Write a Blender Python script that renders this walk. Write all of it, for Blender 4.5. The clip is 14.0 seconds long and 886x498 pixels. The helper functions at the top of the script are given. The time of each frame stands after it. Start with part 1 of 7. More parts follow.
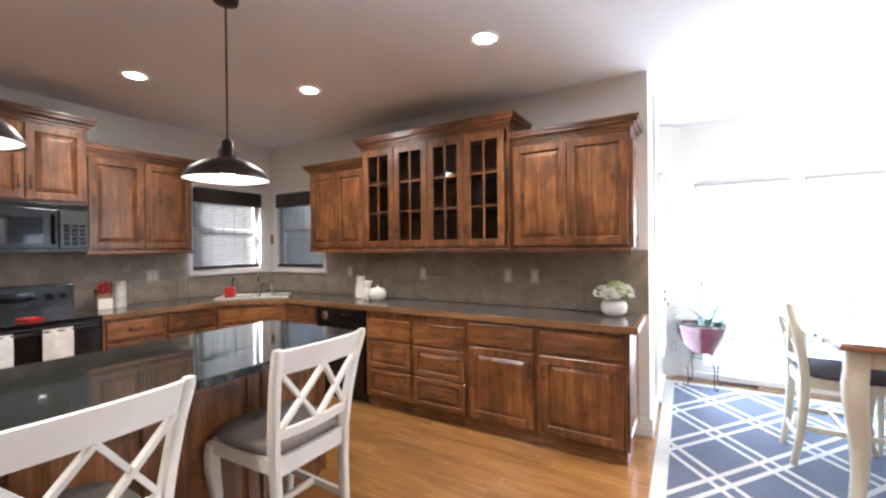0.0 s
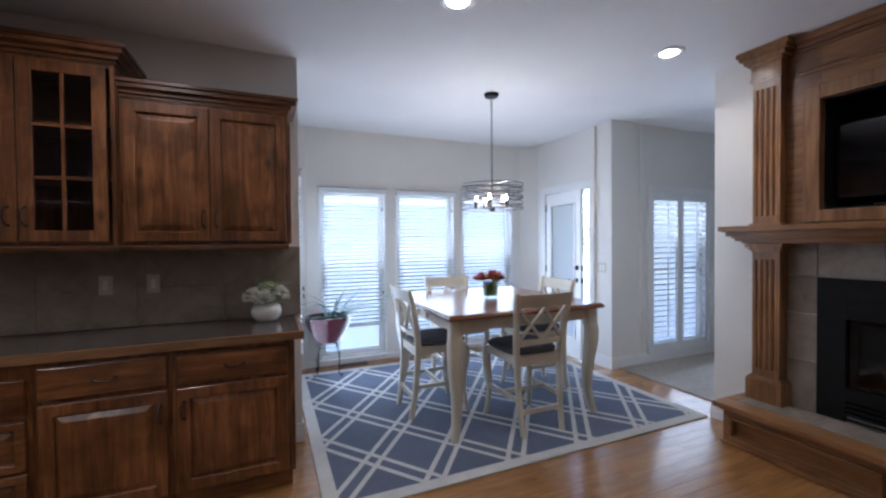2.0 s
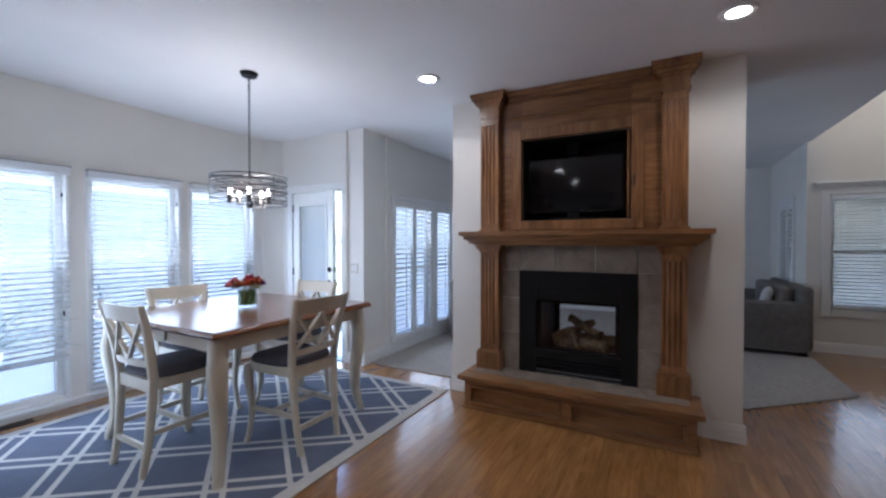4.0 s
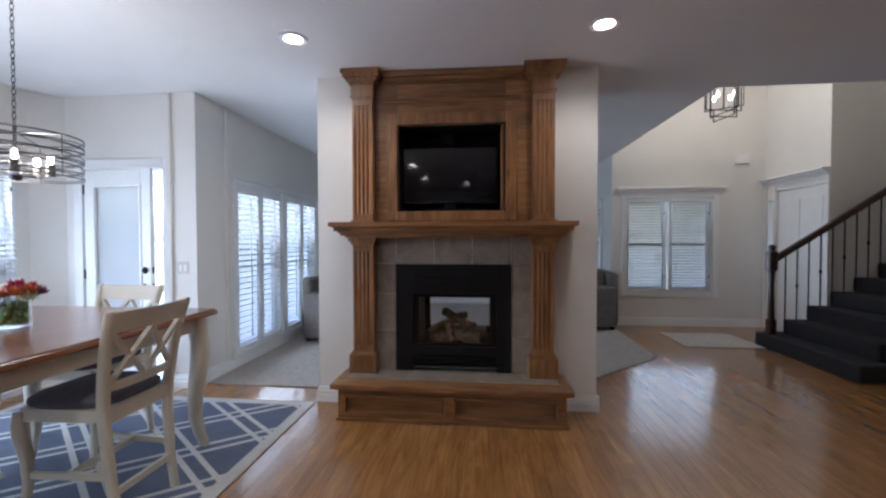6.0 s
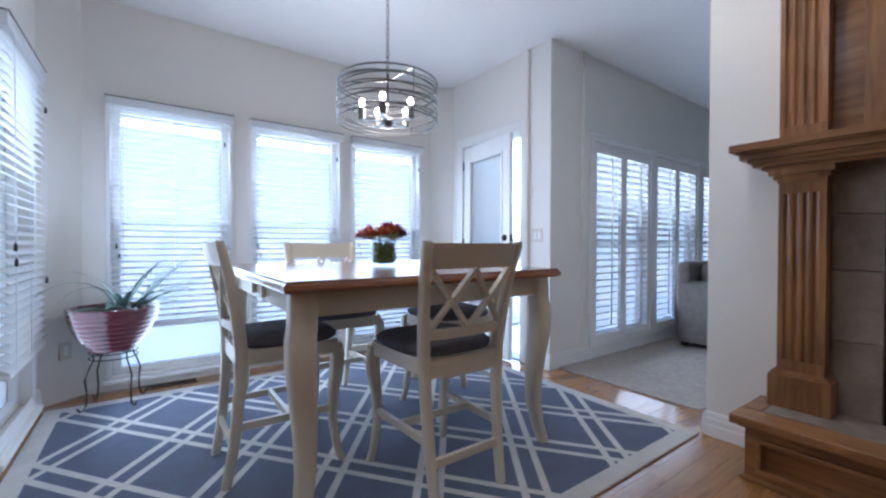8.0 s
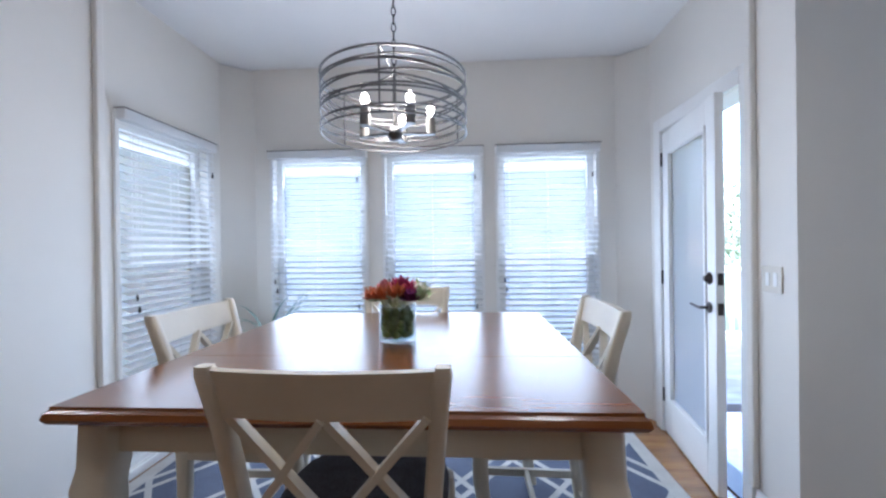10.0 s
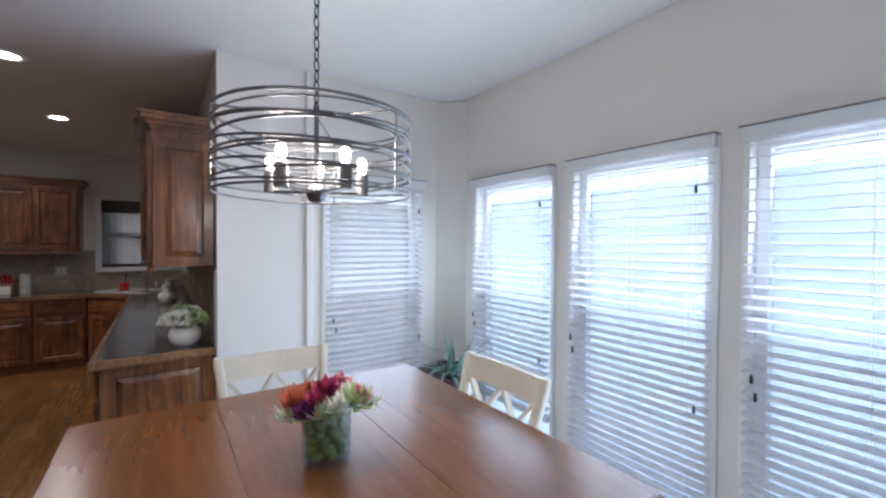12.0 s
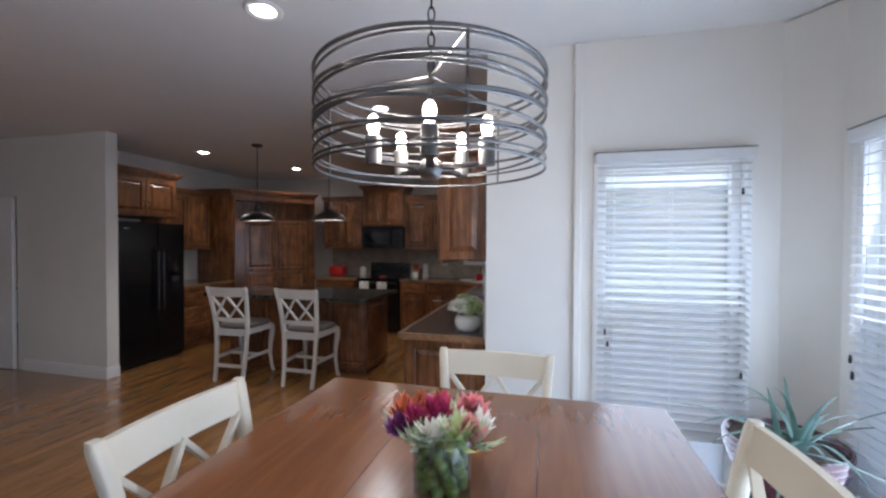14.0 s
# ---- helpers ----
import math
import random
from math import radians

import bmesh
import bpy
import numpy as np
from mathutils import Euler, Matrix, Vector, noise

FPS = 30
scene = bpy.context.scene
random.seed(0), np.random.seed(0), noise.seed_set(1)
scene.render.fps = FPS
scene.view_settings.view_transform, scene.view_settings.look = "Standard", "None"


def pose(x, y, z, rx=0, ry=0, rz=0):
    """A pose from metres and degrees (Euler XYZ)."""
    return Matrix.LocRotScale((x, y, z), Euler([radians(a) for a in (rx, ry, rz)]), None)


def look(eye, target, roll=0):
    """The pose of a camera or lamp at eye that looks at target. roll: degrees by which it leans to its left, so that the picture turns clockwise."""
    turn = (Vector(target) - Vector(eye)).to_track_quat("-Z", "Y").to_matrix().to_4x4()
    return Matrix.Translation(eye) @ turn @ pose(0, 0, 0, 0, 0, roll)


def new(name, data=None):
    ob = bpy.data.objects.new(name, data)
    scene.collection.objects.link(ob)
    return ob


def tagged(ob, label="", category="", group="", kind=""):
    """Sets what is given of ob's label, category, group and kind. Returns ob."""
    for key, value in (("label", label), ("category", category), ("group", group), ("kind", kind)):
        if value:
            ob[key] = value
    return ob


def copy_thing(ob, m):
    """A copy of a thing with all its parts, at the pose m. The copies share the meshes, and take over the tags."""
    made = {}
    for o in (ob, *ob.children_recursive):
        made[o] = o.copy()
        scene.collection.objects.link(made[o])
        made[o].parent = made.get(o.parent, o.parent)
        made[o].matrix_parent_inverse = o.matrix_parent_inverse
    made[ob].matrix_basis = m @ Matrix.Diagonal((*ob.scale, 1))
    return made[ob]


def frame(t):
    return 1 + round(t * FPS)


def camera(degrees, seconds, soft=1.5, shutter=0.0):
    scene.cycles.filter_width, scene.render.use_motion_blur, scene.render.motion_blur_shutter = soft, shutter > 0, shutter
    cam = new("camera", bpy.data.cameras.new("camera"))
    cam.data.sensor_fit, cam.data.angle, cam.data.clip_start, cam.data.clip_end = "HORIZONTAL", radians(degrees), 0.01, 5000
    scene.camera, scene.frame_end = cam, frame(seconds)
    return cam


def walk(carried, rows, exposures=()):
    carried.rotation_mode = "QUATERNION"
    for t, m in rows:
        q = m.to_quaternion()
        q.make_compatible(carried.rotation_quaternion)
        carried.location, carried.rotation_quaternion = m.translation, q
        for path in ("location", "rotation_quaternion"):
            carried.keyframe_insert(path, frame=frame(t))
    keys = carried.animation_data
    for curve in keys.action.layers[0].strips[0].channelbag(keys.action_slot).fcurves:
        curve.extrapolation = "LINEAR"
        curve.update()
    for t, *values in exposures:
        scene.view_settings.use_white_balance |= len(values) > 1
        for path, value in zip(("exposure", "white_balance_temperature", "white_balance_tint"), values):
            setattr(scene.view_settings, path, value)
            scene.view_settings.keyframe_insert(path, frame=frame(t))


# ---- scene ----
cam = camera(94.7, 14.0, soft=2.4)
PATH = [
    (0, (0.095, 0.573, 1.43), (-0.924, 2.294, 1.424), -0.6),
    (0.5, (-0.025, 0.598, 1.409), (-0.476, 2.547, 1.411), -0.8),
    (1, (-0.151, 0.685, 1.414), (-0.1, 2.684, 1.391), -0.8),
    (1.5, (-0.229, 0.817, 1.441), (0.189, 2.772, 1.402), -0.5),
    (2, (-0.345, 0.896, 1.426), (0.443, 2.733, 1.39), -0.5),
    (2.5, (-0.442, 0.944, 1.402), (0.688, 2.594, 1.367), -0.4),
    (3, (-0.499, 1.04, 1.396), (0.891, 2.478, 1.358), -0.2),
    (3.5, (-0.562, 1.154, 1.426), (1.032, 2.363, 1.389), -0.1),
    (4, (-0.591, 1.25, 1.416), (1.171, 2.196, 1.387), 0.0),
    (4.2, (-0.577, 1.269, 1.408), (1.246, 2.091, 1.376), 0.2),
    (5.25, (-0.5, 1.52, 1.385), (1.487, 1.70, 1.345), -0.1),
    (6.3, (-0.358, 1.718, 1.353), (1.629, 1.943, 1.304), -0.1),
    (6.5, (-0.308, 1.79, 1.312), (1.661, 2.141, 1.278), 0.3),
    (7, (-0.149, 1.895, 1.218), (1.578, 2.902, 1.181), 0.0),
    (7.5, (0.139, 1.958, 1.105), (1.55, 3.375, 1.081), -0.0),
    (8, (0.428, 2.064, 1.04), (1.599, 3.686, 1.018), 0.2),
    (8.2, (0.554, 2.11, 1.037), (1.516, 3.863, 1.014), 0.0),
    (9.25, (1.22, 2.33, 1.15), (1.533, 4.305, 1.135), -0.3),
    (10.3, (1.976, 2.657, 1.339), (1.567, 4.614, 1.338), -0.6),
    (10.5, (2.081, 2.756, 1.378), (1.444, 4.652, 1.377), -0.3),
    (11, (2.349, 3.064, 1.449), (1.234, 4.724, 1.435), -0.1),
    (11.5, (2.527, 3.379, 1.506), (1.125, 4.805, 1.486), 0.1),
    (12, (2.716, 3.714, 1.576), (1.068, 4.847, 1.543), 0.3),
    (12.5, (2.798, 3.962, 1.602), (0.936, 4.69, 1.574), 0.3),
    (13, (2.756, 4.18, 1.606), (0.772, 4.431, 1.571), 0.4),
    (13.5, (2.675, 4.33, 1.584), (0.679, 4.217, 1.548), 0.3),
    (14, (2.473, 4.368, 1.539), (0.535, 3.875, 1.505), 0.3),
]
EXPOSURES = [(0.0, 7.3, 5700, 11), (0.5, 6.5, 5600, 12), (1.0, 5.85, 5400, 13), (1.5, 5.55, 5350, 13), (3.0, 5.3, 5250, 13), (6.5, 5.6, 5450, 13), (8.0, 5.45, 5250, 13), (10.5, 5.35, 5450, 13), (14.0, 5.4, 5550, 13)]
walk(cam, [(t, look(e, g, r)) for t, e, g, r in PATH], EXPOSURES)
SKY = 0.06
CAN_W, PEND_W, CHAND_W, FOYER_W = 0.48, 0.32, 0.4, 0.8
WINDOW_W = 0.36

# ---------- world, sun, large lights ----------
world = bpy.data.worlds.new("sky")
scene.world = world
world.use_nodes = True
wn = world.node_tree
sky = wn.nodes.new("ShaderNodeTexSky")
sky.sky_type = 'NISHITA'
sky.sun_disc = False
sky.sun_elevation = radians(38)
sky.sun_rotation = radians(200)
sky.dust_density = 4.0
sky.air_density = 1.0
wn.links.new(sky.outputs[0], wn.nodes["Background"].inputs[0])
wn.nodes["Background"].inputs[1].default_value = SKY
sun_data = bpy.data.lights.new("sun", 'SUN')
sun_data.energy = 1.0
sun_data.angle = radians(12)
sun_data.color = (1.0, 0.95, 0.88)
sun = new("sun", sun_data)
sun.matrix_basis = pose(0, 0, 30, 52, 0, -20)


def spot(name, x, y, z, watts, color, angle=150, radius=0.06):
    d = bpy.data.lights.new(name, 'SPOT')
    d.energy, d.color, d.spot_size, d.spot_blend, d.shadow_soft_size = watts, color, radians(angle), 0.6, radius
    o = new(name, d)
    o.location = (x, y, z)
    return o


def point(name, x, y, z, watts, color, radius=0.05):
    d = bpy.data.lights.new(name, 'POINT')
    d.energy, d.color, d.shadow_soft_size = watts, color, radius
    o = new(name, d)
    o.location = (x, y, z)
    return o


def window_light(x, y, z, w, h, turn, watts):
    """Sky light entering by a window: an area lamp in its opening, turned up a little as the slats turn the light."""
    d = bpy.data.lights.new("window_light", 'AREA')
    d.shape, d.size, d.size_y = 'RECTANGLE', w, h
    d.energy, d.color = watts, (0.82, 0.91, 1.0)
    o = new("window_light", d)
    o.matrix_basis = pose(x, y, z, 102, 0, turn)
    return o


for x in (0.59, 1.51, 2.4):
    window_light(x, 5.68, 1.06, 0.72, 1.85, 180, WINDOW_W)
window_light(-0.05, 5.05, 1.06, 0.72, 1.85, -90, WINDOW_W * 0.6)
for x in (4.2, 5.3, 6.43):
    window_light(x, 4.2, 1.07, 0.95, 1.7, 180, WINDOW_W * 0.7)
window_light(6.3, -1.3, 1.3, 1.2, 1.4, 90, WINDOW_W * 0.35)


# ---------- materials ----------
def base_mat(name):
    m = bpy.data.materials.new(name)
    m.use_nodes = True
    return m, m.node_tree, m.node_tree.nodes["Principled BSDF"]


def ramp_of(nt, fac, stops):
    r = nt.nodes.new("ShaderNodeValToRGB")
    while len(r.color_ramp.elements) < len(stops):
        r.color_ramp.elements.new(0.5)
    for e, (p, c) in zip(r.color_ramp.elements, stops):
        e.position, e.color = p, (*c, 1)
    nt.links.new(fac, r.inputs[0])
    return r.outputs[0]


def coords(nt, scale=(1, 1, 1), shift=None):
    tc = nt.nodes.new("ShaderNodeTexCoord")
    mp = nt.nodes.new("ShaderNodeMapping")
    mp.inputs["Scale"].default_value = scale
    nt.links.new(tc.outputs["Object"], mp.inputs["Vector"])
    if shift:
        nt.links.new(shift, mp.inputs["Location"])
    return mp.outputs[0]


def noise_of(nt, vec, scale, detail=4, rough=0.55, distort=0.0):
    n = nt.nodes.new("ShaderNodeTexNoise")
    n.inputs["Scale"].default_value, n.inputs["Detail"].default_value = scale, detail
    n.inputs["Roughness"].default_value, n.inputs["Distortion"].default_value = rough, distort
    nt.links.new(vec, n.inputs["Vector"])
    return n.outputs["Fac"]


def mix_of(nt, fac, a, b, mode='MIX'):
    n = nt.nodes.new("ShaderNodeMix")
    n.data_type, n.blend_type = 'RGBA', mode
    for sock, v in ((n.inputs[0], fac), (n.inputs[6], a), (n.inputs[7], b)):
        if isinstance(v, (int, float)):
            sock.default_value = v
        elif isinstance(v, tuple):
            sock.default_value = (*v, 1)
        else:
            nt.links.new(v, sock)
    return n.outputs[2]


def bump_of(nt, bsdf, height, strength, dist=0.01):
    b = nt.nodes.new("ShaderNodeBump")
    b.inputs["Strength"].default_value, b.inputs["Distance"].default_value = strength, dist
    nt.links.new(height, b.inputs["Height"])
    nt.links.new(b.outputs[0], bsdf.inputs["Normal"])


def random_of(nt):
    oi = nt.nodes.new("ShaderNodeObjectInfo")
    ge = nt.nodes.new("ShaderNodeNewGeometry")
    ad = nt.nodes.new("ShaderNodeMath")
    ad.operation = 'ADD'
    nt.links.new(oi.outputs["Random"], ad.inputs[0])
    nt.links.new(ge.outputs["Random Per Island"], ad.inputs[1])
    fr = nt.nodes.new("ShaderNodeMath")
    fr.operation = 'FRACT'
    nt.links.new(ad.outputs[0], fr.inputs[0])
    return fr.outputs[0]


def paint(name, col, rough=0.6, var=0.06, scale=3.0, grain=120.0, bump=0.05, metal=0.0, coat=0.0):
    m, nt, b = base_mat(name)
    v = coords(nt)
    big = noise_of(nt, v, scale, 5)
    c = ramp_of(nt, big, [(0.3, tuple(x * (1 - var) for x in col)), (0.7, tuple(min(1, x * (1 + var)) for x in col))])
    nt.links.new(c, b.inputs["Base Color"])
    b.inputs["Roughness"].default_value, b.inputs["Metallic"].default_value = rough, metal
    b.inputs["Coat Weight"].default_value = coat
    fine = noise_of(nt, v, grain, 3)
    if bump:
        bump_of(nt, b, fine, bump, 0.003)
    return m


def wood(name, dark, mid, light, axis=2, rough=0.4, blotch=0.5, coat=0.15, knots=True, ring=7.0, fine_mix=0.55, relief=0.12):
    m, nt, b = base_mat(name)
    rnd = random_of(nt)
    mul = nt.nodes.new("ShaderNodeMath")
    mul.operation = 'MULTIPLY'
    mul.inputs[1].default_value = 37.0
    nt.links.new(rnd, mul.inputs[0])
    sc = [ring, ring, ring]
    sc[axis] = ring * 0.09
    v = coords(nt, tuple(sc), mul.outputs[0])
    g1 = noise_of(nt, v, 3.0, 6, 0.6, 1.2)
    sc2 = [90.0, 90.0, 90.0]
    sc2[axis] = 3.0
    g2 = noise_of(nt, coords(nt, tuple(sc2), mul.outputs[0]), 1.0, 3)
    col = ramp_of(nt, g1, [(0.28, dark), (0.5, mid), (0.74, light)])
    fine = ramp_of(nt, g2, [(0.3, (0.72, 0.68, 0.62)), (0.65, (1, 1, 1))])
    col = mix_of(nt, fine_mix, col, fine, 'MULTIPLY')
    sc3 = [2.6, 2.6, 2.6]
    sc3[axis] = 1.3
    bl = noise_of(nt, coords(nt, tuple(sc3), mul.outputs[0]), 1.6, 3)
    blot = ramp_of(nt, bl, [(0.33, (0.33, 0.28, 0.25)), (0.6, (1.12, 1.12, 1.12))])
    col = mix_of(nt, blotch, col, blot, 'MULTIPLY')
    if knots:
        md = noise_of(nt, coords(nt, (6.0, 6.0, 6.0), mul.outputs[0]), 1.0, 4, 0.55, 0.5)
        col = mix_of(nt, 0.5, col, ramp_of(nt, md, [(0.36, (0.34, 0.28, 0.25)), (0.52, (1.05, 1.05, 1.05))]), 'MULTIPLY')
        vo = nt.nodes.new("ShaderNodeTexVoronoi")
        vo.inputs["Scale"].default_value = 1.0
        sk = [6.5, 6.5, 6.5]
        sk[axis] = 3.4
        nt.links.new(coords(nt, tuple(sk), mul.outputs[0]), vo.inputs["Vector"])
        kn = ramp_of(nt, vo.outputs["Distance"], [(0.05, (0.22, 0.14, 0.1)), (0.17, (1, 1, 1))])
        col = mix_of(nt, 0.8, col, kn, 'MULTIPLY')
    tone = ramp_of(nt, rnd, [(0.0, (0.82, 0.8, 0.78)), (1.0, (1.12, 1.1, 1.06))])
    col = mix_of(nt, 0.8, col, tone, 'MULTIPLY')
    nt.links.new(col, b.inputs["Base Color"])
    rr = ramp_of(nt, bl, [(0.2, (rough * 1.15,) * 3), (0.8, (rough * 0.88,) * 3)])
    nt.links.new(rr, b.inputs["Roughness"])
    b.inputs["Coat Weight"].default_value, b.inputs["Coat Roughness"].default_value = coat, 0.18
    bump_of(nt, b, g2, relief, 0.002)
    return m


def speckled(name, a, b_, scale, rough, coat=0.0, bump=0.1, spec=None):
    m, nt, b = base_mat(name)
    v = coords(nt)
    n1 = noise_of(nt, v, scale, 6, 0.7)
    n2 = noise_of(nt, v, scale * 0.12, 4)
    c = ramp_of(nt, n1, [(0.38, a), (0.62, b_)])
    c2 = ramp_of(nt, n2, [(0.3, (0.7, 0.7, 0.7)), (0.7, (1.1, 1.1, 1.1))])
    nt.links.new(mix_of(nt, 0.7, c, c2, 'MULTIPLY'), b.inputs["Base Color"])
    b.inputs["Roughness"].default_value, b.inputs["Coat Weight"].default_value = rough, coat
    if bump:
        bump_of(nt, b, n1, bump, 0.004)
    return m


def glow(name, col, strength):
    m, nt, b = base_mat(name)
    b.inputs["Base Color"].default_value = (*col, 1)
    b.inputs["Emission Color"].default_value = (*col, 1)
    b.inputs["Emission Strength"].default_value = strength
    return m


def clear_glass(name, tint=(1, 1, 1), rough=0.0, most=0.55, least=0.03):
    """Thin clear glass whose gloss grows towards grazing angles."""
    m, nt, b = base_mat(name)
    nt.nodes.remove(b)
    tr, gl, lw = nt.nodes.new("ShaderNodeBsdfTransparent"), nt.nodes.new("ShaderNodeBsdfGlossy"), nt.nodes.new("ShaderNodeLayerWeight")
    pw, ma, mx = nt.nodes.new("ShaderNodeMath"), nt.nodes.new("ShaderNodeMath"), nt.nodes.new("ShaderNodeMixShader")
    tr.inputs[0].default_value = (*tint, 1)
    gl.inputs["Roughness"].default_value = rough
    pw.operation, ma.operation = 'POWER', 'MULTIPLY_ADD'
    pw.inputs[1].default_value = 5.0
    ma.inputs[1].default_value, ma.inputs[2].default_value = most, least
    nt.links.new(lw.outputs["Facing"], pw.inputs[0])
    nt.links.new(pw.outputs[0], ma.inputs[0])
    nt.links.new(ma.outputs[0], mx.inputs[0])
    nt.links.new(tr.outputs[0], mx.inputs[1])
    nt.links.new(gl.outputs[0], mx.inputs[2])
    nt.links.new(mx.outputs[0], nt.nodes["Material Output"].inputs[0])
    return m


def haze_veil_glass(name, through_, veil):
    """Tinted pane whose white translucent share scatters daylight, imitating the haze of glare."""
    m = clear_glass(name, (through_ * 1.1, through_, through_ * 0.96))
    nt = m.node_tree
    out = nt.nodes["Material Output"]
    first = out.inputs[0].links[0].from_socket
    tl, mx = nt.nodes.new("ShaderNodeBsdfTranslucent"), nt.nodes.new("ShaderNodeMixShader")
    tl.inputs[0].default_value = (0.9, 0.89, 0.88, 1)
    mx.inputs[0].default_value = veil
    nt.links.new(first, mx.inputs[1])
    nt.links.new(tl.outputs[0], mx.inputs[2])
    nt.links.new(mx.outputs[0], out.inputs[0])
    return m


def oak_planks(name):
    m = wood(name, (0.27, 0.12, 0.036), (0.37, 0.18, 0.056), (0.45, 0.235, 0.078), axis=0, rough=0.24, blotch=0.3, coat=0.75, knots=False, ring=9.0, fine_mix=0.3, relief=0.0)
    m.node_tree.nodes["Principled BSDF"].inputs["Coat Roughness"].default_value = 0.12
    return m


def rug_mat(name):
    m, nt, b = base_mat(name)
    tc = nt.nodes.new("ShaderNodeTexCoord")
    sx = nt.nodes.new("ShaderNodeSeparateXYZ")
    wob = nt.nodes.new("ShaderNodeMapping")
    nt.links.new(tc.outputs["Object"], wob.inputs["Vector"])
    nt.links.new(wob.outputs[0], sx.inputs[0])

    def mth(op, a, c=0.0, d=0.0):
        n = nt.nodes.new("ShaderNodeMath")
        n.operation = op
        for i, v in enumerate((a, c, d)):
            if isinstance(v, (int, float)):
                n.inputs[i].default_value = v
            else:
                nt.links.new(v, n.inputs[i])
        return n.outputs[0]

    def family(sign, centre, period):
        c = mth('MULTIPLY_ADD', sx.outputs[0], 1.3 * sign, sx.outputs[1])
        c = mth('SUBTRACT', c, centre - period / 2)
        f = mth('WRAP', c, period, 0.0)
        f = mth('ABSOLUTE', mth('SUBTRACT', f, period / 2))
        d = mth('ABSOLUTE', mth('SUBTRACT', f, 0.078))
        return mth('LESS_THAN', d, 0.027)

    lines = mth('MAXIMUM', family(1, 3.84, 0.77), family(-1, 2.42, 0.735))
    ex = mth('SUBTRACT', 1.485, mth('ABSOLUTE', mth('SUBTRACT', sx.outputs[0], 1.395)))
    ey = mth('SUBTRACT', 1.225, mth('ABSOLUTE', mth('SUBTRACT', sx.outputs[1], 4.275)))
    edge = mth('LESS_THAN', mth('MINIMUM', ex, ey), 0.085)
    mask = mth('MAXIMUM', lines, edge)
    v = coords(nt)
    n1 = noise_of(nt, v, 260.0, 3)
    n2 = noise_of(nt, v, 9.0, 5)
    blue = ramp_of(nt, n1, [(0.3, (0.085, 0.1, 0.15)), (0.7, (0.145, 0.165, 0.235))])
    cream = ramp_of(nt, n1, [(0.3, (0.50, 0.49, 0.47)), (0.7, (0.66, 0.65, 0.62))])
    c = mix_of(nt, mask, blue, cream)
    c = mix_of(nt, 0.5, c, ramp_of(nt, n2, [(0.3, (0.8, 0.8, 0.8)), (0.7, (1.08, 1.08, 1.08))]), 'MULTIPLY')
    nt.links.new(c, b.inputs["Base Color"])
    b.inputs["Roughness"].default_value = 0.95
    bump_of(nt, b, n1, 0.5, 0.004)
    return m


def stone_tile(name, a, b_, c_):
    m, nt, b = base_mat(name)
    rnd = random_of(nt)
    mul = nt.nodes.new("ShaderNodeMath")
    mul.operation = 'MULTIPLY'
    mul.inputs[1].default_value = 23.0
    nt.links.new(rnd, mul.inputs[0])
    v = coords(nt, (1, 1, 1), mul.outputs[0])
    n1 = noise_of(nt, v, 5.0, 7, 0.65, 0.8)
    n2 = noise_of(nt, v, 45.0, 4)
    c = ramp_of(nt, n1, [(0.3, a), (0.5, b_), (0.7, c_)])
    c = mix_of(nt, 0.4, c, ramp_of(nt, n2, [(0.3, (0.8, 0.8, 0.8)), (0.7, (1.1, 1.1, 1.1))]), 'MULTIPLY')
    nt.links.new(c, b.inputs["Base Color"])
    b.inputs["Roughness"].default_value = 0.5
    bump_of(nt, b, n2, 0.15, 0.003)
    return m


def siding(name, col):
    m, nt, b = base_mat(name)
    w = nt.nodes.new("ShaderNodeTexWave")
    w.bands_direction = 'Z'
    w.wave_profile = 'SAW'
    w.inputs["Scale"].default_value = 1.6
    nt.links.new(coords(nt), w.inputs["Vector"])
    c = ramp_of(nt, w.outputs["Fac"], [(0.0, tuple(x * 0.8 for x in col)), (0.2, col)])
    nt.links.new(c, b.inputs["Base Color"])
    b.inputs["Roughness"].default_value = 0.7
    return m


WALL = paint("wall_paint", (0.78, 0.755, 0.71), 0.75, 0.03, 1.5, 160, 0.12)
CEIL = paint("ceiling_paint", (0.82, 0.815, 0.81), 0.85, 0.03, 1.2, 90, 0.2)
WHITE = paint("white_trim_paint", (0.82, 0.815, 0.80), 0.4, 0.03, 4, 80, 0.03)
def see_through_white(name, col, share):
    m = paint(name, col, 0.45, 0.02, 6, 60, 0.02)
    nt = m.node_tree
    tl, mx = nt.nodes.new("ShaderNodeBsdfTranslucent"), nt.nodes.new("ShaderNodeMixShader")
    tl.inputs[0].default_value = (*col, 1)
    mx.inputs[0].default_value = share
    nt.links.new(nt.nodes["Principled BSDF"].outputs[0], mx.inputs[1])
    nt.links.new(tl.outputs[0], mx.inputs[2])
    nt.links.new(mx.outputs[0], nt.nodes["Material Output"].inputs[0])
    return m


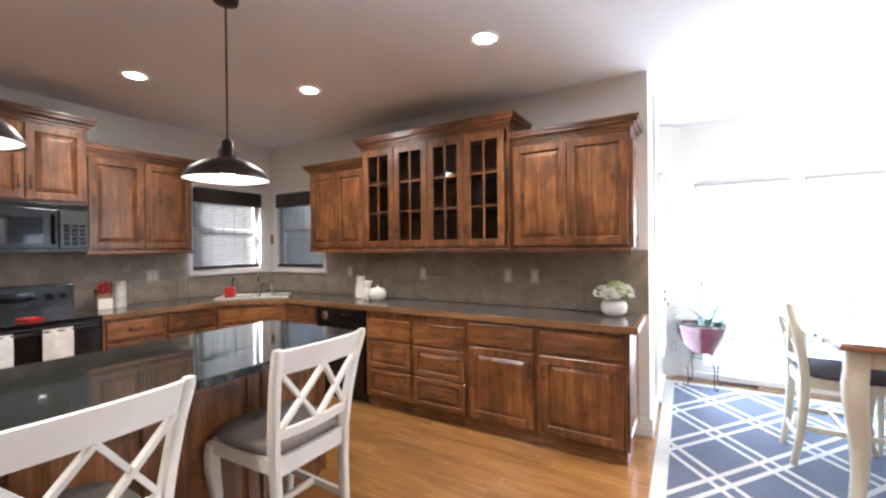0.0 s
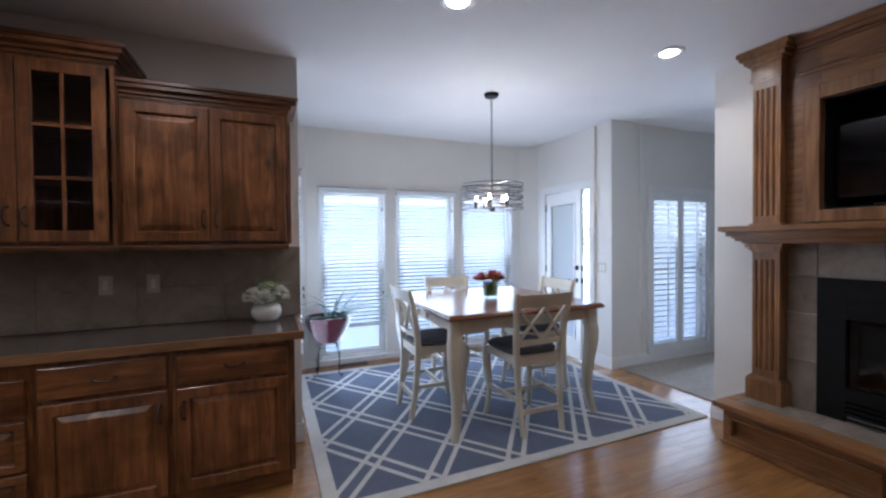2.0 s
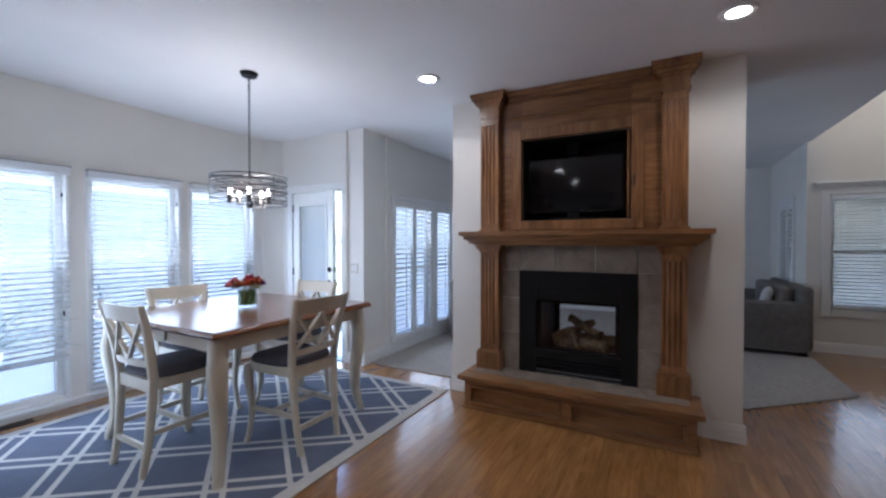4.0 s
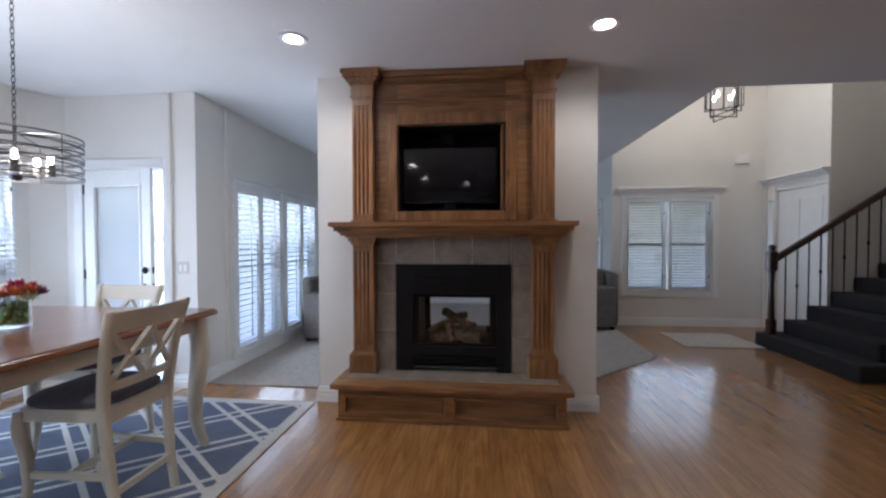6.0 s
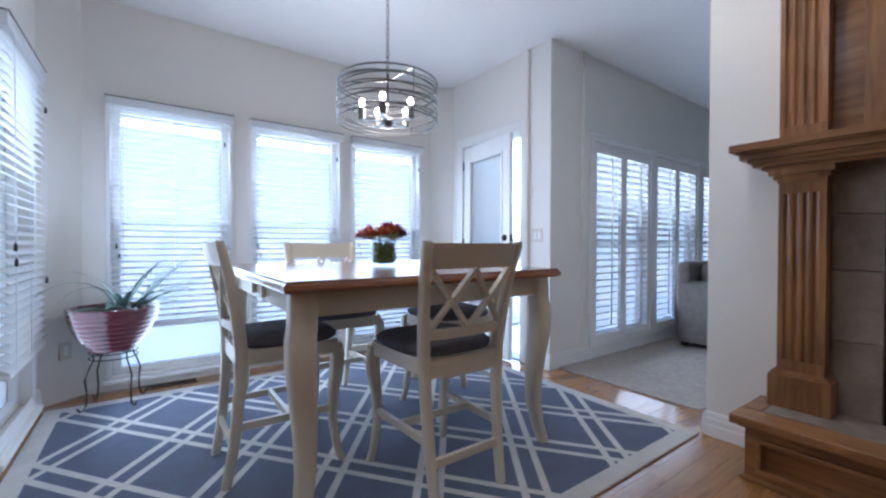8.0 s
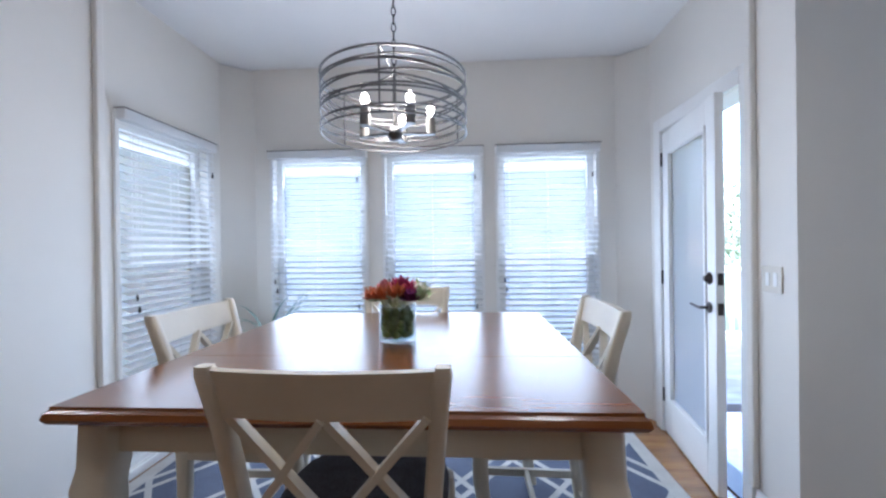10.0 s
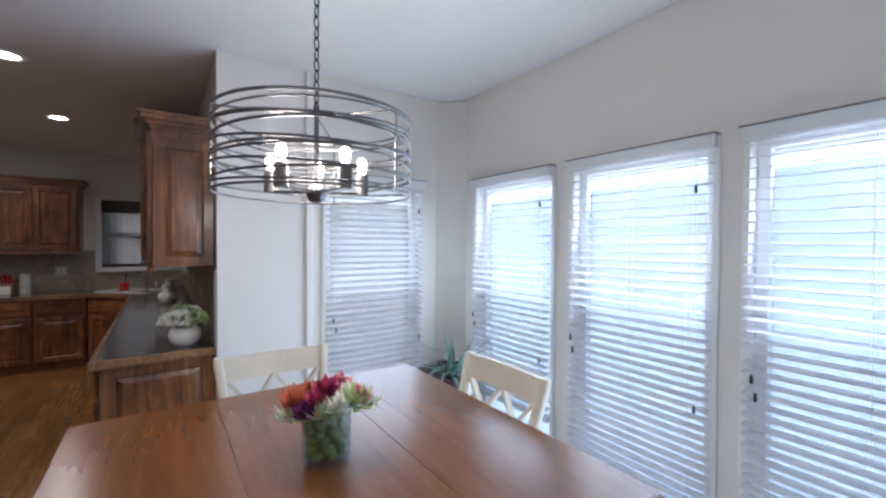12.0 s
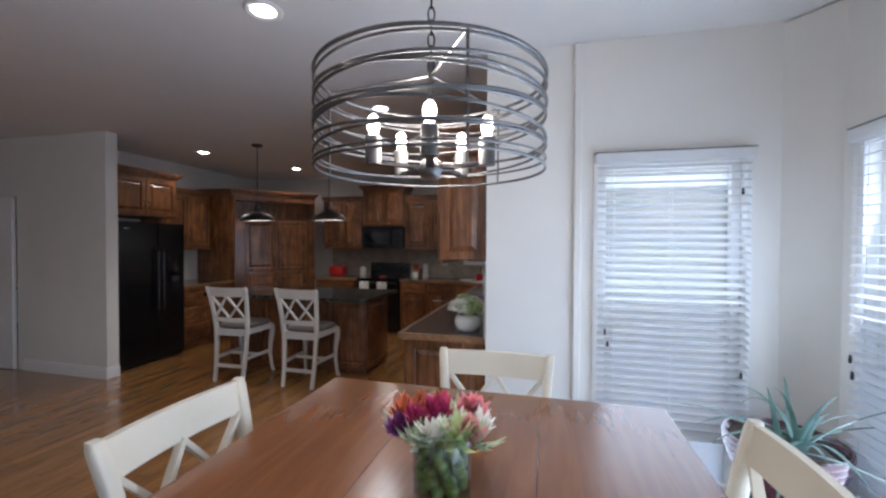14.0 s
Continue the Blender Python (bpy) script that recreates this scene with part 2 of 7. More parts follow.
SLAT = see_through_white("white_blind", (0.84, 0.84, 0.84), 0.42)
TAUPE = paint("taupe_valance_edge", (0.2, 0.18, 0.17), 0.5, 0.1, 8, 80, 0.03)
ALDER = wood("knotty_alder", (0.085, 0.031, 0.011), (0.21, 0.084, 0.030), (0.36, 0.165, 0.064), axis=2, rough=0.34, blotch=0.7, coat=0.4, fine_mix=0.3, relief=0.05)
ALDER_H = wood("knotty_alder_crosswise", (0.085, 0.031, 0.011), (0.21, 0.084, 0.030), (0.36, 0.165, 0.064), axis=0, rough=0.34, blotch=0.7, coat=0.4, fine_mix=0.3, relief=0.05)
MANTEL = wood("mantel_wood", (0.18, 0.08, 0.029), (0.31, 0.15, 0.058), (0.42, 0.22, 0.09), axis=2, rough=0.32, blotch=0.5, coat=0.35, knots=False, fine_mix=0.3, relief=0.04)
MANTEL_H = wood("mantel_wood_crosswise", (0.18, 0.08, 0.029), (0.31, 0.15, 0.058), (0.42, 0.22, 0.09), axis=1, rough=0.32, blotch=0.5, coat=0.35, knots=False, fine_mix=0.3, relief=0.04)
EDGE = wood("counter_edge_wood", (0.2, 0.1, 0.045), (0.3, 0.16, 0.075), (0.42, 0.24, 0.12), axis=0, rough=0.35, knots=False)
OAK = oak_planks("oak_floor")
CHERRY = wood("cherry_tabletop", (0.18, 0.06, 0.017), (0.22, 0.078, 0.022), (0.26, 0.097, 0.029), axis=0, rough=0.22, blotch=0.2, coat=0.55, knots=False, fine_mix=0.1, relief=0.0)
CHERRY.node_tree.nodes["Principled BSDF"].inputs["Coat Roughness"].default_value = 0.24
CREAM = paint("cream_paint", (0.66, 0.61, 0.5), 0.38, 0.05, 7, 60, 0.05)
IVORY = paint("ivory_paint", (0.72, 0.70, 0.65), 0.4, 0.05, 7, 60, 0.05)
FABRIC = speckled("seat_fabric_blue_grey", (0.075, 0.075, 0.095), (0.15, 0.15, 0.18), 220, 0.95, 0, 0.4)
FABRIC_T = speckled("seat_fabric_taupe", (0.15, 0.13, 0.115), (0.24, 0.21, 0.185), 220, 0.95, 0, 0.4)
SOFA = speckled("sofa_fabric", (0.13, 0.115, 0.105), (0.22, 0.2, 0.18), 120, 0.95, 0, 0.4)
PILLOW = speckled("pillow_fabric", (0.55, 0.55, 0.56), (0.7, 0.7, 0.7), 120, 0.95, 0, 0.3)
LAMINATE = speckled("dark_laminate", (0.05, 0.042, 0.04), (0.12, 0.1, 0.095), 140, 0.14, 0.2, 0.02)
GRANITE = speckled("black_granite", (0.006, 0.008, 0.008), (0.03, 0.034, 0.03), 110, 0.06, 0.6, 0.0)
SPLASH = stone_tile("backsplash_stone", (0.23, 0.19, 0.145), (0.33, 0.28, 0.22), (0.42, 0.36, 0.29))
TILE = stone_tile("hearth_tile", (0.19, 0.155, 0.125), (0.27, 0.23, 0.19), (0.35, 0.3, 0.25))
GROUT = paint("grout", (0.3, 0.27, 0.23), 0.9, 0.1, 20, 200, 0.2)
BLACK = paint("black_appliance", (0.006, 0.006, 0.007), 0.22, 0.2, 4, 100, 0.01, 0, 0.1)
BLACK_M = paint("black_metal", (0.008, 0.008, 0.009), 0.5, 0.2, 8, 150, 0.05, 0.0)
BLACK_M.node_tree.nodes["Principled BSDF"].inputs["Specular IOR Level"].default_value = 0.22
SCREEN = paint("dark_screen", (0.006, 0.006, 0.008), 0.07, 0.1, 3, 50, 0.0, 0, 0.5)
BRONZE = paint("dark_bronze", (0.055, 0.045, 0.042), 0.35, 0.2, 8, 100, 0.05, 0.9)
SOCKET = paint("satin_grey_metal", (0.12, 0.115, 0.11), 0.55, 0.15, 10, 100, 0.05, 0.6)
NICKEL = paint("brushed_dark_nickel", (0.15, 0.145, 0.145), 0.34, 0.2, 10, 100, 0.05, 1.0)
CHROME = paint("chrome", (0.75, 0.75, 0.76), 0.12, 0.05, 8, 60, 0.0, 1.0)
GLASS = clear_glass("window_glass")
# Tint dims the view; the veil share paints glare haze into the panes.
HAZE_VEIL = haze_veil_glass("haze_veil_window_glass", 0.27, 0.46)
KITCHEN_VEIL = haze_veil_glass("haze_veil_kitchen_glass", 0.2, 0.06)
CAB_GLASS = clear_glass("cabinet_glass", (0.75, 0.78, 0.8))
JAR_GLASS = clear_glass("jar_glass", (0.86, 0.9, 0.92), 0.0, 0.8, 0.07)
CARPET = speckled("beige_carpet", (0.33, 0.3, 0.27), (0.5, 0.46, 0.42), 190, 1.0, 0, 0.6)
CARPET_D = speckled("dark_stair_carpet", (0.01, 0.009, 0.01), (0.028, 0.024, 0.026), 150, 1.0, 0, 0.6)
MAT_R = speckled("entry_mat", (0.42, 0.38, 0.32), (0.55, 0.5, 0.44), 150, 1.0, 0, 0.5)
RUG = rug_mat("lattice_rug")
POT = paint("burgundy_glaze", (0.085, 0.018, 0.026), 0.22, 0.35, 5, 40, 0.04, 0, 0.5)
LEAF = paint("aloe_leaf", (0.12, 0.2, 0.17), 0.5, 0.3, 9, 80, 0.1)
SOIL = speckled("potting_soil", (0.02, 0.014, 0.01), (0.06, 0.045, 0.03), 90, 1.0, 0, 0.6)
CERAMIC = paint("white_ceramic", (0.78, 0.76, 0.72), 0.22, 0.04, 5, 50, 0.02, 0, 0.3)
PETAL_W = paint("white_petal", (0.86, 0.85, 0.78), 0.7, 0.12, 30, 90, 0.1)
PETAL_G = paint("green_petal", (0.5, 0.6, 0.28), 0.7, 0.2, 30, 90, 0.1)
PETAL_P = paint("pink_petal", (0.7, 0.25, 0.28), 0.7, 0.2, 30, 90, 0.1)
PETAL_M = paint("magenta_petal", (0.42, 0.03, 0.12), 0.7, 0.25, 30, 90, 0.1)
PETAL_O = paint("orange_petal", (0.5, 0.13, 0.05), 0.7, 0.25, 30, 90, 0.1)
PETAL_V = paint("purple_petal", (0.2, 0.03, 0.17), 0.7, 0.25, 30, 90, 0.1)
LEAF_P = paint("pale_leaf", (0.5, 0.56, 0.36), 0.7, 0.3, 30, 90, 0.1)
LIME = paint("green_pebble", (0.17, 0.25, 0.05), 0.35, 0.3, 12, 60, 0.05)
RED = paint("red_plastic", (0.45, 0.02, 0.018), 0.3, 0.15, 6, 60, 0.02)
TOWEL = speckled("white_towel", (0.62, 0.6, 0.57), (0.76, 0.74, 0.71), 160, 1.0, 0, 0.5)
LOG = wood("fire_log", (0.09, 0.06, 0.04), (0.24, 0.18, 0.12), (0.42, 0.34, 0.25), axis=0, rough=0.9, knots=False)
BAMBOO = wood("dark_woven_shade", (0.02, 0.015, 0.015), (0.045, 0.035, 0.035), (0.08, 0.065, 0.06), axis=0, rough=0.8, knots=False, ring=30)
PLASTIC = paint("outlet_plastic", (0.62, 0.58, 0.5), 0.4, 0.03, 5, 50, 0.02)
SHADE_SLAT = paint("grey_shade_slat", (0.09, 0.093, 0.1), 0.5, 0.1, 8, 60, 0.03)
BULB = glow("lit_bulb", (1.0, 0.86, 0.68), 0.8)
CAN_GLOW = glow("lit_can_lens", (1.0, 0.9, 0.76), 0.9)
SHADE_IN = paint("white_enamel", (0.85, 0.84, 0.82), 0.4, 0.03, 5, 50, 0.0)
GRASS = speckled("lawn", (0.07, 0.1, 0.05), (0.12, 0.15, 0.09), 3.0, 1.0, 0, 0.3)
SIDING = siding("pale_siding", (0.4, 0.4, 0.39))
ROOF = speckled("shingle_roof", (0.14, 0.14, 0.15), (0.24, 0.24, 0.25), 6, 0.95, 0, 0.3)
FOLIAGE = speckled("foliage", (0.1, 0.14, 0.1), (0.15, 0.19, 0.14), 4, 0.9, 0, 0.3)
BARK = speckled("bark", (0.06, 0.045, 0.03), (0.14, 0.1, 0.07), 12, 1.0, 0, 0.5)
DECK = wood("weathered_deck", (0.25, 0.2, 0.16), (0.38, 0.32, 0.26), (0.48, 0.42, 0.36), axis=0, rough=0.8, knots=False)
DARKWIN = paint("dark_window", (0.06, 0.07, 0.09), 0.15, 0.2, 1, 10, 0.0)


# ---------- mesh helpers ----------
def bx(bm, x0, x1, y0, y1, z0, z1, bev=0.0):
    v = [bm.verts.new(p) for p in ((x0, y0, z0), (x1, y0, z0), (x1, y1, z0), (x0, y1, z0), (x0, y0, z1), (x1, y0, z1), (x1, y1, z1), (x0, y1, z1))]
    f = [bm.faces.new([v[i] for i in q]) for q in ((0, 3, 2, 1), (4, 5, 6, 7), (0, 1, 5, 4), (1, 2, 6, 5), (2, 3, 7, 6), (3, 0, 4, 7))]
    if bev:
        es = list({e for q in f for e in q.edges})
        bmesh.ops.bevel(bm, geom=es, offset=bev, segments=2, affect='EDGES', profile=0.5)
    return bm


def slab(x0, x1, y0, y1, z0, z1, bev=0.0):
    return bx(bmesh.new(), x0, x1, y0, y1, z0, z1, bev)


def loft(bm, rings, cap=True):
    rows = [[bm.verts.new(p) for p in r] for r in rings]
    n = len(rows[0])
    for a, b in zip(rows, rows[1:]):
        for i in range(n):
            bm.faces.new((a[i], a[(i + 1) % n], b[(i + 1) % n], b[i]))
    if cap:
        bm.faces.new(rows[0][::-1])
        bm.faces.new(rows[-1])
    return bm


def stack(steps, bev=0.0025):
    """One stepped moulding from boxes (x0, x1, y0, y1, z0, z1), bottom to top."""
    rings = []
    for x0, x1, y0, y1, z0, z1 in steps:
        for z in (z0, z1):
            rings.append([(x0, y0, z), (x1, y0, z), (x1, y1, z), (x0, y1, z)])
    bm = loft(bmesh.new(), rings)
    if bev:
        bmesh.ops.bevel(bm, geom=list(bm.edges), offset=bev, segments=1, affect='EDGES', clamp_overlap=True)
    return bm


def ring_frame(x0, x1, z0, z1, r, y0, y1, bev=0.003):
    """One mitred frame in the xz plane with rails r wide."""
    def q(o, y):
        return [(x0 + o, y, z0 + o), (x1 - o, y, z0 + o), (x1 - o, y, z1 - o), (x0 + o, y, z1 - o)]
    bm = bmesh.new()
    rows = [[bm.verts.new(p) for p in g] for g in (q(0, y1), q(0, y0 + bev), q(bev, y0), q(r - bev, y0), q(r, y0 + bev), q(r, y1))]
    rows.append(rows[0])
    for a, b in zip(rows, rows[1:]):
        for i in range(4):
            bm.faces.new((a[i], a[(i + 1) % 4], b[(i + 1) % 4], b[i]))
    return bm


def lathe(bm, profile, seg=24, cx=0.0, cy=0.0, cap=True):
    return loft(bm, [[(cx + r * math.cos(2 * math.pi * i / seg), cy + r * math.sin(2 * math.pi * i / seg), z) for i in range(seg)] for r, z in profile], cap)


def squares(bm, secs):
    """Rounded square sections (x, y, z, wx, wy) joined from bottom to top."""
    rings = []
    for x, y, z, wx, wy in secs:
        r, k = [], 0.72
        for sx_, sy_ in ((1, -1), (1, 1), (-1, 1), (-1, -1)):
            a = (x + sx_ * wx / 2 * (1 if sx_ * sy_ > 0 else k), y + sy_ * wy / 2 * (k if sx_ * sy_ > 0 else 1), z)
            b = (x + sx_ * wx / 2 * (k if sx_ * sy_ > 0 else 1), y + sy_ * wy / 2 * (1 if sx_ * sy_ > 0 else k), z)
            r += [a, b]
        rings.append(r)
    return loft(bm, rings)


def tube(bm, pts, r, seg=8, closed=False):
    pts = [Vector(p) for p in pts]
    n = len(pts)
    rings = []
    up = Vector((0.31, 0.17, 0.93)).normalized()
    for i, p in enumerate(pts):
        d = pts[(i + 1) % n] - pts[i - 1] if closed else pts[min(i + 1, n - 1)] - pts[max(i - 1, 0)]
        d.normalize()
        a = d.cross(up)
        if a.length < 0.05:
            a = d.cross(Vector((1, 0, 0)))
        a.normalize()
        b = d.cross(a)
        rr = r[i] if isinstance(r, (list, tuple)) else r
        rings.append([p + rr * (math.cos(2 * math.pi * k / seg) * a + math.sin(2 * math.pi * k / seg) * b) for k in range(seg)])
    if closed:
        rings.append(rings[0])
        rows = [[bm.verts.new(q) for q in g] for g in rings[:-1]]
        rows.append(rows[0])
        for g, h in zip(rows, rows[1:]):
            for k in range(seg):
                bm.faces.new((g[k], g[(k + 1) % seg], h[(k + 1) % seg], h[k]))
        return bm
    return loft(bm, rings)


def bar(bm, a, b, w, h, up=(0, 0, 1)):
    a, b = Vector(a), Vector(b)
    d = (b - a).normalized()
    s = d.cross(Vector(up)).normalized()
    u = s.cross(d)
    return loft(bm, [[p + s * (i * w / 2) + u * (j * h / 2) for i, j in ((-1, -1), (1, -1), (1, 1), (-1, 1))] for p in (a, b)])


def mesh_of(name, bm, material, smooth=None):
    bmesh.ops.recalc_face_normals(bm, faces=bm.faces)
    me = bpy.data.meshes.new(name)
    bm.to_mesh(me)
    bm.free()
    me.materials.append(material)
    if smooth:
        me.polygons.foreach_set("use_smooth", [True] * len(me.polygons))
        me.set_sharp_from_angle(angle=radians(smooth))
    return me


def part(name, bm, material, parent, label="", smooth=None, m=None):
    ob = new(name, mesh_of(name, bm, material, smooth))
    ob.parent = parent
    if m is not None:
        ob.matrix_basis = m
    if label:
        ob["label"] = label
    return ob


def thing(name, m, label, category, group="", kind=""):
    ob = new(name)
    ob.empty_display_size = 0.1
    ob.matrix_basis = m
    return tagged(ob, label, category, group, kind)


def single(name, bm, material, label, category, group="", kind="", smooth=None, m=None):
    ob = new(name, mesh_of(name, bm, material, smooth))
    if m is not None:
        ob.matrix_basis = m
    return tagged(ob, label, category, group, kind)


def structure(name, bm, material, label, category, smooth=None):
    return single(name, bm, material, label, category, kind="structure", smooth=smooth)


def wall(name, axis, f0, f1, a0, a1, z0, z1, holes, label, material=None):
    """A wall between the planes f0 and f1 across axis, from a0 to a1, with holes (a, a, z, z)."""
    ca = sorted({a0, a1, *[h[0] for h in holes], *[h[1] for h in holes]})
    cz = sorted({z0, z1, *[h[2] for h in holes], *[h[3] for h in holes]})
    bm = bmesh.new()
    for p, q in zip(ca, ca[1:]):
        col = []
        for r, s in zip(cz, cz[1:]):
            if any(h[0] <= p and q <= h[1] and h[2] <= r and s <= h[3] for h in holes):
                continue
            if col and col[-1][1] == r:
                col[-1][1] = s
            else:
                col.append([r, s])
        for r, s in col:
            if axis == 'x':
                bx(bm, f0, f1, p, q, r, s)
            else:
                bx(bm, p, q, f0, f1, r, s)
    return structure(name, bm, material or WALL, label, "wall")


# ---------- the large structure ----------
H = 2.74
structure("floor", slab(-4.7, 8.6, -5.2, 5.95, -0.2, -0.012), paint("subfloor", (0.06, 0.03, 0.015), 0.8), "dark underlay beneath the oak strip floor", "floor")
structure("ground", slab(-1500, 1500, -1500, 1500, -3.2, -2.8), GRASS, "green lawn behind the houses, reaching far off", "ground")
bmc = bmesh.new()
for c in ((-4.7, 3.5, -5.2, 5.95), (3.5, 8.6, -0.45, 5.9), (6.52, 8.6, -5.2, -0.45)):
    bx(bmc, c[0], c[1], c[2], c[3], H, H + 0.25)
structure("ceiling", bmc, CEIL, "matt white painted plaster ceiling", "ceiling")
structure("ceiling_foyer", slab(3.3, 6.7, -5.3, -0.3, 5.4, 5.6), CEIL, "high white ceiling over the two-storey foyer", "ceiling")

WINS = [(0.215, 0.962), (1.132, 1.885), (2.03, 2.775)]
wall("wall_north_kitchen", 'y', 3.99, 4.15, -4.7, -0.3, 0, H, [(-4.39, -3.56, 1.2, 2.12)], "warm white kitchen wall above the cabinets")
wall("wall_west", 'x', -4.7, -4.54, -1.3, 3.99, 0, H, [(3.02, 3.86, 1.2, 2.12)], "warm white kitchen wall behind the range")
wall("wall_nook_west", 'x', -0.3, -0.136, 3.99, 5.95, 0, H, [(4.665, 5.43, 0.09, 2.03)], "off-white dining nook wall with one window")
wall("wall_nook_north", 'y', 5.77, 5.95, -0.136, 3.12, 0, H, [(a, b, 0.09, 2.03) for a, b in WINS], "off-white dining nook wall with three tall windows")
wall("wall_nook_east", 'x', 3.12, 3.28, 4.28, 5.95, 0, H, [(4.60, 5.42, 0.0, 2.05)], "off-white dining nook wall with the patio door")
SHUT = [(3.70, 4.70), (4.80, 5.80), (5.93, 6.93)]
wall("wall_family_north", 'y', 4.28, 4.44, 3.28, 8.6, 0, H, [(a, b, 0.16, 1.98) for a, b in SHUT], "grey-white family room wall with shuttered windows")
wall("wall_family_east", 'x', 8.4, 8.6, -0.6, 4.28, 0, H, [], "grey-white far wall of the family room")
wall("wall_family_south", 'y', -0.6, -0.42, 6.52, 8.4, 0, H, [(6.95, 7.65, 0.75, 2.02)], "grey-white family room wall with a narrow window")
wall("wall_foyer_east", 'x', 6.4, 6.52, -2.9, -0.42, 0, 5.4, [(-1.95, -0.66, 0.57, 2.03)], "cream foyer wall with a double window")
wall("wall_foyer_south", 'y', -2.9, -2.72, 5.2, 6.4, 0, 5.4, [(5.22, 6.16, 0.0, 2.1), (6.2, 6.34, 0.25, 1.97)], "cream foyer wall with the front door")
wall("wall_foyer_upper_north", 'y', -0.45, -0.3, 3.3, 6.4, H + 0.25, 5.4, [], "cream upper foyer wall")
wall("wall_foyer_upper_west", 'x', 3.3, 3.5, -5.2, -0.45, H + 0.25, 5.4, [], "cream upper foyer wall")
wall("wall_stairs", 'x', 5.2, 5.3, -5.2, -2.9, 0, 5.4, [], "cream wall beside the stairs")
wall("wall_south", 'y', -5.3, -5.2, -4.7, 8.6, 0, 5.4, [], "plain off-white wall closing the hall")
wall("wall_fridge_back", 'y', -1.35, -1.2, -4.7, -1.14, 0, H, [], "warm white wall behind the refrigerator")
wall("wall_hall_west", 'x', -1.1, -0.97, -5.2, -0.34, 0, H, [(-2.55, -1.72, 0.0, 2.05)], "greige wall beside the refrigerator with a white door")
wall("wall_west_hall", 'x', -4.7, -4.54, -5.2, -1.35, 0, H, [], "plain wall closing the hall")
# fireplace block with a niche and a firebox that goes through
wall("wall_fireplace", 'x', 2.925, 3.66, 0.74, 3.03, 0, H, [(1.463, 2.337, 1.608, 2.312), (1.44, 2.335, 0.32, 1.15)], "off-white wall block holding the two-sided fireplace")
# chamfered corners of the nook
for nm, a, b in (("wall_corner_1", (-0.136, 5.60), (0.06, 5.77)), ("wall_corner_2", (2.93, 5.77), (3.12, 5.60))):
    c = (-0.136, 5.77) if a[0] < 0 else (3.12, 5.77)
    bmw = bmesh.new()
    loft(bmw, [[(*a, z), (*b, z), (*c, z)] for z in (0, H - 0.01)])
    structure(nm, bmw, WALL, "narrow angled off-white corner of the dining nook", "wall")


def baseboard(name, pts, h=0.13, side=1):
    """A stepped skirting along straight runs; side turns its depth to the left or right of the run."""
    bm = bmesh.new()
    for (x0, y0), (x1, y1) in zip(pts, pts[1:]):
        d = Vector((x1 - x0, y1 - y0, 0)).normalized()
        n = Vector((-d.y, d.x, 0)) * side
        a, b = Vector((x0, y0, 0)), Vector((x1, y1, 0))
        prof = ((0.0, 0.0), (0.018, 0.0), (0.018, h * 0.45), (0.015, h * 0.5), (0.015, h * 0.72), (0.011, h * 0.78), (0.009, h * 0.95), (0.003, h), (0.0, h))
        loft(bm, [[p + n * (u + 0.001) + Vector((0, 0, z + 0.001)) for u, z in prof] for p in (a, b)])
    return structure(name, bm, WHITE, "white stepped wooden baseboard along the wall", "baseboard")


baseboard("baseboard_1", [(2.925, 3.03), (2.925, 2.80)], side=-1)
baseboard("baseboard_2", [(2.925, 0.98), (2.925, 0.722)], side=-1)
baseboard("baseboard_3", [(2.907, 0.74), (3.66, 0.74)], side=-1)
baseboard("baseboard_4", [(2.907, 3.03), (3.66, 3.03)], side=1)
baseboard("baseboard_5", [(-0.136, 3.97), (-0.136, 5.60)], side=-1)
baseboard("baseboard_6", [(-0.24, 3.99), (-0.118, 3.99)], side=-1)
baseboard("baseboard_7", [(0.06, 5.77), (2.93, 5.77)], h=0.07, side=-1)
baseboard("baseboard_8", [(3.12, 4.262), (3.12, 4.52)], side=1)
baseboard("baseboard_9", [(3.102, 4.28), (6.6, 4.28)], side=-1)
baseboard("baseboard_10", [(6.4, -0.42), (6.4, -2.72)], side=-1)
baseboard("baseboard_11", [(-0.97, -0.322), (-0.97, -1.62)], side=1)
baseboard("baseboard_12", [(-1.1, -0.34), (-0.952, -0.34)], side=1)
baseboard("baseboard_13", [(6.4, -0.42), (8.4, -0.42)], side=1)
baseboard("baseboard_14", [(8.4, -0.42), (8.4, 4.28)], side=1)
# slim upright corner beads
for i, (x, y) in enumerate(((-0.136, 4.545), (3.12, 4.53))):
    s = 1 if x < 0 else -1
    structure("trim_bead_%d" % (i + 1), slab(min(x, x + s * 0.028), max(x, x + s * 0.028), y - 0.022, y + 0.022, 0.14, H - 0.004, 0.008), WALL, "upright painted corner bead on the nook wall", "trim")
structure("trim_bead_3", slab(3.53, 3.58, 4.255, 4.28, 0.14, H - 0.004, 0.006), WALL, "upright painted corner bead beside the shutters", "trim")


# ---------- windows, blinds, doors ----------
def window(name, m, w, h, label, sash=True, glass=None):
    """Local x across, z up from the sill, y into the wall; origin at the opening's lower left on the inner face."""
    t = thing(name, m, label, "window", kind="structure")
    part("window_frame", ring_frame(0, w, 0, h, 0.05, 0.05, 0.13, 0.004), WHITE, t)
    if sash:
        part("window_frame", slab(0.05, w - 0.05, 0.07, 0.11, h * 0.5 - 0.018, h * 0.5 + 0.018, 0.004), WHITE, t)
    g = part("pane", slab(0.05, w - 0.05, 0.088, 0.094, 0.05, h - 0.05), glass or HAZE_VEIL, t)
    g.visible_shadow = False
    return t


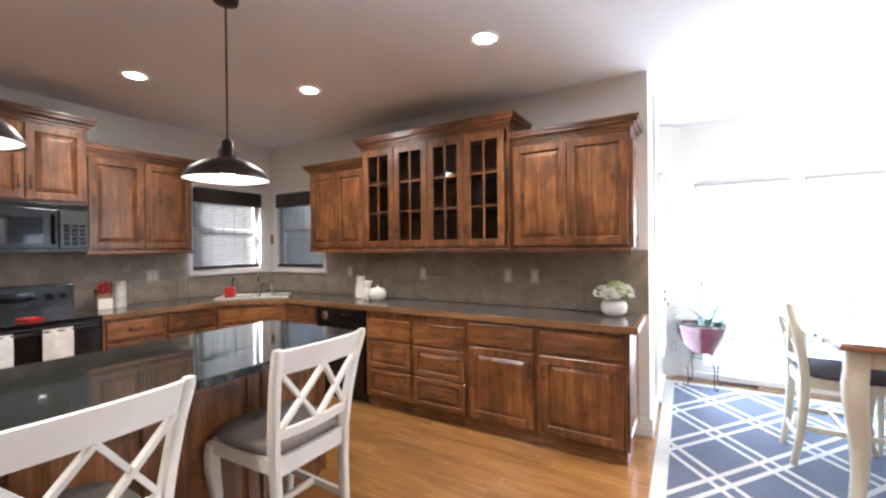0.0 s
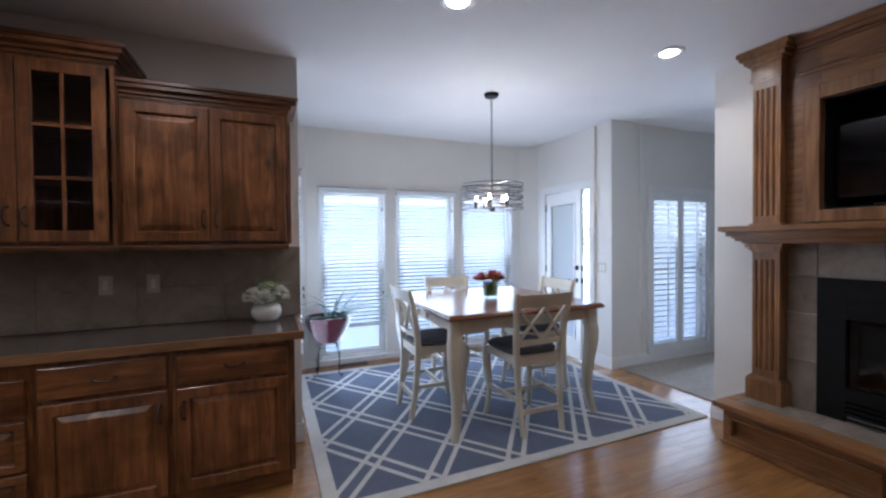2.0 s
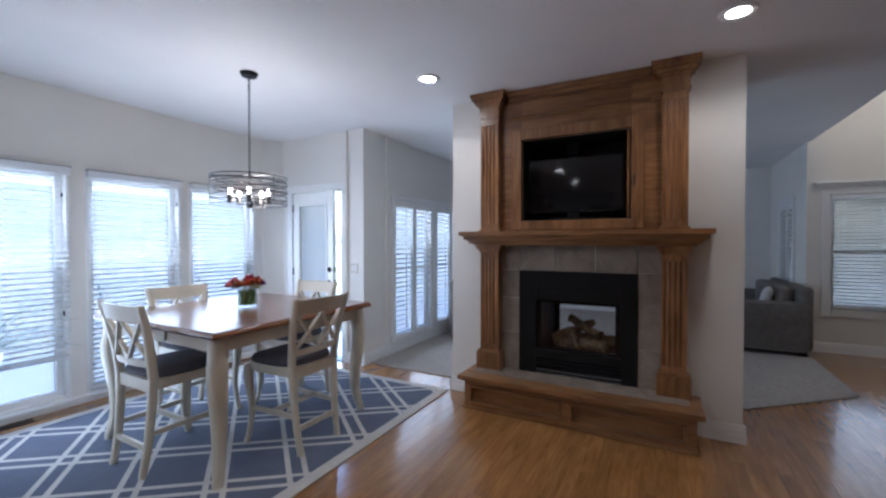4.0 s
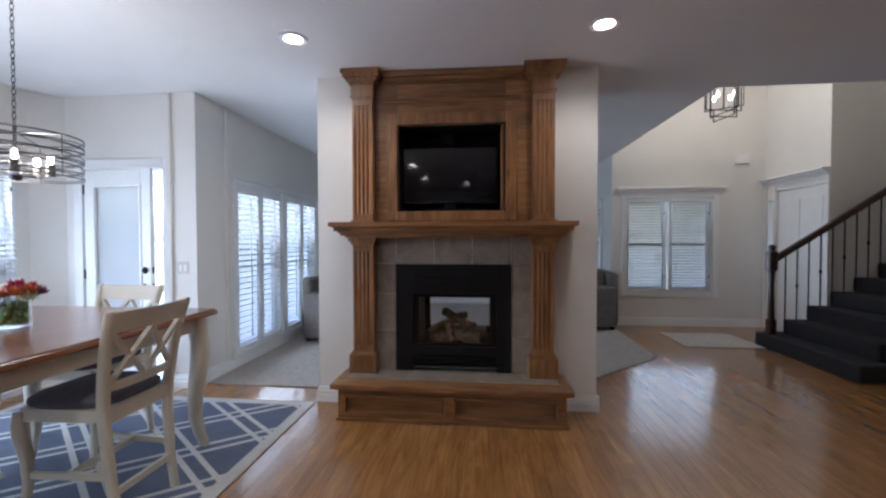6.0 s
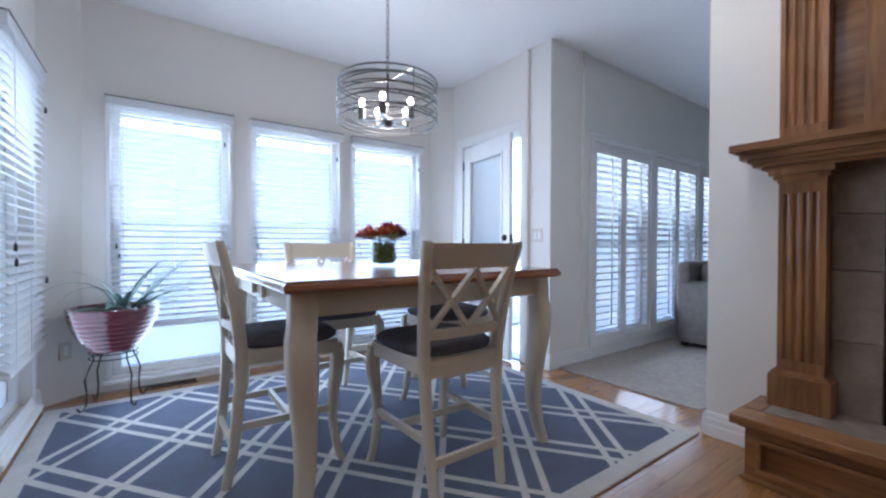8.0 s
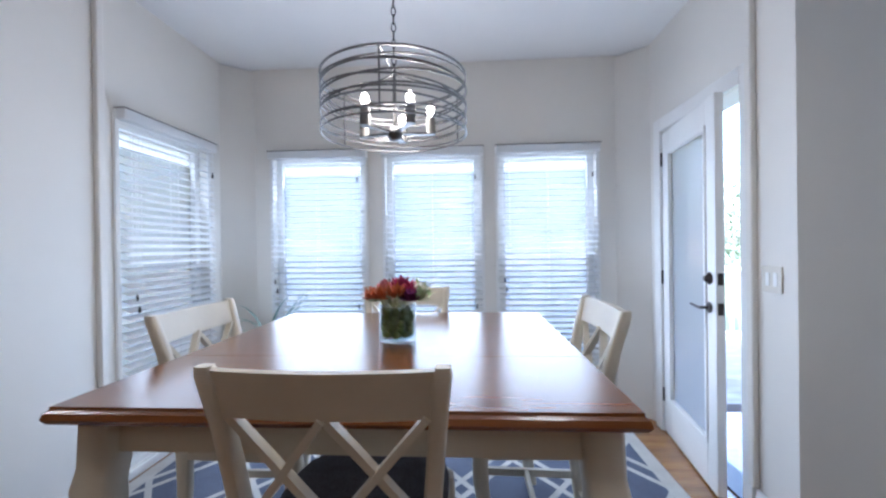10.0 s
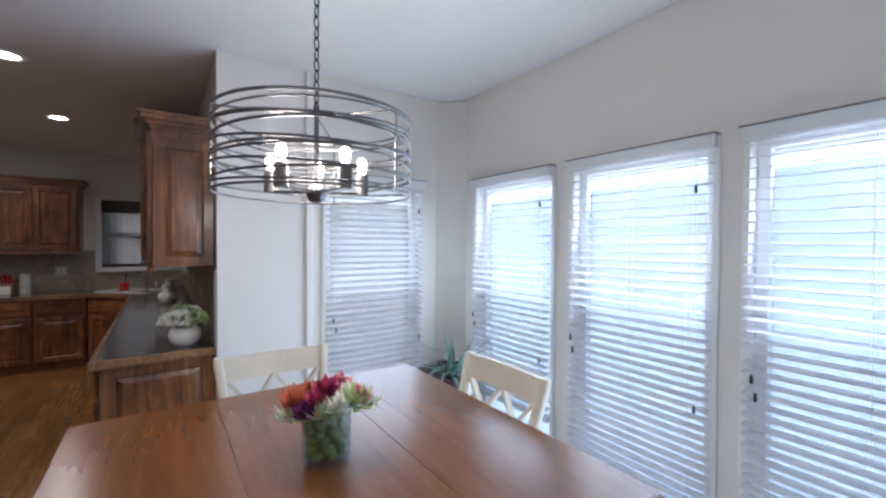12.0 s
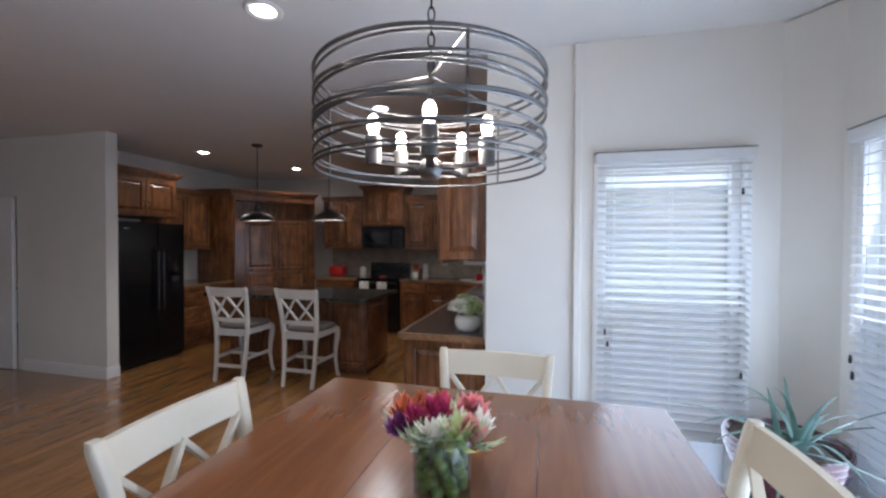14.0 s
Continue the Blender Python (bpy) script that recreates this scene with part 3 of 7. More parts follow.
def casing(t, w, h, cw=0.06, sill=True, proud=0.018):
    c = bmesh.new()
    bx(c, -cw, -0.001, -proud, -0.001, -0.02, h + cw, 0.004)
    bx(c, w + 0.001, w + cw, -proud, -0.001, -0.02, h + cw, 0.004)
    bx(c, -0.001, w + 0.001, -proud, -0.001, h + 0.001, h + cw, 0.004)
    part("casing", c, WHITE, t)
    if sill:
        part("window_sill", slab(-cw - 0.01, w + cw + 0.01, -proud - 0.03, -0.001, -0.05, -0.021, 0.006), WHITE, t)


slat_meshes = {}


def blind(name, m, w, ztop, zbot, label, tilt=10, pitch=0.0445, depth=0.05, group="white window blinds"):
    """Local x across, z up from the floor, y into the wall."""
    t = thing(name, m, label, "window blind", group)
    v = slab(-0.012, w + 0.012, -0.03, 0.035, ztop - 0.06, ztop, 0.006)
    part("valance", v, SLAT, t)
    part("valance_cap", slab(-0.016, w + 0.016, -0.034, 0.035, ztop + 0.001, ztop + 0.005, 0.001), TAUPE, t, "thin dark top edge")
    key = round(w, 3)
    if key not in slat_meshes:
        bm = bmesh.new()
        n = 6
        top = [(-depth / 2 + depth * i / n, 0.0035 * (1 - (2 * i / n - 1) ** 2)) for i in range(n + 1)]
        ring = [(y, z + 0.0014) for y, z in top] + [(y, z - 0.0014) for y, z in top[::-1]]
        loft(bm, [[(x, y, z) for y, z in ring] for x in (0.004, w - 0.004)])
        slat_meshes[key] = mesh_of("slat", bm, SLAT)
    z = ztop - 0.085
    i = 0
    while z > zbot + 0.03:
        s = new("slat", slat_meshes[key])
        s.parent = t
        s.matrix_basis = pose(0, 0, z, tilt + 1.2 * math.sin(i * 2.3), 0, 0)
        z -= pitch
        i += 1
    part("bottom_rail", slab(0.002, w - 0.002, -0.026, 0.026, zbot, zbot + 0.022, 0.005), SLAT, t)
    for fx in (0.12, 0.5, 0.88) if w > 0.7 else (0.2, 0.8):
        cd = bmesh.new()
        for y in (-0.027, 0.027):
            tube(cd, [(fx * w, y, zbot + 0.01), (fx * w, y, ztop - 0.07)], 0.0011, 5)
        part("ladder_cord", cd, SLAT, t)
    for fx_, drop in ((w - 0.055, 0.22), (w - 0.05, 1.22), (0.045, 1.02), (0.06, 1.09)):
        cb_ = part("pull_cord", tube(bmesh.new(), [(fx_, -0.036, ztop - 0.07), (fx_, -0.036, ztop - drop)], 0.0011, 5), SLAT, t)
        part("tassel", lathe(bmesh.new(), [(0.002, ztop - drop), (0.006, ztop - drop - 0.008), (0.0075, ztop - drop - 0.034), (0.003, ztop - drop - 0.04)], 8, fx_, -0.036), BRONZE, cb_, "small dark tassel")
    return t


for i, (a, b) in enumerate(WINS):
    wt = window("window_%d" % (i + 1), pose(a, 5.77, 0.09), b - a, 1.94, "tall white-framed window in the dining nook", False)
    casing(wt, b - a, 1.94, 0.03)
    blind("window_blind", pose(a - 0.012, 5.732, 0), b - a + 0.024, 2.062, (0.43, 0.12, 0.12)[i], ("white slatted blind raised above the sill of a tall window", "white slatted blind lowered over a tall window", "white slatted blind lowered over a tall window beside the door")[i])
wt = window("window_4", pose(-0.136, 4.665, 0.09, 0, 0, 90), 0.765, 1.94, "tall white-framed window in the nook's side wall", False)
casing(wt, 0.765, 1.94, 0.03)
blind("window_blind", pose(-0.096, 4.655, 0, 0, 0, 90), 0.79, 2.062, 0.43, "white slatted blind on the nook's side window", tilt=24)

# kitchen corner windows
for nm, m, w in (("window_5", pose(-4.54, 3.02, 1.2, 0, 0, 90), 0.84), ("window_6", pose(-4.39, 3.99, 1.2), 0.83)):
    wt = window(nm, m, w, 0.92, "small white-framed window over the corner sink", True, KITCHEN_VEIL)
    casing(wt, w, 0.92, 0.05)
    sh = thing("woven_shade", m, "dark woven shade with lowered slats over the sink window", "window shade", "dark kitchen shades")
    part("headband", slab(0.01, w - 0.01, -0.03, 0.03, 0.76, 0.93, 0.006), BAMBOO, sh)
    sb = bmesh.new()
    bx(sb, 0.0, w - 0.02, -0.002, 0.002, -0.0095, 0.0095)
    sm = mesh_of("slat", sb, SHADE_SLAT)
    k = 0
    while 0.05 + k * 0.029 < 0.755:
        s = new("slat", sm)
        s.parent, s.matrix_basis = sh, pose(0.01, 0.02, 0.05 + k * 0.029, 8, 0, 0)
        k += 1
    part("bottom_rail", slab(0.01, w - 0.01, -0.005, 0.035, 0.012, 0.04, 0.005), BAMBOO, sh)
    for fx in (0.1, 0.26, 0.42, 0.58, 0.74, 0.9):
        part("tape", slab(fx * w - 0.004, fx * w + 0.004, 0.004, 0.007, 0.04, 0.76), BAMBOO, sh)


def shutter(name, m, w, h, label):
    """Two plantation shutter leaves in a casing; origin at the lower left of the opening on the inner face."""
    t = thing(name, m, label, "shutters", "plantation shutters")
    part("casing", ring_frame(-0.05, w + 0.05, -0.05, h + 0.05, 0.05, -0.03, -0.001, 0.004), WHITE, t)
    part("cap", slab(-0.07, w + 0.07, -0.04, 0.0, h + 0.051, h + 0.066, 0.003), WHITE, t)
    hw = w / 2
    lb = bmesh.new()
    lw = hw - 0.11
    loft(lb, [[(x, y, z) for y, z in ((-0.036, 0.0), (-0.02, 0.004), (0.02, 0.004), (0.036, 0.0), (0.02, -0.004), (-0.02, -0.004))] for x in (0, lw)])
    lm = mesh_of("louver", lb, WHITE)
    for k in range(2):
        x0 = k * hw
        part("leaf_frame", ring_frame(x0 + 0.003, x0 + hw - 0.003, 0.003, h - 0.003, 0.05, -0.015, 0.015), WHITE, t)
        part("leaf_rail", slab(x0 + 0.053, x0 + hw - 0.053, -0.014, 0.014, h - 0.1, h - 0.0535), WHITE, t)
        z = 0.12
        while z < h - 0.1:
            s = new("louver", lm)
            s.parent, s.matrix_basis = t, pose(x0 + 0.055, 0, z, -20, 0, 0)
            z += 0.062
        part("tilt_rod", slab(x0 + hw / 2 - 0.005, x0 + hw / 2 + 0.005, -0.05, -0.04, 0.14, h - 0.12), WHITE, t)
    return t


for i, (a, b) in enumerate(SHUT):
    window("window_%d" % (7 + i), pose(a, 4.30, 0.16), b - a, 1.82, "family room window behind white shutters")
    shutter("shutter_pair", pose(a, 4.28, 0.16), b - a, 1.82, "white plantation shutters with open louvers")
window("window_10", pose(7.65, -0.42, 0.75, 0, 0, 180), 0.7, 1.27, "narrow family room window with shutters")
shutter("shutter_pair", pose(7.65, -0.42, 0.75, 0, 0, 180), 0.7, 1.27, "small white shutters with open louvers")

# foyer window: two sashes under a cornice
for k, y in enumerate((-0.66, -1.325)):
    window("window_%d" % (11 + k), pose(6.4, y, 0.57, 0, 0, -90), 0.625, 1.46, "white-framed foyer window")
    blind("window_blind", pose(6.38, y, 0, 0, 0, -90), 0.6, 2.03, 0.585, "white slatted blind on the foyer window", tilt=6, group="foyer blinds")
ft = thing("window_casing", pose(6.4, -0.66, 0.57, 0, 0, -90), "white moulded casing with a cornice round the foyer window", "window casing", kind="structure")
fc = bmesh.new()
for x0, x1, z0, z1 in ((-0.09, -0.002, -0.1, 1.52), (1.292, 1.38, -0.1, 1.52), (0.626, 0.664, 0.0, 1.46), (0, 1.29, 1.462, 1.52), (0, 1.29, -0.1, -0.002)):
    bx(fc, x0, x1, -0.025, -0.001, z0, z1, 0.004)
part("casing", fc, WHITE, ft)
fk = bmesh.new()
for d, z0, z1 in ((0.03, 1.521, 1.56), (0.05, 1.561, 1.6), (0.075, 1.601, 1.64)):
    bx(fk, -0.1 - d, 1.39 + d, -d, -0.001, z0, z1, 0.006)
part("cornice", fk, WHITE, ft)


def lever(t, x, z, y=-0.0, d=1):
    a = bmesh.new()
    lathe(a, [(0.026, 0), (0.028, 0.006), (0.02, 0.012)], 16)
    for v in a.verts:
        v.co = Vector((v.co.x + x, -v.co.z + y, v.co.y + z))
    tube(a, [(x, y - 0.01, z), (x, y - 0.045, z), (x + d * 0.03, y - 0.05, z), (x + d * 0.11, y - 0.048, z + 0.004)], 0.008, 8)
    return part("door_handle", a, BRONZE, t, "dark bronze lever", smooth=40)


# patio door, standing slightly open; hinged at its far side
door = thing("door_1", pose(3.112, 5.408, 0.012, 0, 0, -97.5), "white patio door with a full glass pane, ajar", "door", kind="structure")
db = bmesh.new()
for x0, x1, z0, z1 in ((0, 0.115, 0, 2.02), (0.655, 0.77, 0, 2.02), (0.115, 0.655, 0, 0.24), (0.115, 0.655, 1.87, 2.02)):
    bx(db, x0, x1, 0, 0.042, z0, z1, 0.003)
part("leaf", db, WHITE, door)
part("glazing_bead", ring_frame(0.1, 0.67, 0.225, 1.885, 0.025, -0.008, 0.05, 0.004), WHITE, door)
part("pane", slab(0.125, 0.645, 0.018, 0.024, 0.25, 1.86), HAZE_VEIL, door).visible_shadow = False
lever(door, 0.70, 0.94, 0, -1)
dd = bmesh.new()
lathe(dd, [(0.03, 0), (0.032, 0.006), (0.02, 0.016), (0.012, 0.03)], 16)
for v in dd.verts:
    v.co = Vector((v.co.x + 0.705, -v.co.z, v.co.y + 1.09))
part("deadbolt", dd, BRONZE, door, "dark bronze deadbolt", smooth=40)
part("latch_plate", slab(0.7702, 0.772, 0.008, 0.034, 0.91, 0.97), BRONZE, door)
part("latch_plate", slab(0.7702, 0.772, 0.008, 0.034, 1.06, 1.12), BRONZE, door)
for z in (0.2, 1.0, 1.8):
    part("hinge", slab(-0.004, 0.004, -0.012, -0.001, z, z + 0.09), BRONZE, door)
dc = thing("door_frame_1", pose(3.12, 5.42, 0, 0, 0, -90), "white painted frame of the patio door", "door frame", kind="structure")
cb = bmesh.new()
for x0, x1, z0, z1 in ((-0.09, -0.001, 0.001, 2.14), (0.821, 0.89, 0.001, 2.14), (-0.001, 0.821, 2.051, 2.14)):
    bx(cb, x0, x1, -0.022, -0.001, z0, z1, 0.005)
part("casing", cb, WHITE, dc)
part("threshold", slab(0.0, 0.82, 0.0, 0.16, 0.001, 0.011, 0.003), BRONZE, dc, "dark metal threshold")

door2 = thing("door_2", pose(-0.965, -1.73, 0.008, 0, 0, -90), "white panelled hall door, closed", "door", kind="structure")
part("leaf", slab(0.0, 0.81, 0.0, 0.04, 0, 2.03, 0.003), WHITE, door2)
for x0, x1, z0, z1 in ((0.11, 0.37, 0.25, 0.95), (0.44, 0.7, 0.25, 0.95), (0.11, 0.37, 1.1, 1.9), (0.44, 0.7, 1.1, 1.9)):
    part("panel", slab(x0, x1, -0.008, -0.0005, z0, z1, 0.004), WHITE, door2)
lever(door2, 0.06, 0.95, -0.001, 1)
cb = bmesh.new()
for x0, x1, z0, z1 in ((-0.08, -0.012, 0.001, 2.13), (0.822, 0.89, 0.001, 2.13), (-0.012, 0.822, 2.062, 2.13)):
    bx(cb, x0, x1, -0.022, -0.006, z0, z1, 0.005)
part("casing", cb, WHITE, door2)

door3 = thing("door_3", pose(6.15, -2.75, 0.005, 0, 0, 180), "white panelled front door with a cornice above", "door", kind="structure")
part("leaf", slab(0, 0.92, 0.0, 0.045, 0, 2.08, 0.004), WHITE, door3)
for x0, x1, z0, z1 in ((0.12, 0.42, 0.25, 0.85), (0.5, 0.8, 0.25, 0.85), (0.12, 0.42, 1.0, 1.95), (0.5, 0.8, 1.0, 1.95)):
    part("panel", slab(x0, x1, -0.01, -0.0005, z0, z1, 0.005), WHITE, door3)
cb = bmesh.new()
for x0, x1, z0, z1 in ((-0.245, -0.21, 0, 2.16), (-0.05, -0.012, 0, 2.16), (0.93, 0.95, 0, 2.16), (-0.245, 0.95, 2.161, 2.2)):
    bx(cb, x0, x1, -0.05, -0.031, z0, z1, 0.004)
for d, z in ((0.02, 2.201), (0.05, 2.231), (0.08, 2.261)):
    bx(cb, -0.25, 0.95, -0.05 - d, -0.031, z, z + 0.029, 0.005)
part("casing", cb, WHITE, door3)
part("sidelight_pane", slab(-0.185, -0.055, 0.04, 0.046, 0.26, 1.96), GLASS, door3).visible_shadow = False

# carpets
cm = bmesh.new()
loft(cm, [[(x, y, z) for x, y in ((3.22, 3.2), (3.22, 4.279), (8.399, 4.279), (8.399, -0.419), (4.5, -0.36), (3.66, 0.6), (3.66, 3.03))] for z in (0.0015, 0.012)])
structure("carpet_family_room", cm, CARPET, "pale beige cut-pile carpet in the family room", "carpet")
single("entry_mat", slab(5.05, 5.85, -1.9, -0.95, 0.001, 0.012, 0.004), MAT_R, "light beige doormat on the foyer's oak floor", "mat")
rg = single("area_rug", slab(-0.09, 2.88, 3.05, 5.5, 0.001, 0.011, 0.003), RUG, "blue-grey rug with a cream double-line lattice and border", "rug")

# stairs
st = thing("staircase", pose(0, 0, 0), "dark carpeted stairs with a wooden rail and metal balusters", "stairs")
for k in range(12):
    part("step", slab(3.9 - (0.12 if k == 0 else 0), 5.18 + (0.1 if k == 0 else 0), -5.19, -1.9 - 0.27 * k, 0.18 * k + 0.001, 0.18 * (k + 1), 0.02), CARPET_D, st)
nw = bmesh.new()
squares(nw, [(5.1, -1.98, 0.18, 0.09, 0.09), (5.1, -1.98, 0.36, 0.09, 0.09), (5.1, -1.98, 0.37, 0.06, 0.06), (5.1, -1.98, 0.8, 0.045, 0.045), (5.1, -1.98, 0.97, 0.06, 0.06), (5.1, -1.98, 0.99, 0.1, 0.1), (5.1, -1.98, 1.22, 0.1, 0.1), (5.1, -1.98, 1.24, 0.05, 0.05), (5.1, -1.98, 1.28, 0.07, 0.07), (5.1, -1.98, 1.31, 0.03, 0.03)])
DKWOOD = wood("dark_rail_wood", (0.03, 0.012, 0.008), (0.06, 0.025, 0.014), (0.1, 0.045, 0.025), axis=1, rough=0.3, knots=False)
part("newel_post", nw, DKWOOD, st)
part("handrail", bar(bmesh.new(), (5.1, -2.02, 1.13), (5.1, -5.1, 3.18), 0.06, 0.065), DKWOOD, st)
for k in range(9):
    y = -2.14 - 0.135 * k
    b_ = bmesh.new()
    z0 = 0.18 * (1 + int((-1.9 - y) / 0.27))
    tube(b_, [(5.1, y, z0), (5.1, y, 1.13 + (-2.02 - y) * 0.665)], 0.008, 6)
    if k % 2:
        lathe(b_, [(0.008, z0 + 0.4), (0.018, z0 + 0.43), (0.008, z0 + 0.46)], 8, 5.1, y)
    part("baluster", b_, BLACK_M, st)


# ---------- lamps that the place has ----------
WARM = (1.0, 0.87, 0.7)
CANS = [(-0.97, 2.91), (-2.55, 2.91), (-3.42, 2.03), (-3.49, 0.34), (-2.1, -0.15), (0.63, 2.93), (2.265, 2.92), (2.28, 0.875)]
can = None
for i, (x, y) in enumerate(CANS):
    if can is None:
        can = thing("recessed_light", pose(x, y, H), "lit round recessed downlight with a white trim ring in the ceiling", "ceiling light", "recessed ceiling lights")
        part("trim_ring", lathe(bmesh.new(), [(0.062, -0.001), (0.098, -0.001), (0.098, -0.006), (0.088, -0.012), (0.062, -0.007)], 32, cap=False), WHITE, can, smooth=40)
        part("lens", lathe(bmesh.new(), [(0.002, -0.002), (0.062, -0.002), (0.062, -0.004), (0.04, -0.0065), (0.002, -0.008)], 32), CAN_GLOW, can, "glowing lens")
    else:
        copy_thing(can, pose(x, y, H))
    spot("recessed_lamp", x, y, H - 0.03, CAN_W if x < 0 else CAN_W * 0.9, WARM, 155, 0.07)


def pendant(m):
    t = thing("pendant_light", m, "dark bronze dome pendant with a white inside, lit, over the island", "pendant light", "island pendants")
    sh = [(0.205, 0.0), (0.2, 0.018), (0.17, 0.06), (0.12, 0.092), (0.055, 0.112), (0.045, 0.12), (0.045, 0.15), (0.03, 0.17), (0.028, 0.2), (0.012, 0.215)]
    part("shade", lathe(bmesh.new(), sh + [(0.008, 0.2), (0.02, 0.15), (0.05, 0.108), (0.118, 0.086), (0.166, 0.055), (0.197, 0.015), (0.202, 0.0)], 40, cap=False), BRONZE, t, smooth=50)
    part("inner_lining", lathe(bmesh.new(), [(0.196, 0.008), (0.164, 0.05), (0.116, 0.081), (0.05, 0.1), (0.004, 0.104)], 40, cap=False), SHADE_IN, t, smooth=50)
    part("bulb", lathe(bmesh.new(), [(0.004, 0.012), (0.03, 0.02), (0.038, 0.045), (0.025, 0.075), (0.014, 0.1)], 16), BULB, t, smooth=60)
    part("cord", tube(bmesh.new(), [(0, 0, 0.21), (0.002, 0, 0.5), (0, 0, H - 1.79 - 0.03)], 0.005, 6), BRONZE, t)
    part("canopy", lathe(bmesh.new(), [(0.012, H - 1.79 - 0.035), (0.06, H - 1.79 - 0.025), (0.065, H - 1.79 - 0.002)], 24), BRONZE, t, smooth=40)
    return t


pd = pendant(pose(-1.945, 1.83, 1.79))
copy_thing(pd, pose(-1.90, 0.86, 1.79))
for y, x in ((1.83, -1.945), (0.86, -1.90)):
    spot("pendant_lamp", x, y, 1.805, PEND_W, WARM, 160, 0.05)

# chandelier over the dining table
ch = thing("chandelier", pose(1.508, 4.09, 0), "drum chandelier of crossing dark metal rings with five lit bulbs", "chandelier")
part("canopy", lathe(bmesh.new(), [(0.01, H - 0.035), (0.055, H - 0.03), (0.065, H - 0.008), (0.065, H - 0.002)], 28), BLACK_M, ch, smooth=40)
k, z = 0, H - 0.03
while z > 1.975:
    lk = bmesh.new()
    tube(lk, [(0.008 * math.cos(a), 0, 0.019 * math.sin(a)) for a in [i * math.pi / 6 for i in range(12)]], 0.0022, 6, True)
    part("chain_link", lk, BLACK_M, ch, m=pose(0, 0, z - 0.018, 0, 0, 90 * (k % 2) + 20))
    z -= 0.0315
    k += 1
part("stem", tube(bmesh.new(), [(0, 0, 1.975), (0, 0, 1.74)], 0.007, 10), NICKEL, ch)
R = 0.274
rings = [(1.952, 0, 0, 0.0075), (1.706, 0, 0, 0.006), (1.928, 2.6, 40, 0.005), (1.912, 3.2, 150, 0.006), (1.888, 3.4, 260, 0.006), (1.868, 3.8, 20, 0.0065),
         (1.846, 4.0, 190, 0.006), (1.824, 3.6, 100, 0.006), (1.798, 3.8, 310, 0.0065), (1.774, 3.2, 220, 0.006), (1.75, 2.8, 60, 0.006), (1.728, 2.0, 170, 0.005)]
for z, tl, az, r in rings:
    z = 1.713 + (z - 1.706) * 0.87
    rb = bmesh.new()
    pts = []
    for i in range(72):
        a = 2 * math.pi * i / 72
        pts.append((R * math.cos(a), R * math.sin(a), z + R * math.tan(radians(tl)) * math.cos(a - radians(az))))
    tube(rb, pts, r * 0.6, 6, True)
    part("ring", rb, NICKEL, ch, smooth=60)
for a in (30, 150, 270):
    sb = bmesh.new()
    c, s = math.cos(radians(a)), math.sin(radians(a))
    tube(sb, [(0, 0, 1.945), (R * c, R * s, 1.927)], 0.003, 6)
    tube(sb, [(R * c, R * s, 1.927), (R * c, R * s, 1.713)], 0.003, 6)
    part("strut", sb, NICKEL, ch)
part("hub", lathe(bmesh.new(), [(0.01, 1.69), (0.022, 1.695), (0.03, 1.715), (0.026, 1.735), (0.01, 1.745)], 20), NICKEL, ch, smooth=50)
for i in range(5):
    a = radians(72 * i + 15)
    c, s = math.cos(a), math.sin(a)
    part("arm", bar(bmesh.new(), (0.02 * c, 0.02 * s, 1.72), (0.15 * c, 0.15 * s, 1.724), 0.02, 0.008), NICKEL, ch)
    part("socket", lathe(bmesh.new(), [(0.019, 1.72), (0.019, 1.782), (0.016, 1.786)], 18, 0.14 * c, 0.14 * s), SOCKET, ch, smooth=40)
    part("bulb", lathe(bmesh.new(), [(0.009, 1.787), (0.010, 1.793), (0.0135, 1.806), (0.0145, 1.818), (0.011, 1.83), (0.003, 1.837)], 18, 0.14 * c, 0.14 * s), BULB, ch, "lit bulb", smooth=60)
point("chandelier_lamp", 1.508, 4.09, 1.83, CHAND_W, WARM, 0.1)

# foyer lantern
fl = thing("foyer_lantern", pose(5.0, -1.33, 2.88), "hanging lantern of dark metal frames with lit candle bulbs", "chandelier")
for w, z0, z1, rz in ((0.17, 0.0, 0.55, 10), (0.23, 0.07, 0.6, 10), (0.17, 0.02, 0.57, 100), (0.23, 0.1, 0.62, 100), (0.2, 0.12, 0.58, 55)):
    fb = bmesh.new()
    q = [(-w, 0, z0), (w, 0, z0), (w, 0, z1), (-w, 0, z1)]
    for p, r in zip(q, q[1:] + q[:1]):
        bar(fb, p, r, 0.01, 0.01, (0, 1, 0))
    part("frame", fb, BLACK_M, fl, m=pose(0, 0, 0, 0, 0, rz))
part("rod", tube(bmesh.new(), [(0, 0, 0.1), (0, 0, 2.52)], 0.008, 8), BLACK_M, fl)
for i in range(4):
    a = radians(90 * i + 30)
    part("candle", lathe(bmesh.new(), [(0.014, 0.14), (0.014, 0.24)], 10, 0.12 * math.cos(a), 0.12 * math.sin(a)), WHITE, fl)
    part("bulb", lathe(bmesh.new(), [(0.006, 0.24), (0.012, 0.26), (0.011, 0.285), (0.002, 0.31)], 12, 0.12 * math.cos(a), 0.12 * math.sin(a)), BULB, fl, smooth=60)
point("foyer_lamp", 5.0, -1.33, 3.75, FOYER_W, WARM, 0.15)


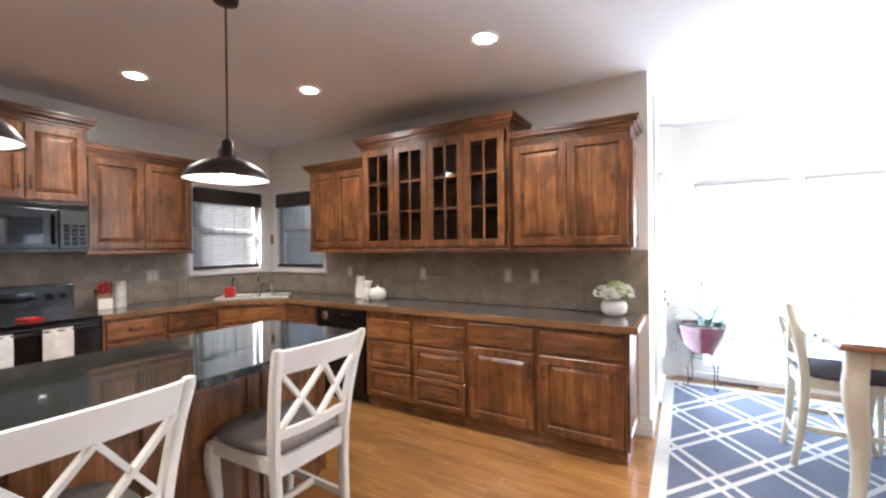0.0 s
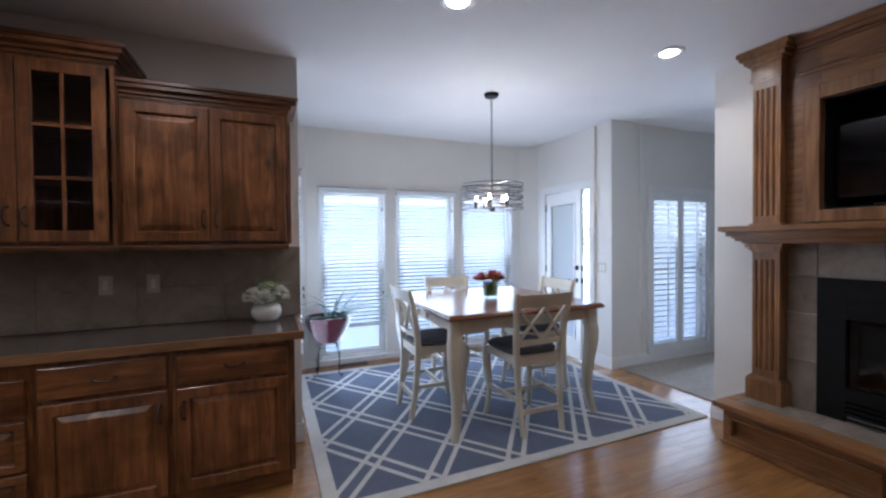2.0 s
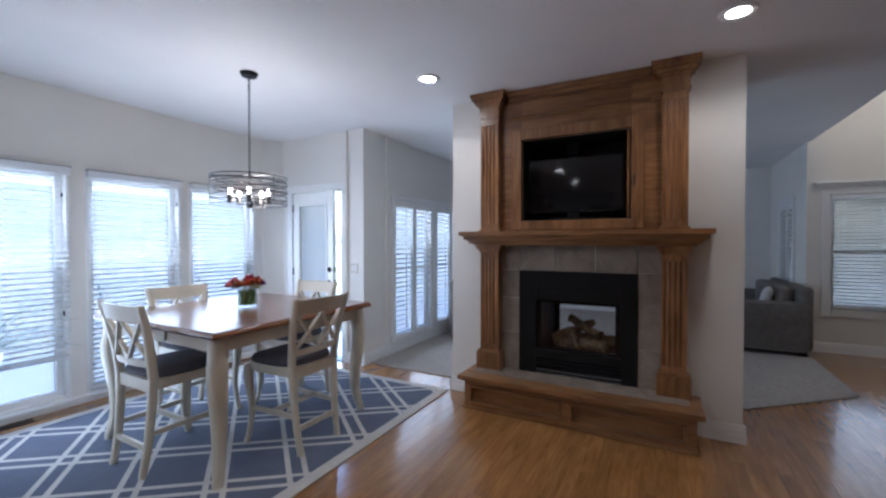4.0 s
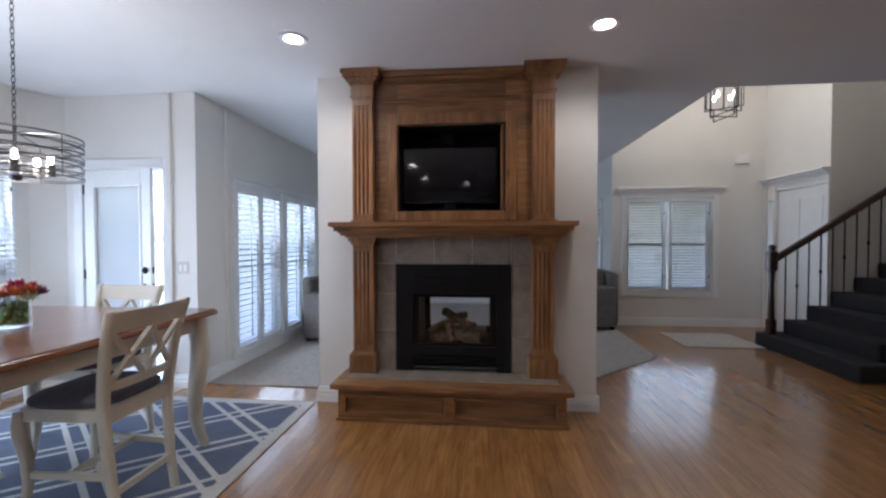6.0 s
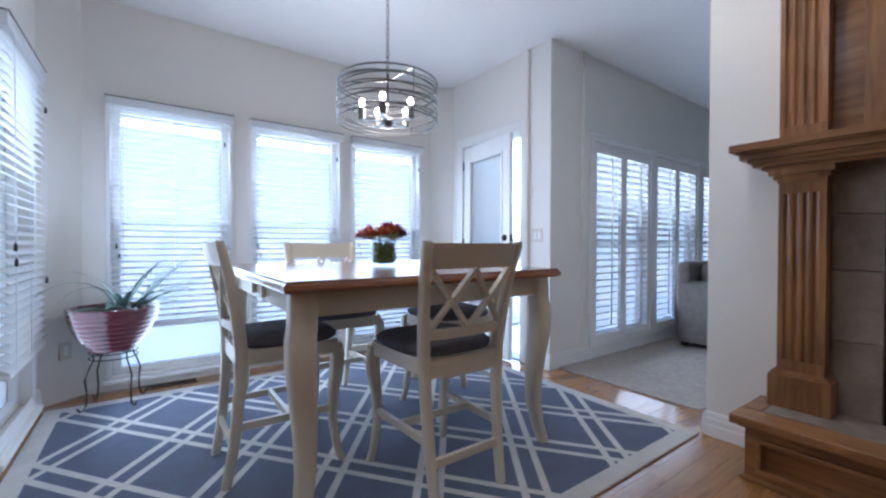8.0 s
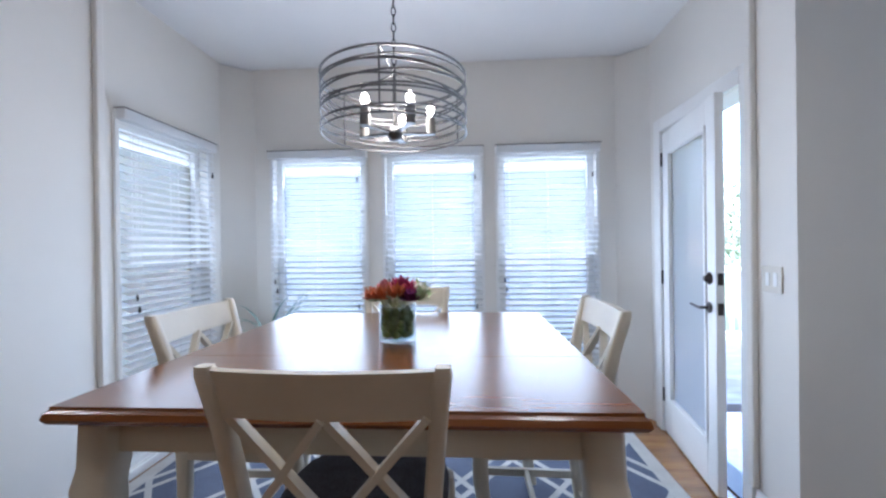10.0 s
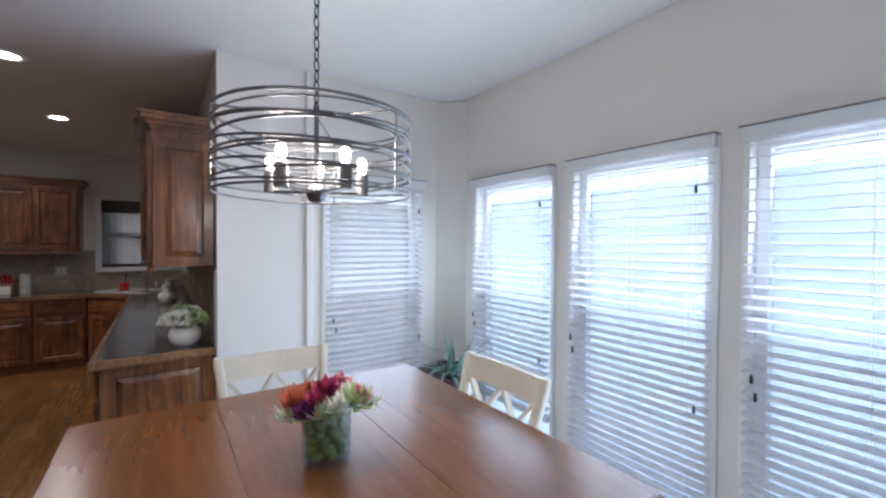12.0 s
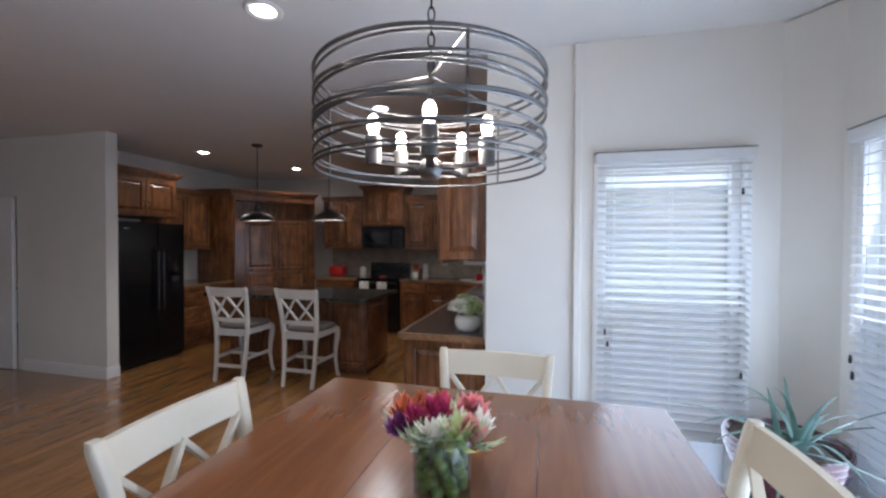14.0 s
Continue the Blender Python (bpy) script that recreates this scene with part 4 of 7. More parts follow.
# ---------- kitchen cabinets ----------
def raised_door(w, h, rail=0.058, t=0.023):
    """Frame-and-panel front, local x and z from its lower left, facing -y."""
    k = min(0.034, (w - 2 * rail) * 0.25, (h - 2 * rail) * 0.25)
    bm = loft(bmesh.new(), [[(o, y, o), (w - o, y, o), (w - o, y, h - o), (o, y, h - o)] for o, y in
                            ((0, 0), (0, -t + 0.004), (0.004, -t), (rail - 0.005, -t), (rail, -t + 0.005), (rail + 0.001, -0.005), (rail + 0.007, -0.006), (rail + k, -0.017), (rail + k + 0.004, -0.0175))])
    return bm


def pull(parent, x, z, upright=False):
    """Dark arched bail pull."""
    b = bmesh.new()
    pts = [(-0.045, 0, 0), (-0.042, -0.016, -0.003), (-0.02, -0.026, -0.008), (0.0, -0.028, -0.009), (0.02, -0.026, -0.008), (0.042, -0.016, -0.003), (0.045, 0, 0)]
    tube(b, pts, [0.006, 0.005, 0.004, 0.0045, 0.004, 0.005, 0.006], 6)
    for s in (-1, 1):
        bx(b, s * 0.045 - 0.008, s * 0.045 + 0.008, -0.004, 0.0, -0.008, 0.008, 0.002)
    return part("handle", b, BRONZE, parent, "dark bronze bail pull", m=pose(x, -0.0235, z, 0, 90 if upright else 0, 0))


def front(parent, x, z, w, h, pulls, name="door", rail=0.058, material=None):
    d = part(name, raised_door(w, h, rail), material or ALDER, parent, m=pose(x, -0.001, z))
    for px, pz, up in pulls:
        pull(d, px, pz, up)
    return d


def drawer_front(parent, x, z, w, h, flat=True):
    if flat:
        d = part("drawer", slab(0, w, -0.023, 0, 0, h, 0.007), ALDER_H, parent, m=pose(x, -0.001, z))
    else:
        d = part("drawer", raised_door(w, h, 0.04), ALDER_H, parent, m=pose(x, -0.001, z))
    pull(d, w / 2, h / 2)
    return d


def base_cabinet(m, w, kind, label, d=0.585, h=0.875, name="base_cabinet"):
    t = thing(name, m, label, "cabinet", "base cabinets")
    part("body", slab(0.001, w - 0.001, 0, d - 0.004, 0.1, h, 0.002), ALDER, t)
    part("toe_kick", slab(0.001, w - 0.001, 0.045, d - 0.004, 0.0015, 0.099), ALDER_H, t)
    g = 0.022
    if kind == "drawers":
        for z, hh, fl_ in ((0.12, 0.23, False), (0.37, 0.23, False), (0.625, 0.17, True)):
            drawer_front(t, g, z, w - 2 * g, hh + 0.005, fl_)
    elif kind == "doors2":
        drawer_front(t, g, 0.69, w - 2 * g, 0.155)
        hw = (w - 2 * g - 0.006) / 2
        front(t, g, 0.12, hw, 0.545, [(hw - 0.03, 0.43, True)])
        front(t, g + hw + 0.006, 0.12, hw, 0.545, [(0.03, 0.43, True)])
    else:
        drawer_front(t, g, 0.69, w - 2 * g, 0.155)
        front(t, g, 0.12, w - 2 * g, 0.545, [(w - 2 * g - 0.03 if kind == "door_r" else 0.03, 0.43, True)])
    return t


def crown(t, x0, x1, depth, z, h=0.09, out=0.06, lf=True, rt=True, material=None):
    """Stepped crown moulding round the top of a wall cabinet."""
    steps = ((0.006, 0.0, 0.22), (0.022, 0.23, 0.42), (0.030, 0.43, 0.5), (0.048, 0.51, 0.78), (out, 0.79, 1.0))
    b = stack([(x0 - (o if lf else 0), x1 + (o if rt else 0), -o, depth - 0.004, z + a * h, z + c * h) for o, a, c in steps])
    return part("crown", b, material or ALDER_H, t)


def wall_cabinet(m, w, h, d, label, doors=2, glass=False, lf=False, rt=False, zcrown=0.09, light_rail=True):
    """Origin at the front lower left corner of the body."""
    t = thing("wall_cabinet", m, label, "cabinet", "wall cabinets")
    if glass:
        for nm, q in (("side_panel", (0.001, 0.02, 0, d - 0.004, 0, h)), ("side_panel", (w - 0.02, w - 0.001, 0, d - 0.004, 0, h)), ("floor_panel", (0.02, w - 0.02, 0, d - 0.004, 0, 0.02)), ("top_panel", (0.02, w - 0.02, 0, d - 0.004, h - 0.02, h)), ("back_panel", (0.02, w - 0.02, d - 0.02, d - 0.004, 0.02, h - 0.02))):
            part(nm, slab(*q), ALDER, t)
        for z in (h * 0.36, h * 0.66):
            part("shelf", slab(0.021, w - 0.021, 0.03, d - 0.021, z, z + 0.018), ALDER_H, t)
        # the upright between door pairs
        ff = bmesh.new()
        for x in (w * 0.5 - 0.014, w * 0.25 - 0.014, w * 0.75 - 0.014):
            bx(ff, x, x + 0.028, -0.001, 0.018, 0.021, h - 0.021)
        part("face_frame", ff, ALDER, t)
    else:
        part("body", slab(0.001, w - 0.001, 0, d - 0.004, 0, h, 0.002), ALDER, t)
    g = 0.035 if glass else 0.018
    dw = (w - 2 * g - (doors - 1) * 0.006) / doors
    for i in range(doors):
        x = g + i * (dw + 0.006)
        inner = dw - 0.03 if i % 2 == 0 else 0.03
        if doors == 1:
            inner = 0.03
        if glass:
            r, hh = 0.06, h - 0.04
            bm = ring_frame(0, dw, 0, hh, r, -0.02, 0)
            dr = part("door", bm, ALDER, t, m=pose(x, -0.002, 0.02))
            mb = bmesh.new()
            bx(mb, dw / 2 - 0.007, dw / 2 + 0.007, -0.018, -0.003, r, hh - r)
            for k in (1, 2):
                zz = r + (hh - 2 * r) * k / 3
                bx(mb, r, dw / 2 - 0.007, -0.018, -0.003, zz - 0.007, zz + 0.007)
                bx(mb, dw / 2 + 0.007, dw - r, -0.018, -0.003, zz - 0.007, zz + 0.007)
            part("muntin", mb, ALDER, dr)
            for cx in range(2):
                for cz in range(3):
                    x0 = r if cx == 0 else dw / 2 + 0.007
                    x1 = dw / 2 - 0.007 if cx == 0 else dw - r
                    z0, z1 = r + (hh - 2 * r) * cz / 3 + (0.007 if cz else 0), r + (hh - 2 * r) * (cz + 1) / 3 - (0.007 if cz < 2 else 0)
                    part("pane", slab(x0, x1, -0.01, -0.007, z0, z1), CAB_GLASS, dr)
            pull(dr, inner, 0.13, True)
        else:
            front(t, x, 0.02, dw, h - 0.04, [(inner, 0.13, True)])
    if light_rail:
        part("light_rail", slab(0.0, w, -0.022, 0.02, -0.03, -0.001, 0.006), ALDER_H, t)
    crown(t, 0, w, d, h + 0.001, zcrown, 0.06, lf, rt)
    return t


Y0 = 3.415
base_cabinet(pose(-0.815, Y0, 0), 0.585, "door_l", "knotty alder base cabinet at the run's open end, drawer over door")
base_cabinet(pose(-1.375, Y0, 0), 0.56, "door_r", "knotty alder base cabinet with a drawer over one door")
base_cabinet(pose(-1.895, Y0, 0), 0.52, "drawers", "knotty alder base cabinet with three drawers")
base_cabinet(pose(-2.41, Y0, 0), 0.515, "drawers", "knotty alder base cabinet with three drawers beside the dishwasher")
base_cabinet(pose(-3.50, Y0, 0), 0.46, "door_l", "narrow knotty alder base cabinet beside the sink")
base_cabinet(pose(-3.955, 2.0, 0, 0, 0, 90), 0.46, "door_r", "knotty alder base cabinet beside the range")
base_cabinet(pose(-3.955, 2.46, 0, 0, 0, 90), 0.47, "door_l", "knotty alder base cabinet near the sink")
base_cabinet(pose(-3.955, 0.42, 0, 0, 0, 90), 0.76, "doors2", "knotty alder base cabinet beside the pantry")
# panelled end of the run
pe = single("end_panel", raised_door(0.56, 0.765, 0.07, 0.018), ALDER, "knotty alder raised end panel of the base run", "cabinet panel", m=pose(-0.229, 3.42, 0.1, 0, 0, 90))
single("end_panel", raised_door(0.315, 0.76, 0.06, 0.014), ALDER, "knotty alder raised end panel of the wall cabinets", "cabinet panel", m=pose(-0.219, 3.665, 1.42, 0, 0, 90))

# dishwasher
dw = thing("dishwasher", pose(-3.03, Y0, 0), "black dishwasher set into the cabinet run", "dishwasher")
part("body", slab(0.002, 0.614, 0.0, 0.55, 0.1, 0.873, 0.003), BLACK, dw)
part("door", slab(0.006, 0.61, -0.028, -0.001, 0.115, 0.72, 0.006), BLACK, dw)
part("control_panel", slab(0.006, 0.61, -0.034, -0.001, 0.725, 0.868, 0.008), BLACK, dw)
part("dial", lathe(bmesh.new(), [(0.036, 0), (0.036, 0.015), (0.03, 0.02)], 24), CHROME, dw, "pale round dial", smooth=40, m=pose(0.14, -0.034, 0.79, 90))
part("label_bar", slab(0.36, 0.52, -0.0355, -0.0345, 0.805, 0.82), CHROME, dw)
part("toe_kick", slab(0.002, 0.614, 0.05, 0.55, 0.002, 0.099), BLACK, dw)

# corner sink cabinet, set across the corner
sc_ = thing("sink_cabinet", pose(-3.955, 2.945, 0, 0, 0, 46), "knotty alder cabinet set diagonally under the corner sink", "cabinet")
part("body", slab(0.0, 0.655, 0.0, 0.3, 0.1, 0.875, 0.002), ALDER, sc_)
part("drawer", slab(0.03, 0.625, -0.021, -0.001, 0.69, 0.845, 0.006), ALDER_H, sc_)
hw = 0.295
front(sc_, 0.03, 0.12, hw, 0.545, [(hw - 0.03, 0.43, True)])
front(sc_, 0.33, 0.12, hw, 0.545, [(0.03, 0.43, True)])

# worktop: one L-shaped sheet with the sink corner cut across, wood front edge
ZC = 0.914


def prism(bm, pts, z0, z1):
    return loft(bm, [[(x, y, z) for x, y in pts] for z in (z0, z1)])


wt_ = thing("worktop", pose(0, 0, 0), "dark grey-brown laminate worktop with a wooden front edge", "worktop")
part("top", prism(bmesh.new(), [(-0.185, 3.405), (-3.49, 3.405), (-3.945, 2.92), (-3.945, 1.995), (-4.538, 1.995), (-4.538, 3.988), (-0.185, 3.988)], 0.876, ZC), LAMINATE, wt_)
ed = bmesh.new()
prism(ed, [(-0.16, 3.38), (-0.16, 3.404), (-3.4905, 3.404), (-3.502, 3.38)], 0.872, ZC + 0.002)
prism(ed, [(-3.503, 3.379), (-3.4915, 3.404), (-3.944, 2.919), (-3.92, 2.909)], 0.872, ZC + 0.002)
prism(ed, [(-3.92, 2.908), (-3.944, 2.918), (-3.944, 1.995), (-3.92, 1.995)], 0.872, ZC + 0.002)
prism(ed, [(-0.16, 3.405), (-0.184, 3.405), (-0.184, 3.988), (-0.16, 3.988)], 0.872, ZC + 0.002)
part("front_edge", ed, EDGE, wt_, "wooden front edge")
w2 = thing("worktop", pose(0, 0, 0), "dark laminate worktop with a wooden edge beside the pantry", "worktop")
part("top", slab(-4.538, -3.945, 0.415, 1.225, 0.876, ZC), LAMINATE, w2)
part("front_edge", slab(-3.944, -3.92, 0.415, 1.225, 0.872, ZC + 0.002), EDGE, w2)
w3 = thing("worktop", pose(0, 0, 0), "dark laminate worktop beside the refrigerator", "worktop")
part("top", slab(-3.015, -2.055, -1.19, -0.475, 0.876, ZC), LAMINATE, w3)
part("front_edge", slab(-3.015, -2.055, -0.474, -0.45, 0.872, ZC + 0.002), EDGE, w3)

# backsplash tiles (a band on each wall)
bs = thing("backsplash", pose(0, 0, 0), "mottled beige stone tile backsplash above the worktop", "backsplash", kind="structure")
tile_m = {}


def splash_tile(parent, m, w, h):
    key = (round(w, 3), round(h, 3))
    if key not in tile_m:
        tile_m[key] = mesh_of("tile", slab(0.0012, w - 0.0012, -0.008, 0.0, 0.0012, h - 0.0012), SPLASH)
    o = new("tile", tile_m[key])
    o.parent, o.matrix_basis = parent, m


part("grout_bed", slab(-3.5, -0.137, 3.984, 3.989, ZC + 0.001, 1.40), GROUT, bs)
part("grout_bed", slab(-4.5399, -4.535, 0.42, 2.96, ZC + 0.001, 1.44), GROUT, bs)
part("grout_bed", slab(-4.539, -3.501, 3.985, 3.989, ZC + 0.001, 1.14), GROUT, bs)
part("grout_bed", slab(-4.539, -4.535, 2.961, 3.984, ZC + 0.001, 1.14), GROUT, bs)
for i in range(7):
    w_ = (3.36) / 7
    for z0, z1 in ((ZC + 0.002, 1.155), (1.155, 1.399)):
        splash_tile(bs, pose(-0.138 - (i + 1) * w_, 3.984, z0), w_, z1 - z0)
for i in range(2):
    splash_tile(bs, pose(-4.52 + i * 0.51, 3.984, ZC + 0.002), 0.51, 0.22)
    splash_tile(bs, pose(-4.535, 2.965 + i * 0.5, ZC + 0.002, 0, 0, 90), 0.5, 0.22)
for i in range(5):
    for z0, z1 in ((ZC + 0.002, 1.155), (1.155, 1.438)):
        splash_tile(bs, pose(-4.535, 0.42 + i * 0.506, z0, 0, 0, 90), 0.506, z1 - z0)

# wall cabinets
wall_cabinet(pose(-1.085, 3.66, 1.42), 0.865, 0.815, 0.33, "knotty alder wall cabinet with two doors at the run's end", 2, rt=True)
wall_cabinet(pose(-2.605, 3.60, 1.42), 1.52, 0.96, 0.39, "taller knotty alder wall cabinet with four glazed doors", 4, glass=True, lf=True, rt=True, zcrown=0.1)
wall_cabinet(pose(-3.40, 3.66, 1.42), 0.79, 0.815, 0.33, "knotty alder wall cabinet with two doors beside the sink window", 2, lf=True)
wall_cabinet(pose(-4.21, 1.985, 1.43, 0, 0, 90), 0.86, 0.82, 0.33, "knotty alder wall cabinet with two doors beside the microwave", 2, rt=True)
wall_cabinet(pose(-4.15, 1.225, 1.81, 0, 0, 90), 0.758, 0.61, 0.39, "knotty alder wall cabinet above the microwave", 2, lf=True, rt=True, light_rail=False, zcrown=0.1)
wall_cabinet(pose(-4.21, 0.42, 1.43, 0, 0, 90), 0.8, 0.82, 0.33, "knotty alder wall cabinet between microwave and pantry", 2)
wall_cabinet(pose(-2.06, -0.87, 1.43, 0, 0, 180), 0.89, 0.79, 0.33, "knotty alder wall cabinet beside the refrigerator", 2)
wall_cabinet(pose(-1.145, -0.55, 1.84, 0, 0, 180), 0.9, 0.5, 0.64, "knotty alder cabinet above the refrigerator", 2, lf=False, rt=True, light_rail=False)
base_cabinet(pose(-2.06, -0.48, 0, 0, 0, 180), 0.48, "drawers", "knotty alder base cabinet with drawers beside the refrigerator", 0.7)
base_cabinet(pose(-2.54, -0.48, 0, 0, 0, 180), 0.475, "drawers", "knotty alder base cabinet with drawers near the pantry", 0.7)

# corner pantry set across the corner
pa = (-3.04, -0.48)
pb = (-3.95, 0.40)
pl = math.hypot(pb[0] - pa[0], pb[1] - pa[1])
pr = math.degrees(math.atan2(pa[1] - pb[1], pa[0] - pb[0]))
pantry = thing("pantry_cabinet", pose(pa[0], pa[1], 0, 0, 0, pr + 180), "tall knotty alder corner pantry with an open top shelf", "cabinet")
for nm_, q in (("side_panel", (0, 0.02, 0, 0.3, 0.1, 2.27)), ("side_panel", (pl - 0.02, pl, 0, 0.3, 0.1, 2.27)), ("body", (0.02, pl - 0.02, 0, 0.3, 0.1, 1.9)), ("top_panel", (0.02, pl - 0.02, 0, 0.3, 2.2, 2.27)), ("back_panel", (0.02, pl - 0.02, 0.28, 0.3, 1.9, 2.2))):
    part(nm_, slab(*q), ALDER, pantry)
part("toe_kick", slab(0.0, pl, 0.04, 0.3, 0.002, 0.099), ALDER_H, pantry)
fw = (pl - 0.3) / 2
for i in range(2):
    front(pantry, 0.147 + i * (fw + 0.006), 1.05, fw, 0.83, [(fw - 0.03 if i == 0 else 0.03, 0.12, True)])
    front(pantry, 0.147 + i * (fw + 0.006), 0.12, fw, 0.91, [(fw - 0.03 if i == 0 else 0.03, 0.78, True)])
crown(pantry, 0, pl, 0.3, 2.271, 0.1, 0.06)
pinv = pantry.matrix_basis.inverted()
part("side_panel", slab(-3.05, -3.02, -1.19, -0.5, 0.0015, 2.27, 0.003), ALDER, pantry, m=pinv)
part("side_crown", stack([(-3.05, -3.02 + o, -1.19, -0.5 + o * 0.4, 2.271 + a * 0.1, 2.271 + c * 0.1) for o, a, c in ((0.006, 0.0, 0.22), (0.022, 0.23, 0.42), (0.03, 0.43, 0.5), (0.048, 0.51, 0.78), (0.06, 0.79, 1.0))]), ALDER_H, pantry, m=pinv)

# range
rn = thing("range", pose(-3.93, 1.232, 0, 0, 0, 90), "black electric range with white towels on its oven door", "range")
part("body", slab(0, 0.756, 0, 0.6, 0.02, 0.905, 0.004), BLACK, rn)
part("cooktop", slab(-0.002, 0.758, -0.02, 0.53, 0.906, 0.922, 0.005), SCREEN, rn)
part("backguard", slab(0, 0.756, 0.53, 0.6, 0.906, 1.16, 0.012), BLACK, rn)
part("display", slab(0.25, 0.5, 0.526, 0.529, 1.03, 1.1), SCREEN, rn)
for x in (0.07, 0.16, 0.59, 0.68):
    part("knob", lathe(bmesh.new(), [(0.024, 0), (0.022, 0.02), (0.016, 0.024)], 16), BLACK_M, rn, smooth=40, m=pose(x, 0.529, 1.06, 90))
part("oven_door", slab(0.01, 0.746, -0.03, -0.001, 0.24, 0.885, 0.008), BLACK, rn)
part("oven_window", slab(0.14, 0.616, -0.033, -0.0305, 0.36, 0.66, 0.001), SCREEN, rn)
hb = bmesh.new()
tube(hb, [(0.05, -0.03, 0.85), (0.05, -0.07, 0.85), (0.706, -0.07, 0.85), (0.706, -0.03, 0.85)], 0.011, 8)
part("handle", hb, BLACK_M, rn)
part("drawer", slab(0.01, 0.746, -0.025, -0.001, 0.05, 0.225, 0.006), BLACK, rn)


def towel(m, w, h):
    b = bmesh.new()
    n = 8
    prof = [(-0.012, -h), (-0.014, -h * 0.5), (-0.013, -0.02), (0.0, 0.015), (0.013, -0.02), (0.014, -h * 0.5), (0.012, -h * 0.85)]
    rows = []
    for i in range(n + 1):
        x = w * i / n
        o = 0.003 * math.sin(i * 1.7)
        rows.append([(x, y + o - 0.003, z) for y, z in prof] + [(x, y + o * 0.8 + (0.003 if y < 0 else -0.003), z - (0.004 if z > 0 else 0)) for y, z in prof[::-1]])
    loft(b, rows)
    return single("dish_towel", b, TOWEL, "white dish towel folded over the oven handle", "towel", "oven towels", smooth=60, m=m)


towel(pose(-3.86, 1.30, 0.855, 0, 0, 90), 0.17, 0.33)
towel(pose(-3.86, 1.62, 0.855, 0, 0, 90), 0.17, 0.24)
single("red_cloth", slab(-0.07, 0.07, -0.05, 0.05, 0, 0.02, 0.008), RED, "folded red cloth on the cooktop", "cloth", m=pose(-4.12, 1.62, 0.922, 0, 0, 20))

# microwave
mw = thing("microwave", pose(-4.13, 1.227, 1.425, 0, 0, 90), "black over-the-range microwave oven", "microwave")
part("body", slab(0, 0.754, 0.0, 0.4, 0, 0.38, 0.006), BLACK, mw)
part("door", slab(0.003, 0.56, -0.022, -0.001, 0.03, 0.335, 0.006), BLACK, mw)
part("window", slab(0.05, 0.47, -0.024, -0.0225, 0.07, 0.27), SCREEN, mw)
part("control_panel", slab(0.565, 0.751, -0.022, -0.001, 0.03, 0.335, 0.006), BLACK, mw)
for r_ in range(5):
    for c_ in range(3):
        part("button", slab(0.59 + c_ * 0.05, 0.625 + c_ * 0.05, -0.0235, -0.0222, 0.06 + r_ * 0.035, 0.083 + r_ * 0.035), BLACK_M, mw)
part("vent_grille", slab(0.003, 0.751, -0.018, -0.001, 0.34, 0.376, 0.004), BLACK_M, mw)
hb = bmesh.new()
tube(hb, [(0.53, -0.022, 0.07), (0.53, -0.05, 0.09), (0.53, -0.055, 0.18), (0.53, -0.05, 0.28), (0.53, -0.022, 0.3)], 0.01, 8)
part("handle", hb, BLACK, mw)

# refrigerator
rf = thing("refrigerator", pose(-1.15, -0.42, 0, 0, 0, 180), "black side-by-side refrigerator with an ice dispenser", "refrigerator")
part("body", slab(0.0, 0.9, 0.06, 0.76, 0.03, 1.77, 0.006), BLACK, rf)
part("door", slab(0.002, 0.51, 0.0, 0.058, 0.06, 1.765, 0.012), BLACK, rf)
part("door", slab(0.514, 0.898, 0.0, 0.058, 0.06, 1.765, 0.012), BLACK, rf)
part("dispenser", slab(0.60, 0.80, -0.006, -0.0005, 1.0, 1.35, 0.003), SCREEN, rf)
for x in (0.475, 0.55):
    hb = bmesh.new()
    tube(hb, [(x, 0.0, 0.62), (x, -0.05, 0.66), (x, -0.052, 1.4), (x, 0.0, 1.45)], 0.013, 8)
    part("handle", hb, BLACK, rf)
part("badge", slab(0.08, 0.14, -0.002, -0.0004, 1.68, 1.69), CHROME, rf)
part("grille", slab(0.01, 0.89, 0.03, 0.06, 0.004, 0.055), BLACK_M, rf)

# island
isl = thing("kitchen_island", pose(0, 0, 0), "dark wood kitchen island under a polished black granite top", "kitchen island")
part("body", slab(-2.43, -1.84, 0.5, 2.38, 0.06, 0.879, 0.003), ALDER, isl)
part("plinth", slab(-2.4, -1.87, 0.53, 2.35, 0.0015, 0.059), ALDER_H, isl)
for y in (0.52, 0.99, 1.46, 1.93):
    part("side_panel", raised_door(0.44, 0.79, 0.055, 0.016), ALDER, isl, m=pose(-1.839, y, 0.075, 0, 0, 90))
part("end_panel", raised_door(0.55, 0.79, 0.06, 0.016), ALDER, isl, m=pose(-1.86, 2.381, 0.075, 0, 0, 180))
gt = bmesh.new()
c_ = 0.09
prism(gt, [(-1.55, 0.38), (-1.55, 2.5 - c_), (-1.55 - c_ * 0.3, 2.5 - c_ * 0.3), (-1.55 - c_, 2.5), (-2.5, 2.5), (-2.5, 0.38)], 0.88, ZC + 0.004)
bmesh.ops.bevel(gt, geom=list(gt.edges), offset=0.006, segments=2, affect='EDGES')
part("granite_top", gt, GRANITE, isl, "polished black granite top")


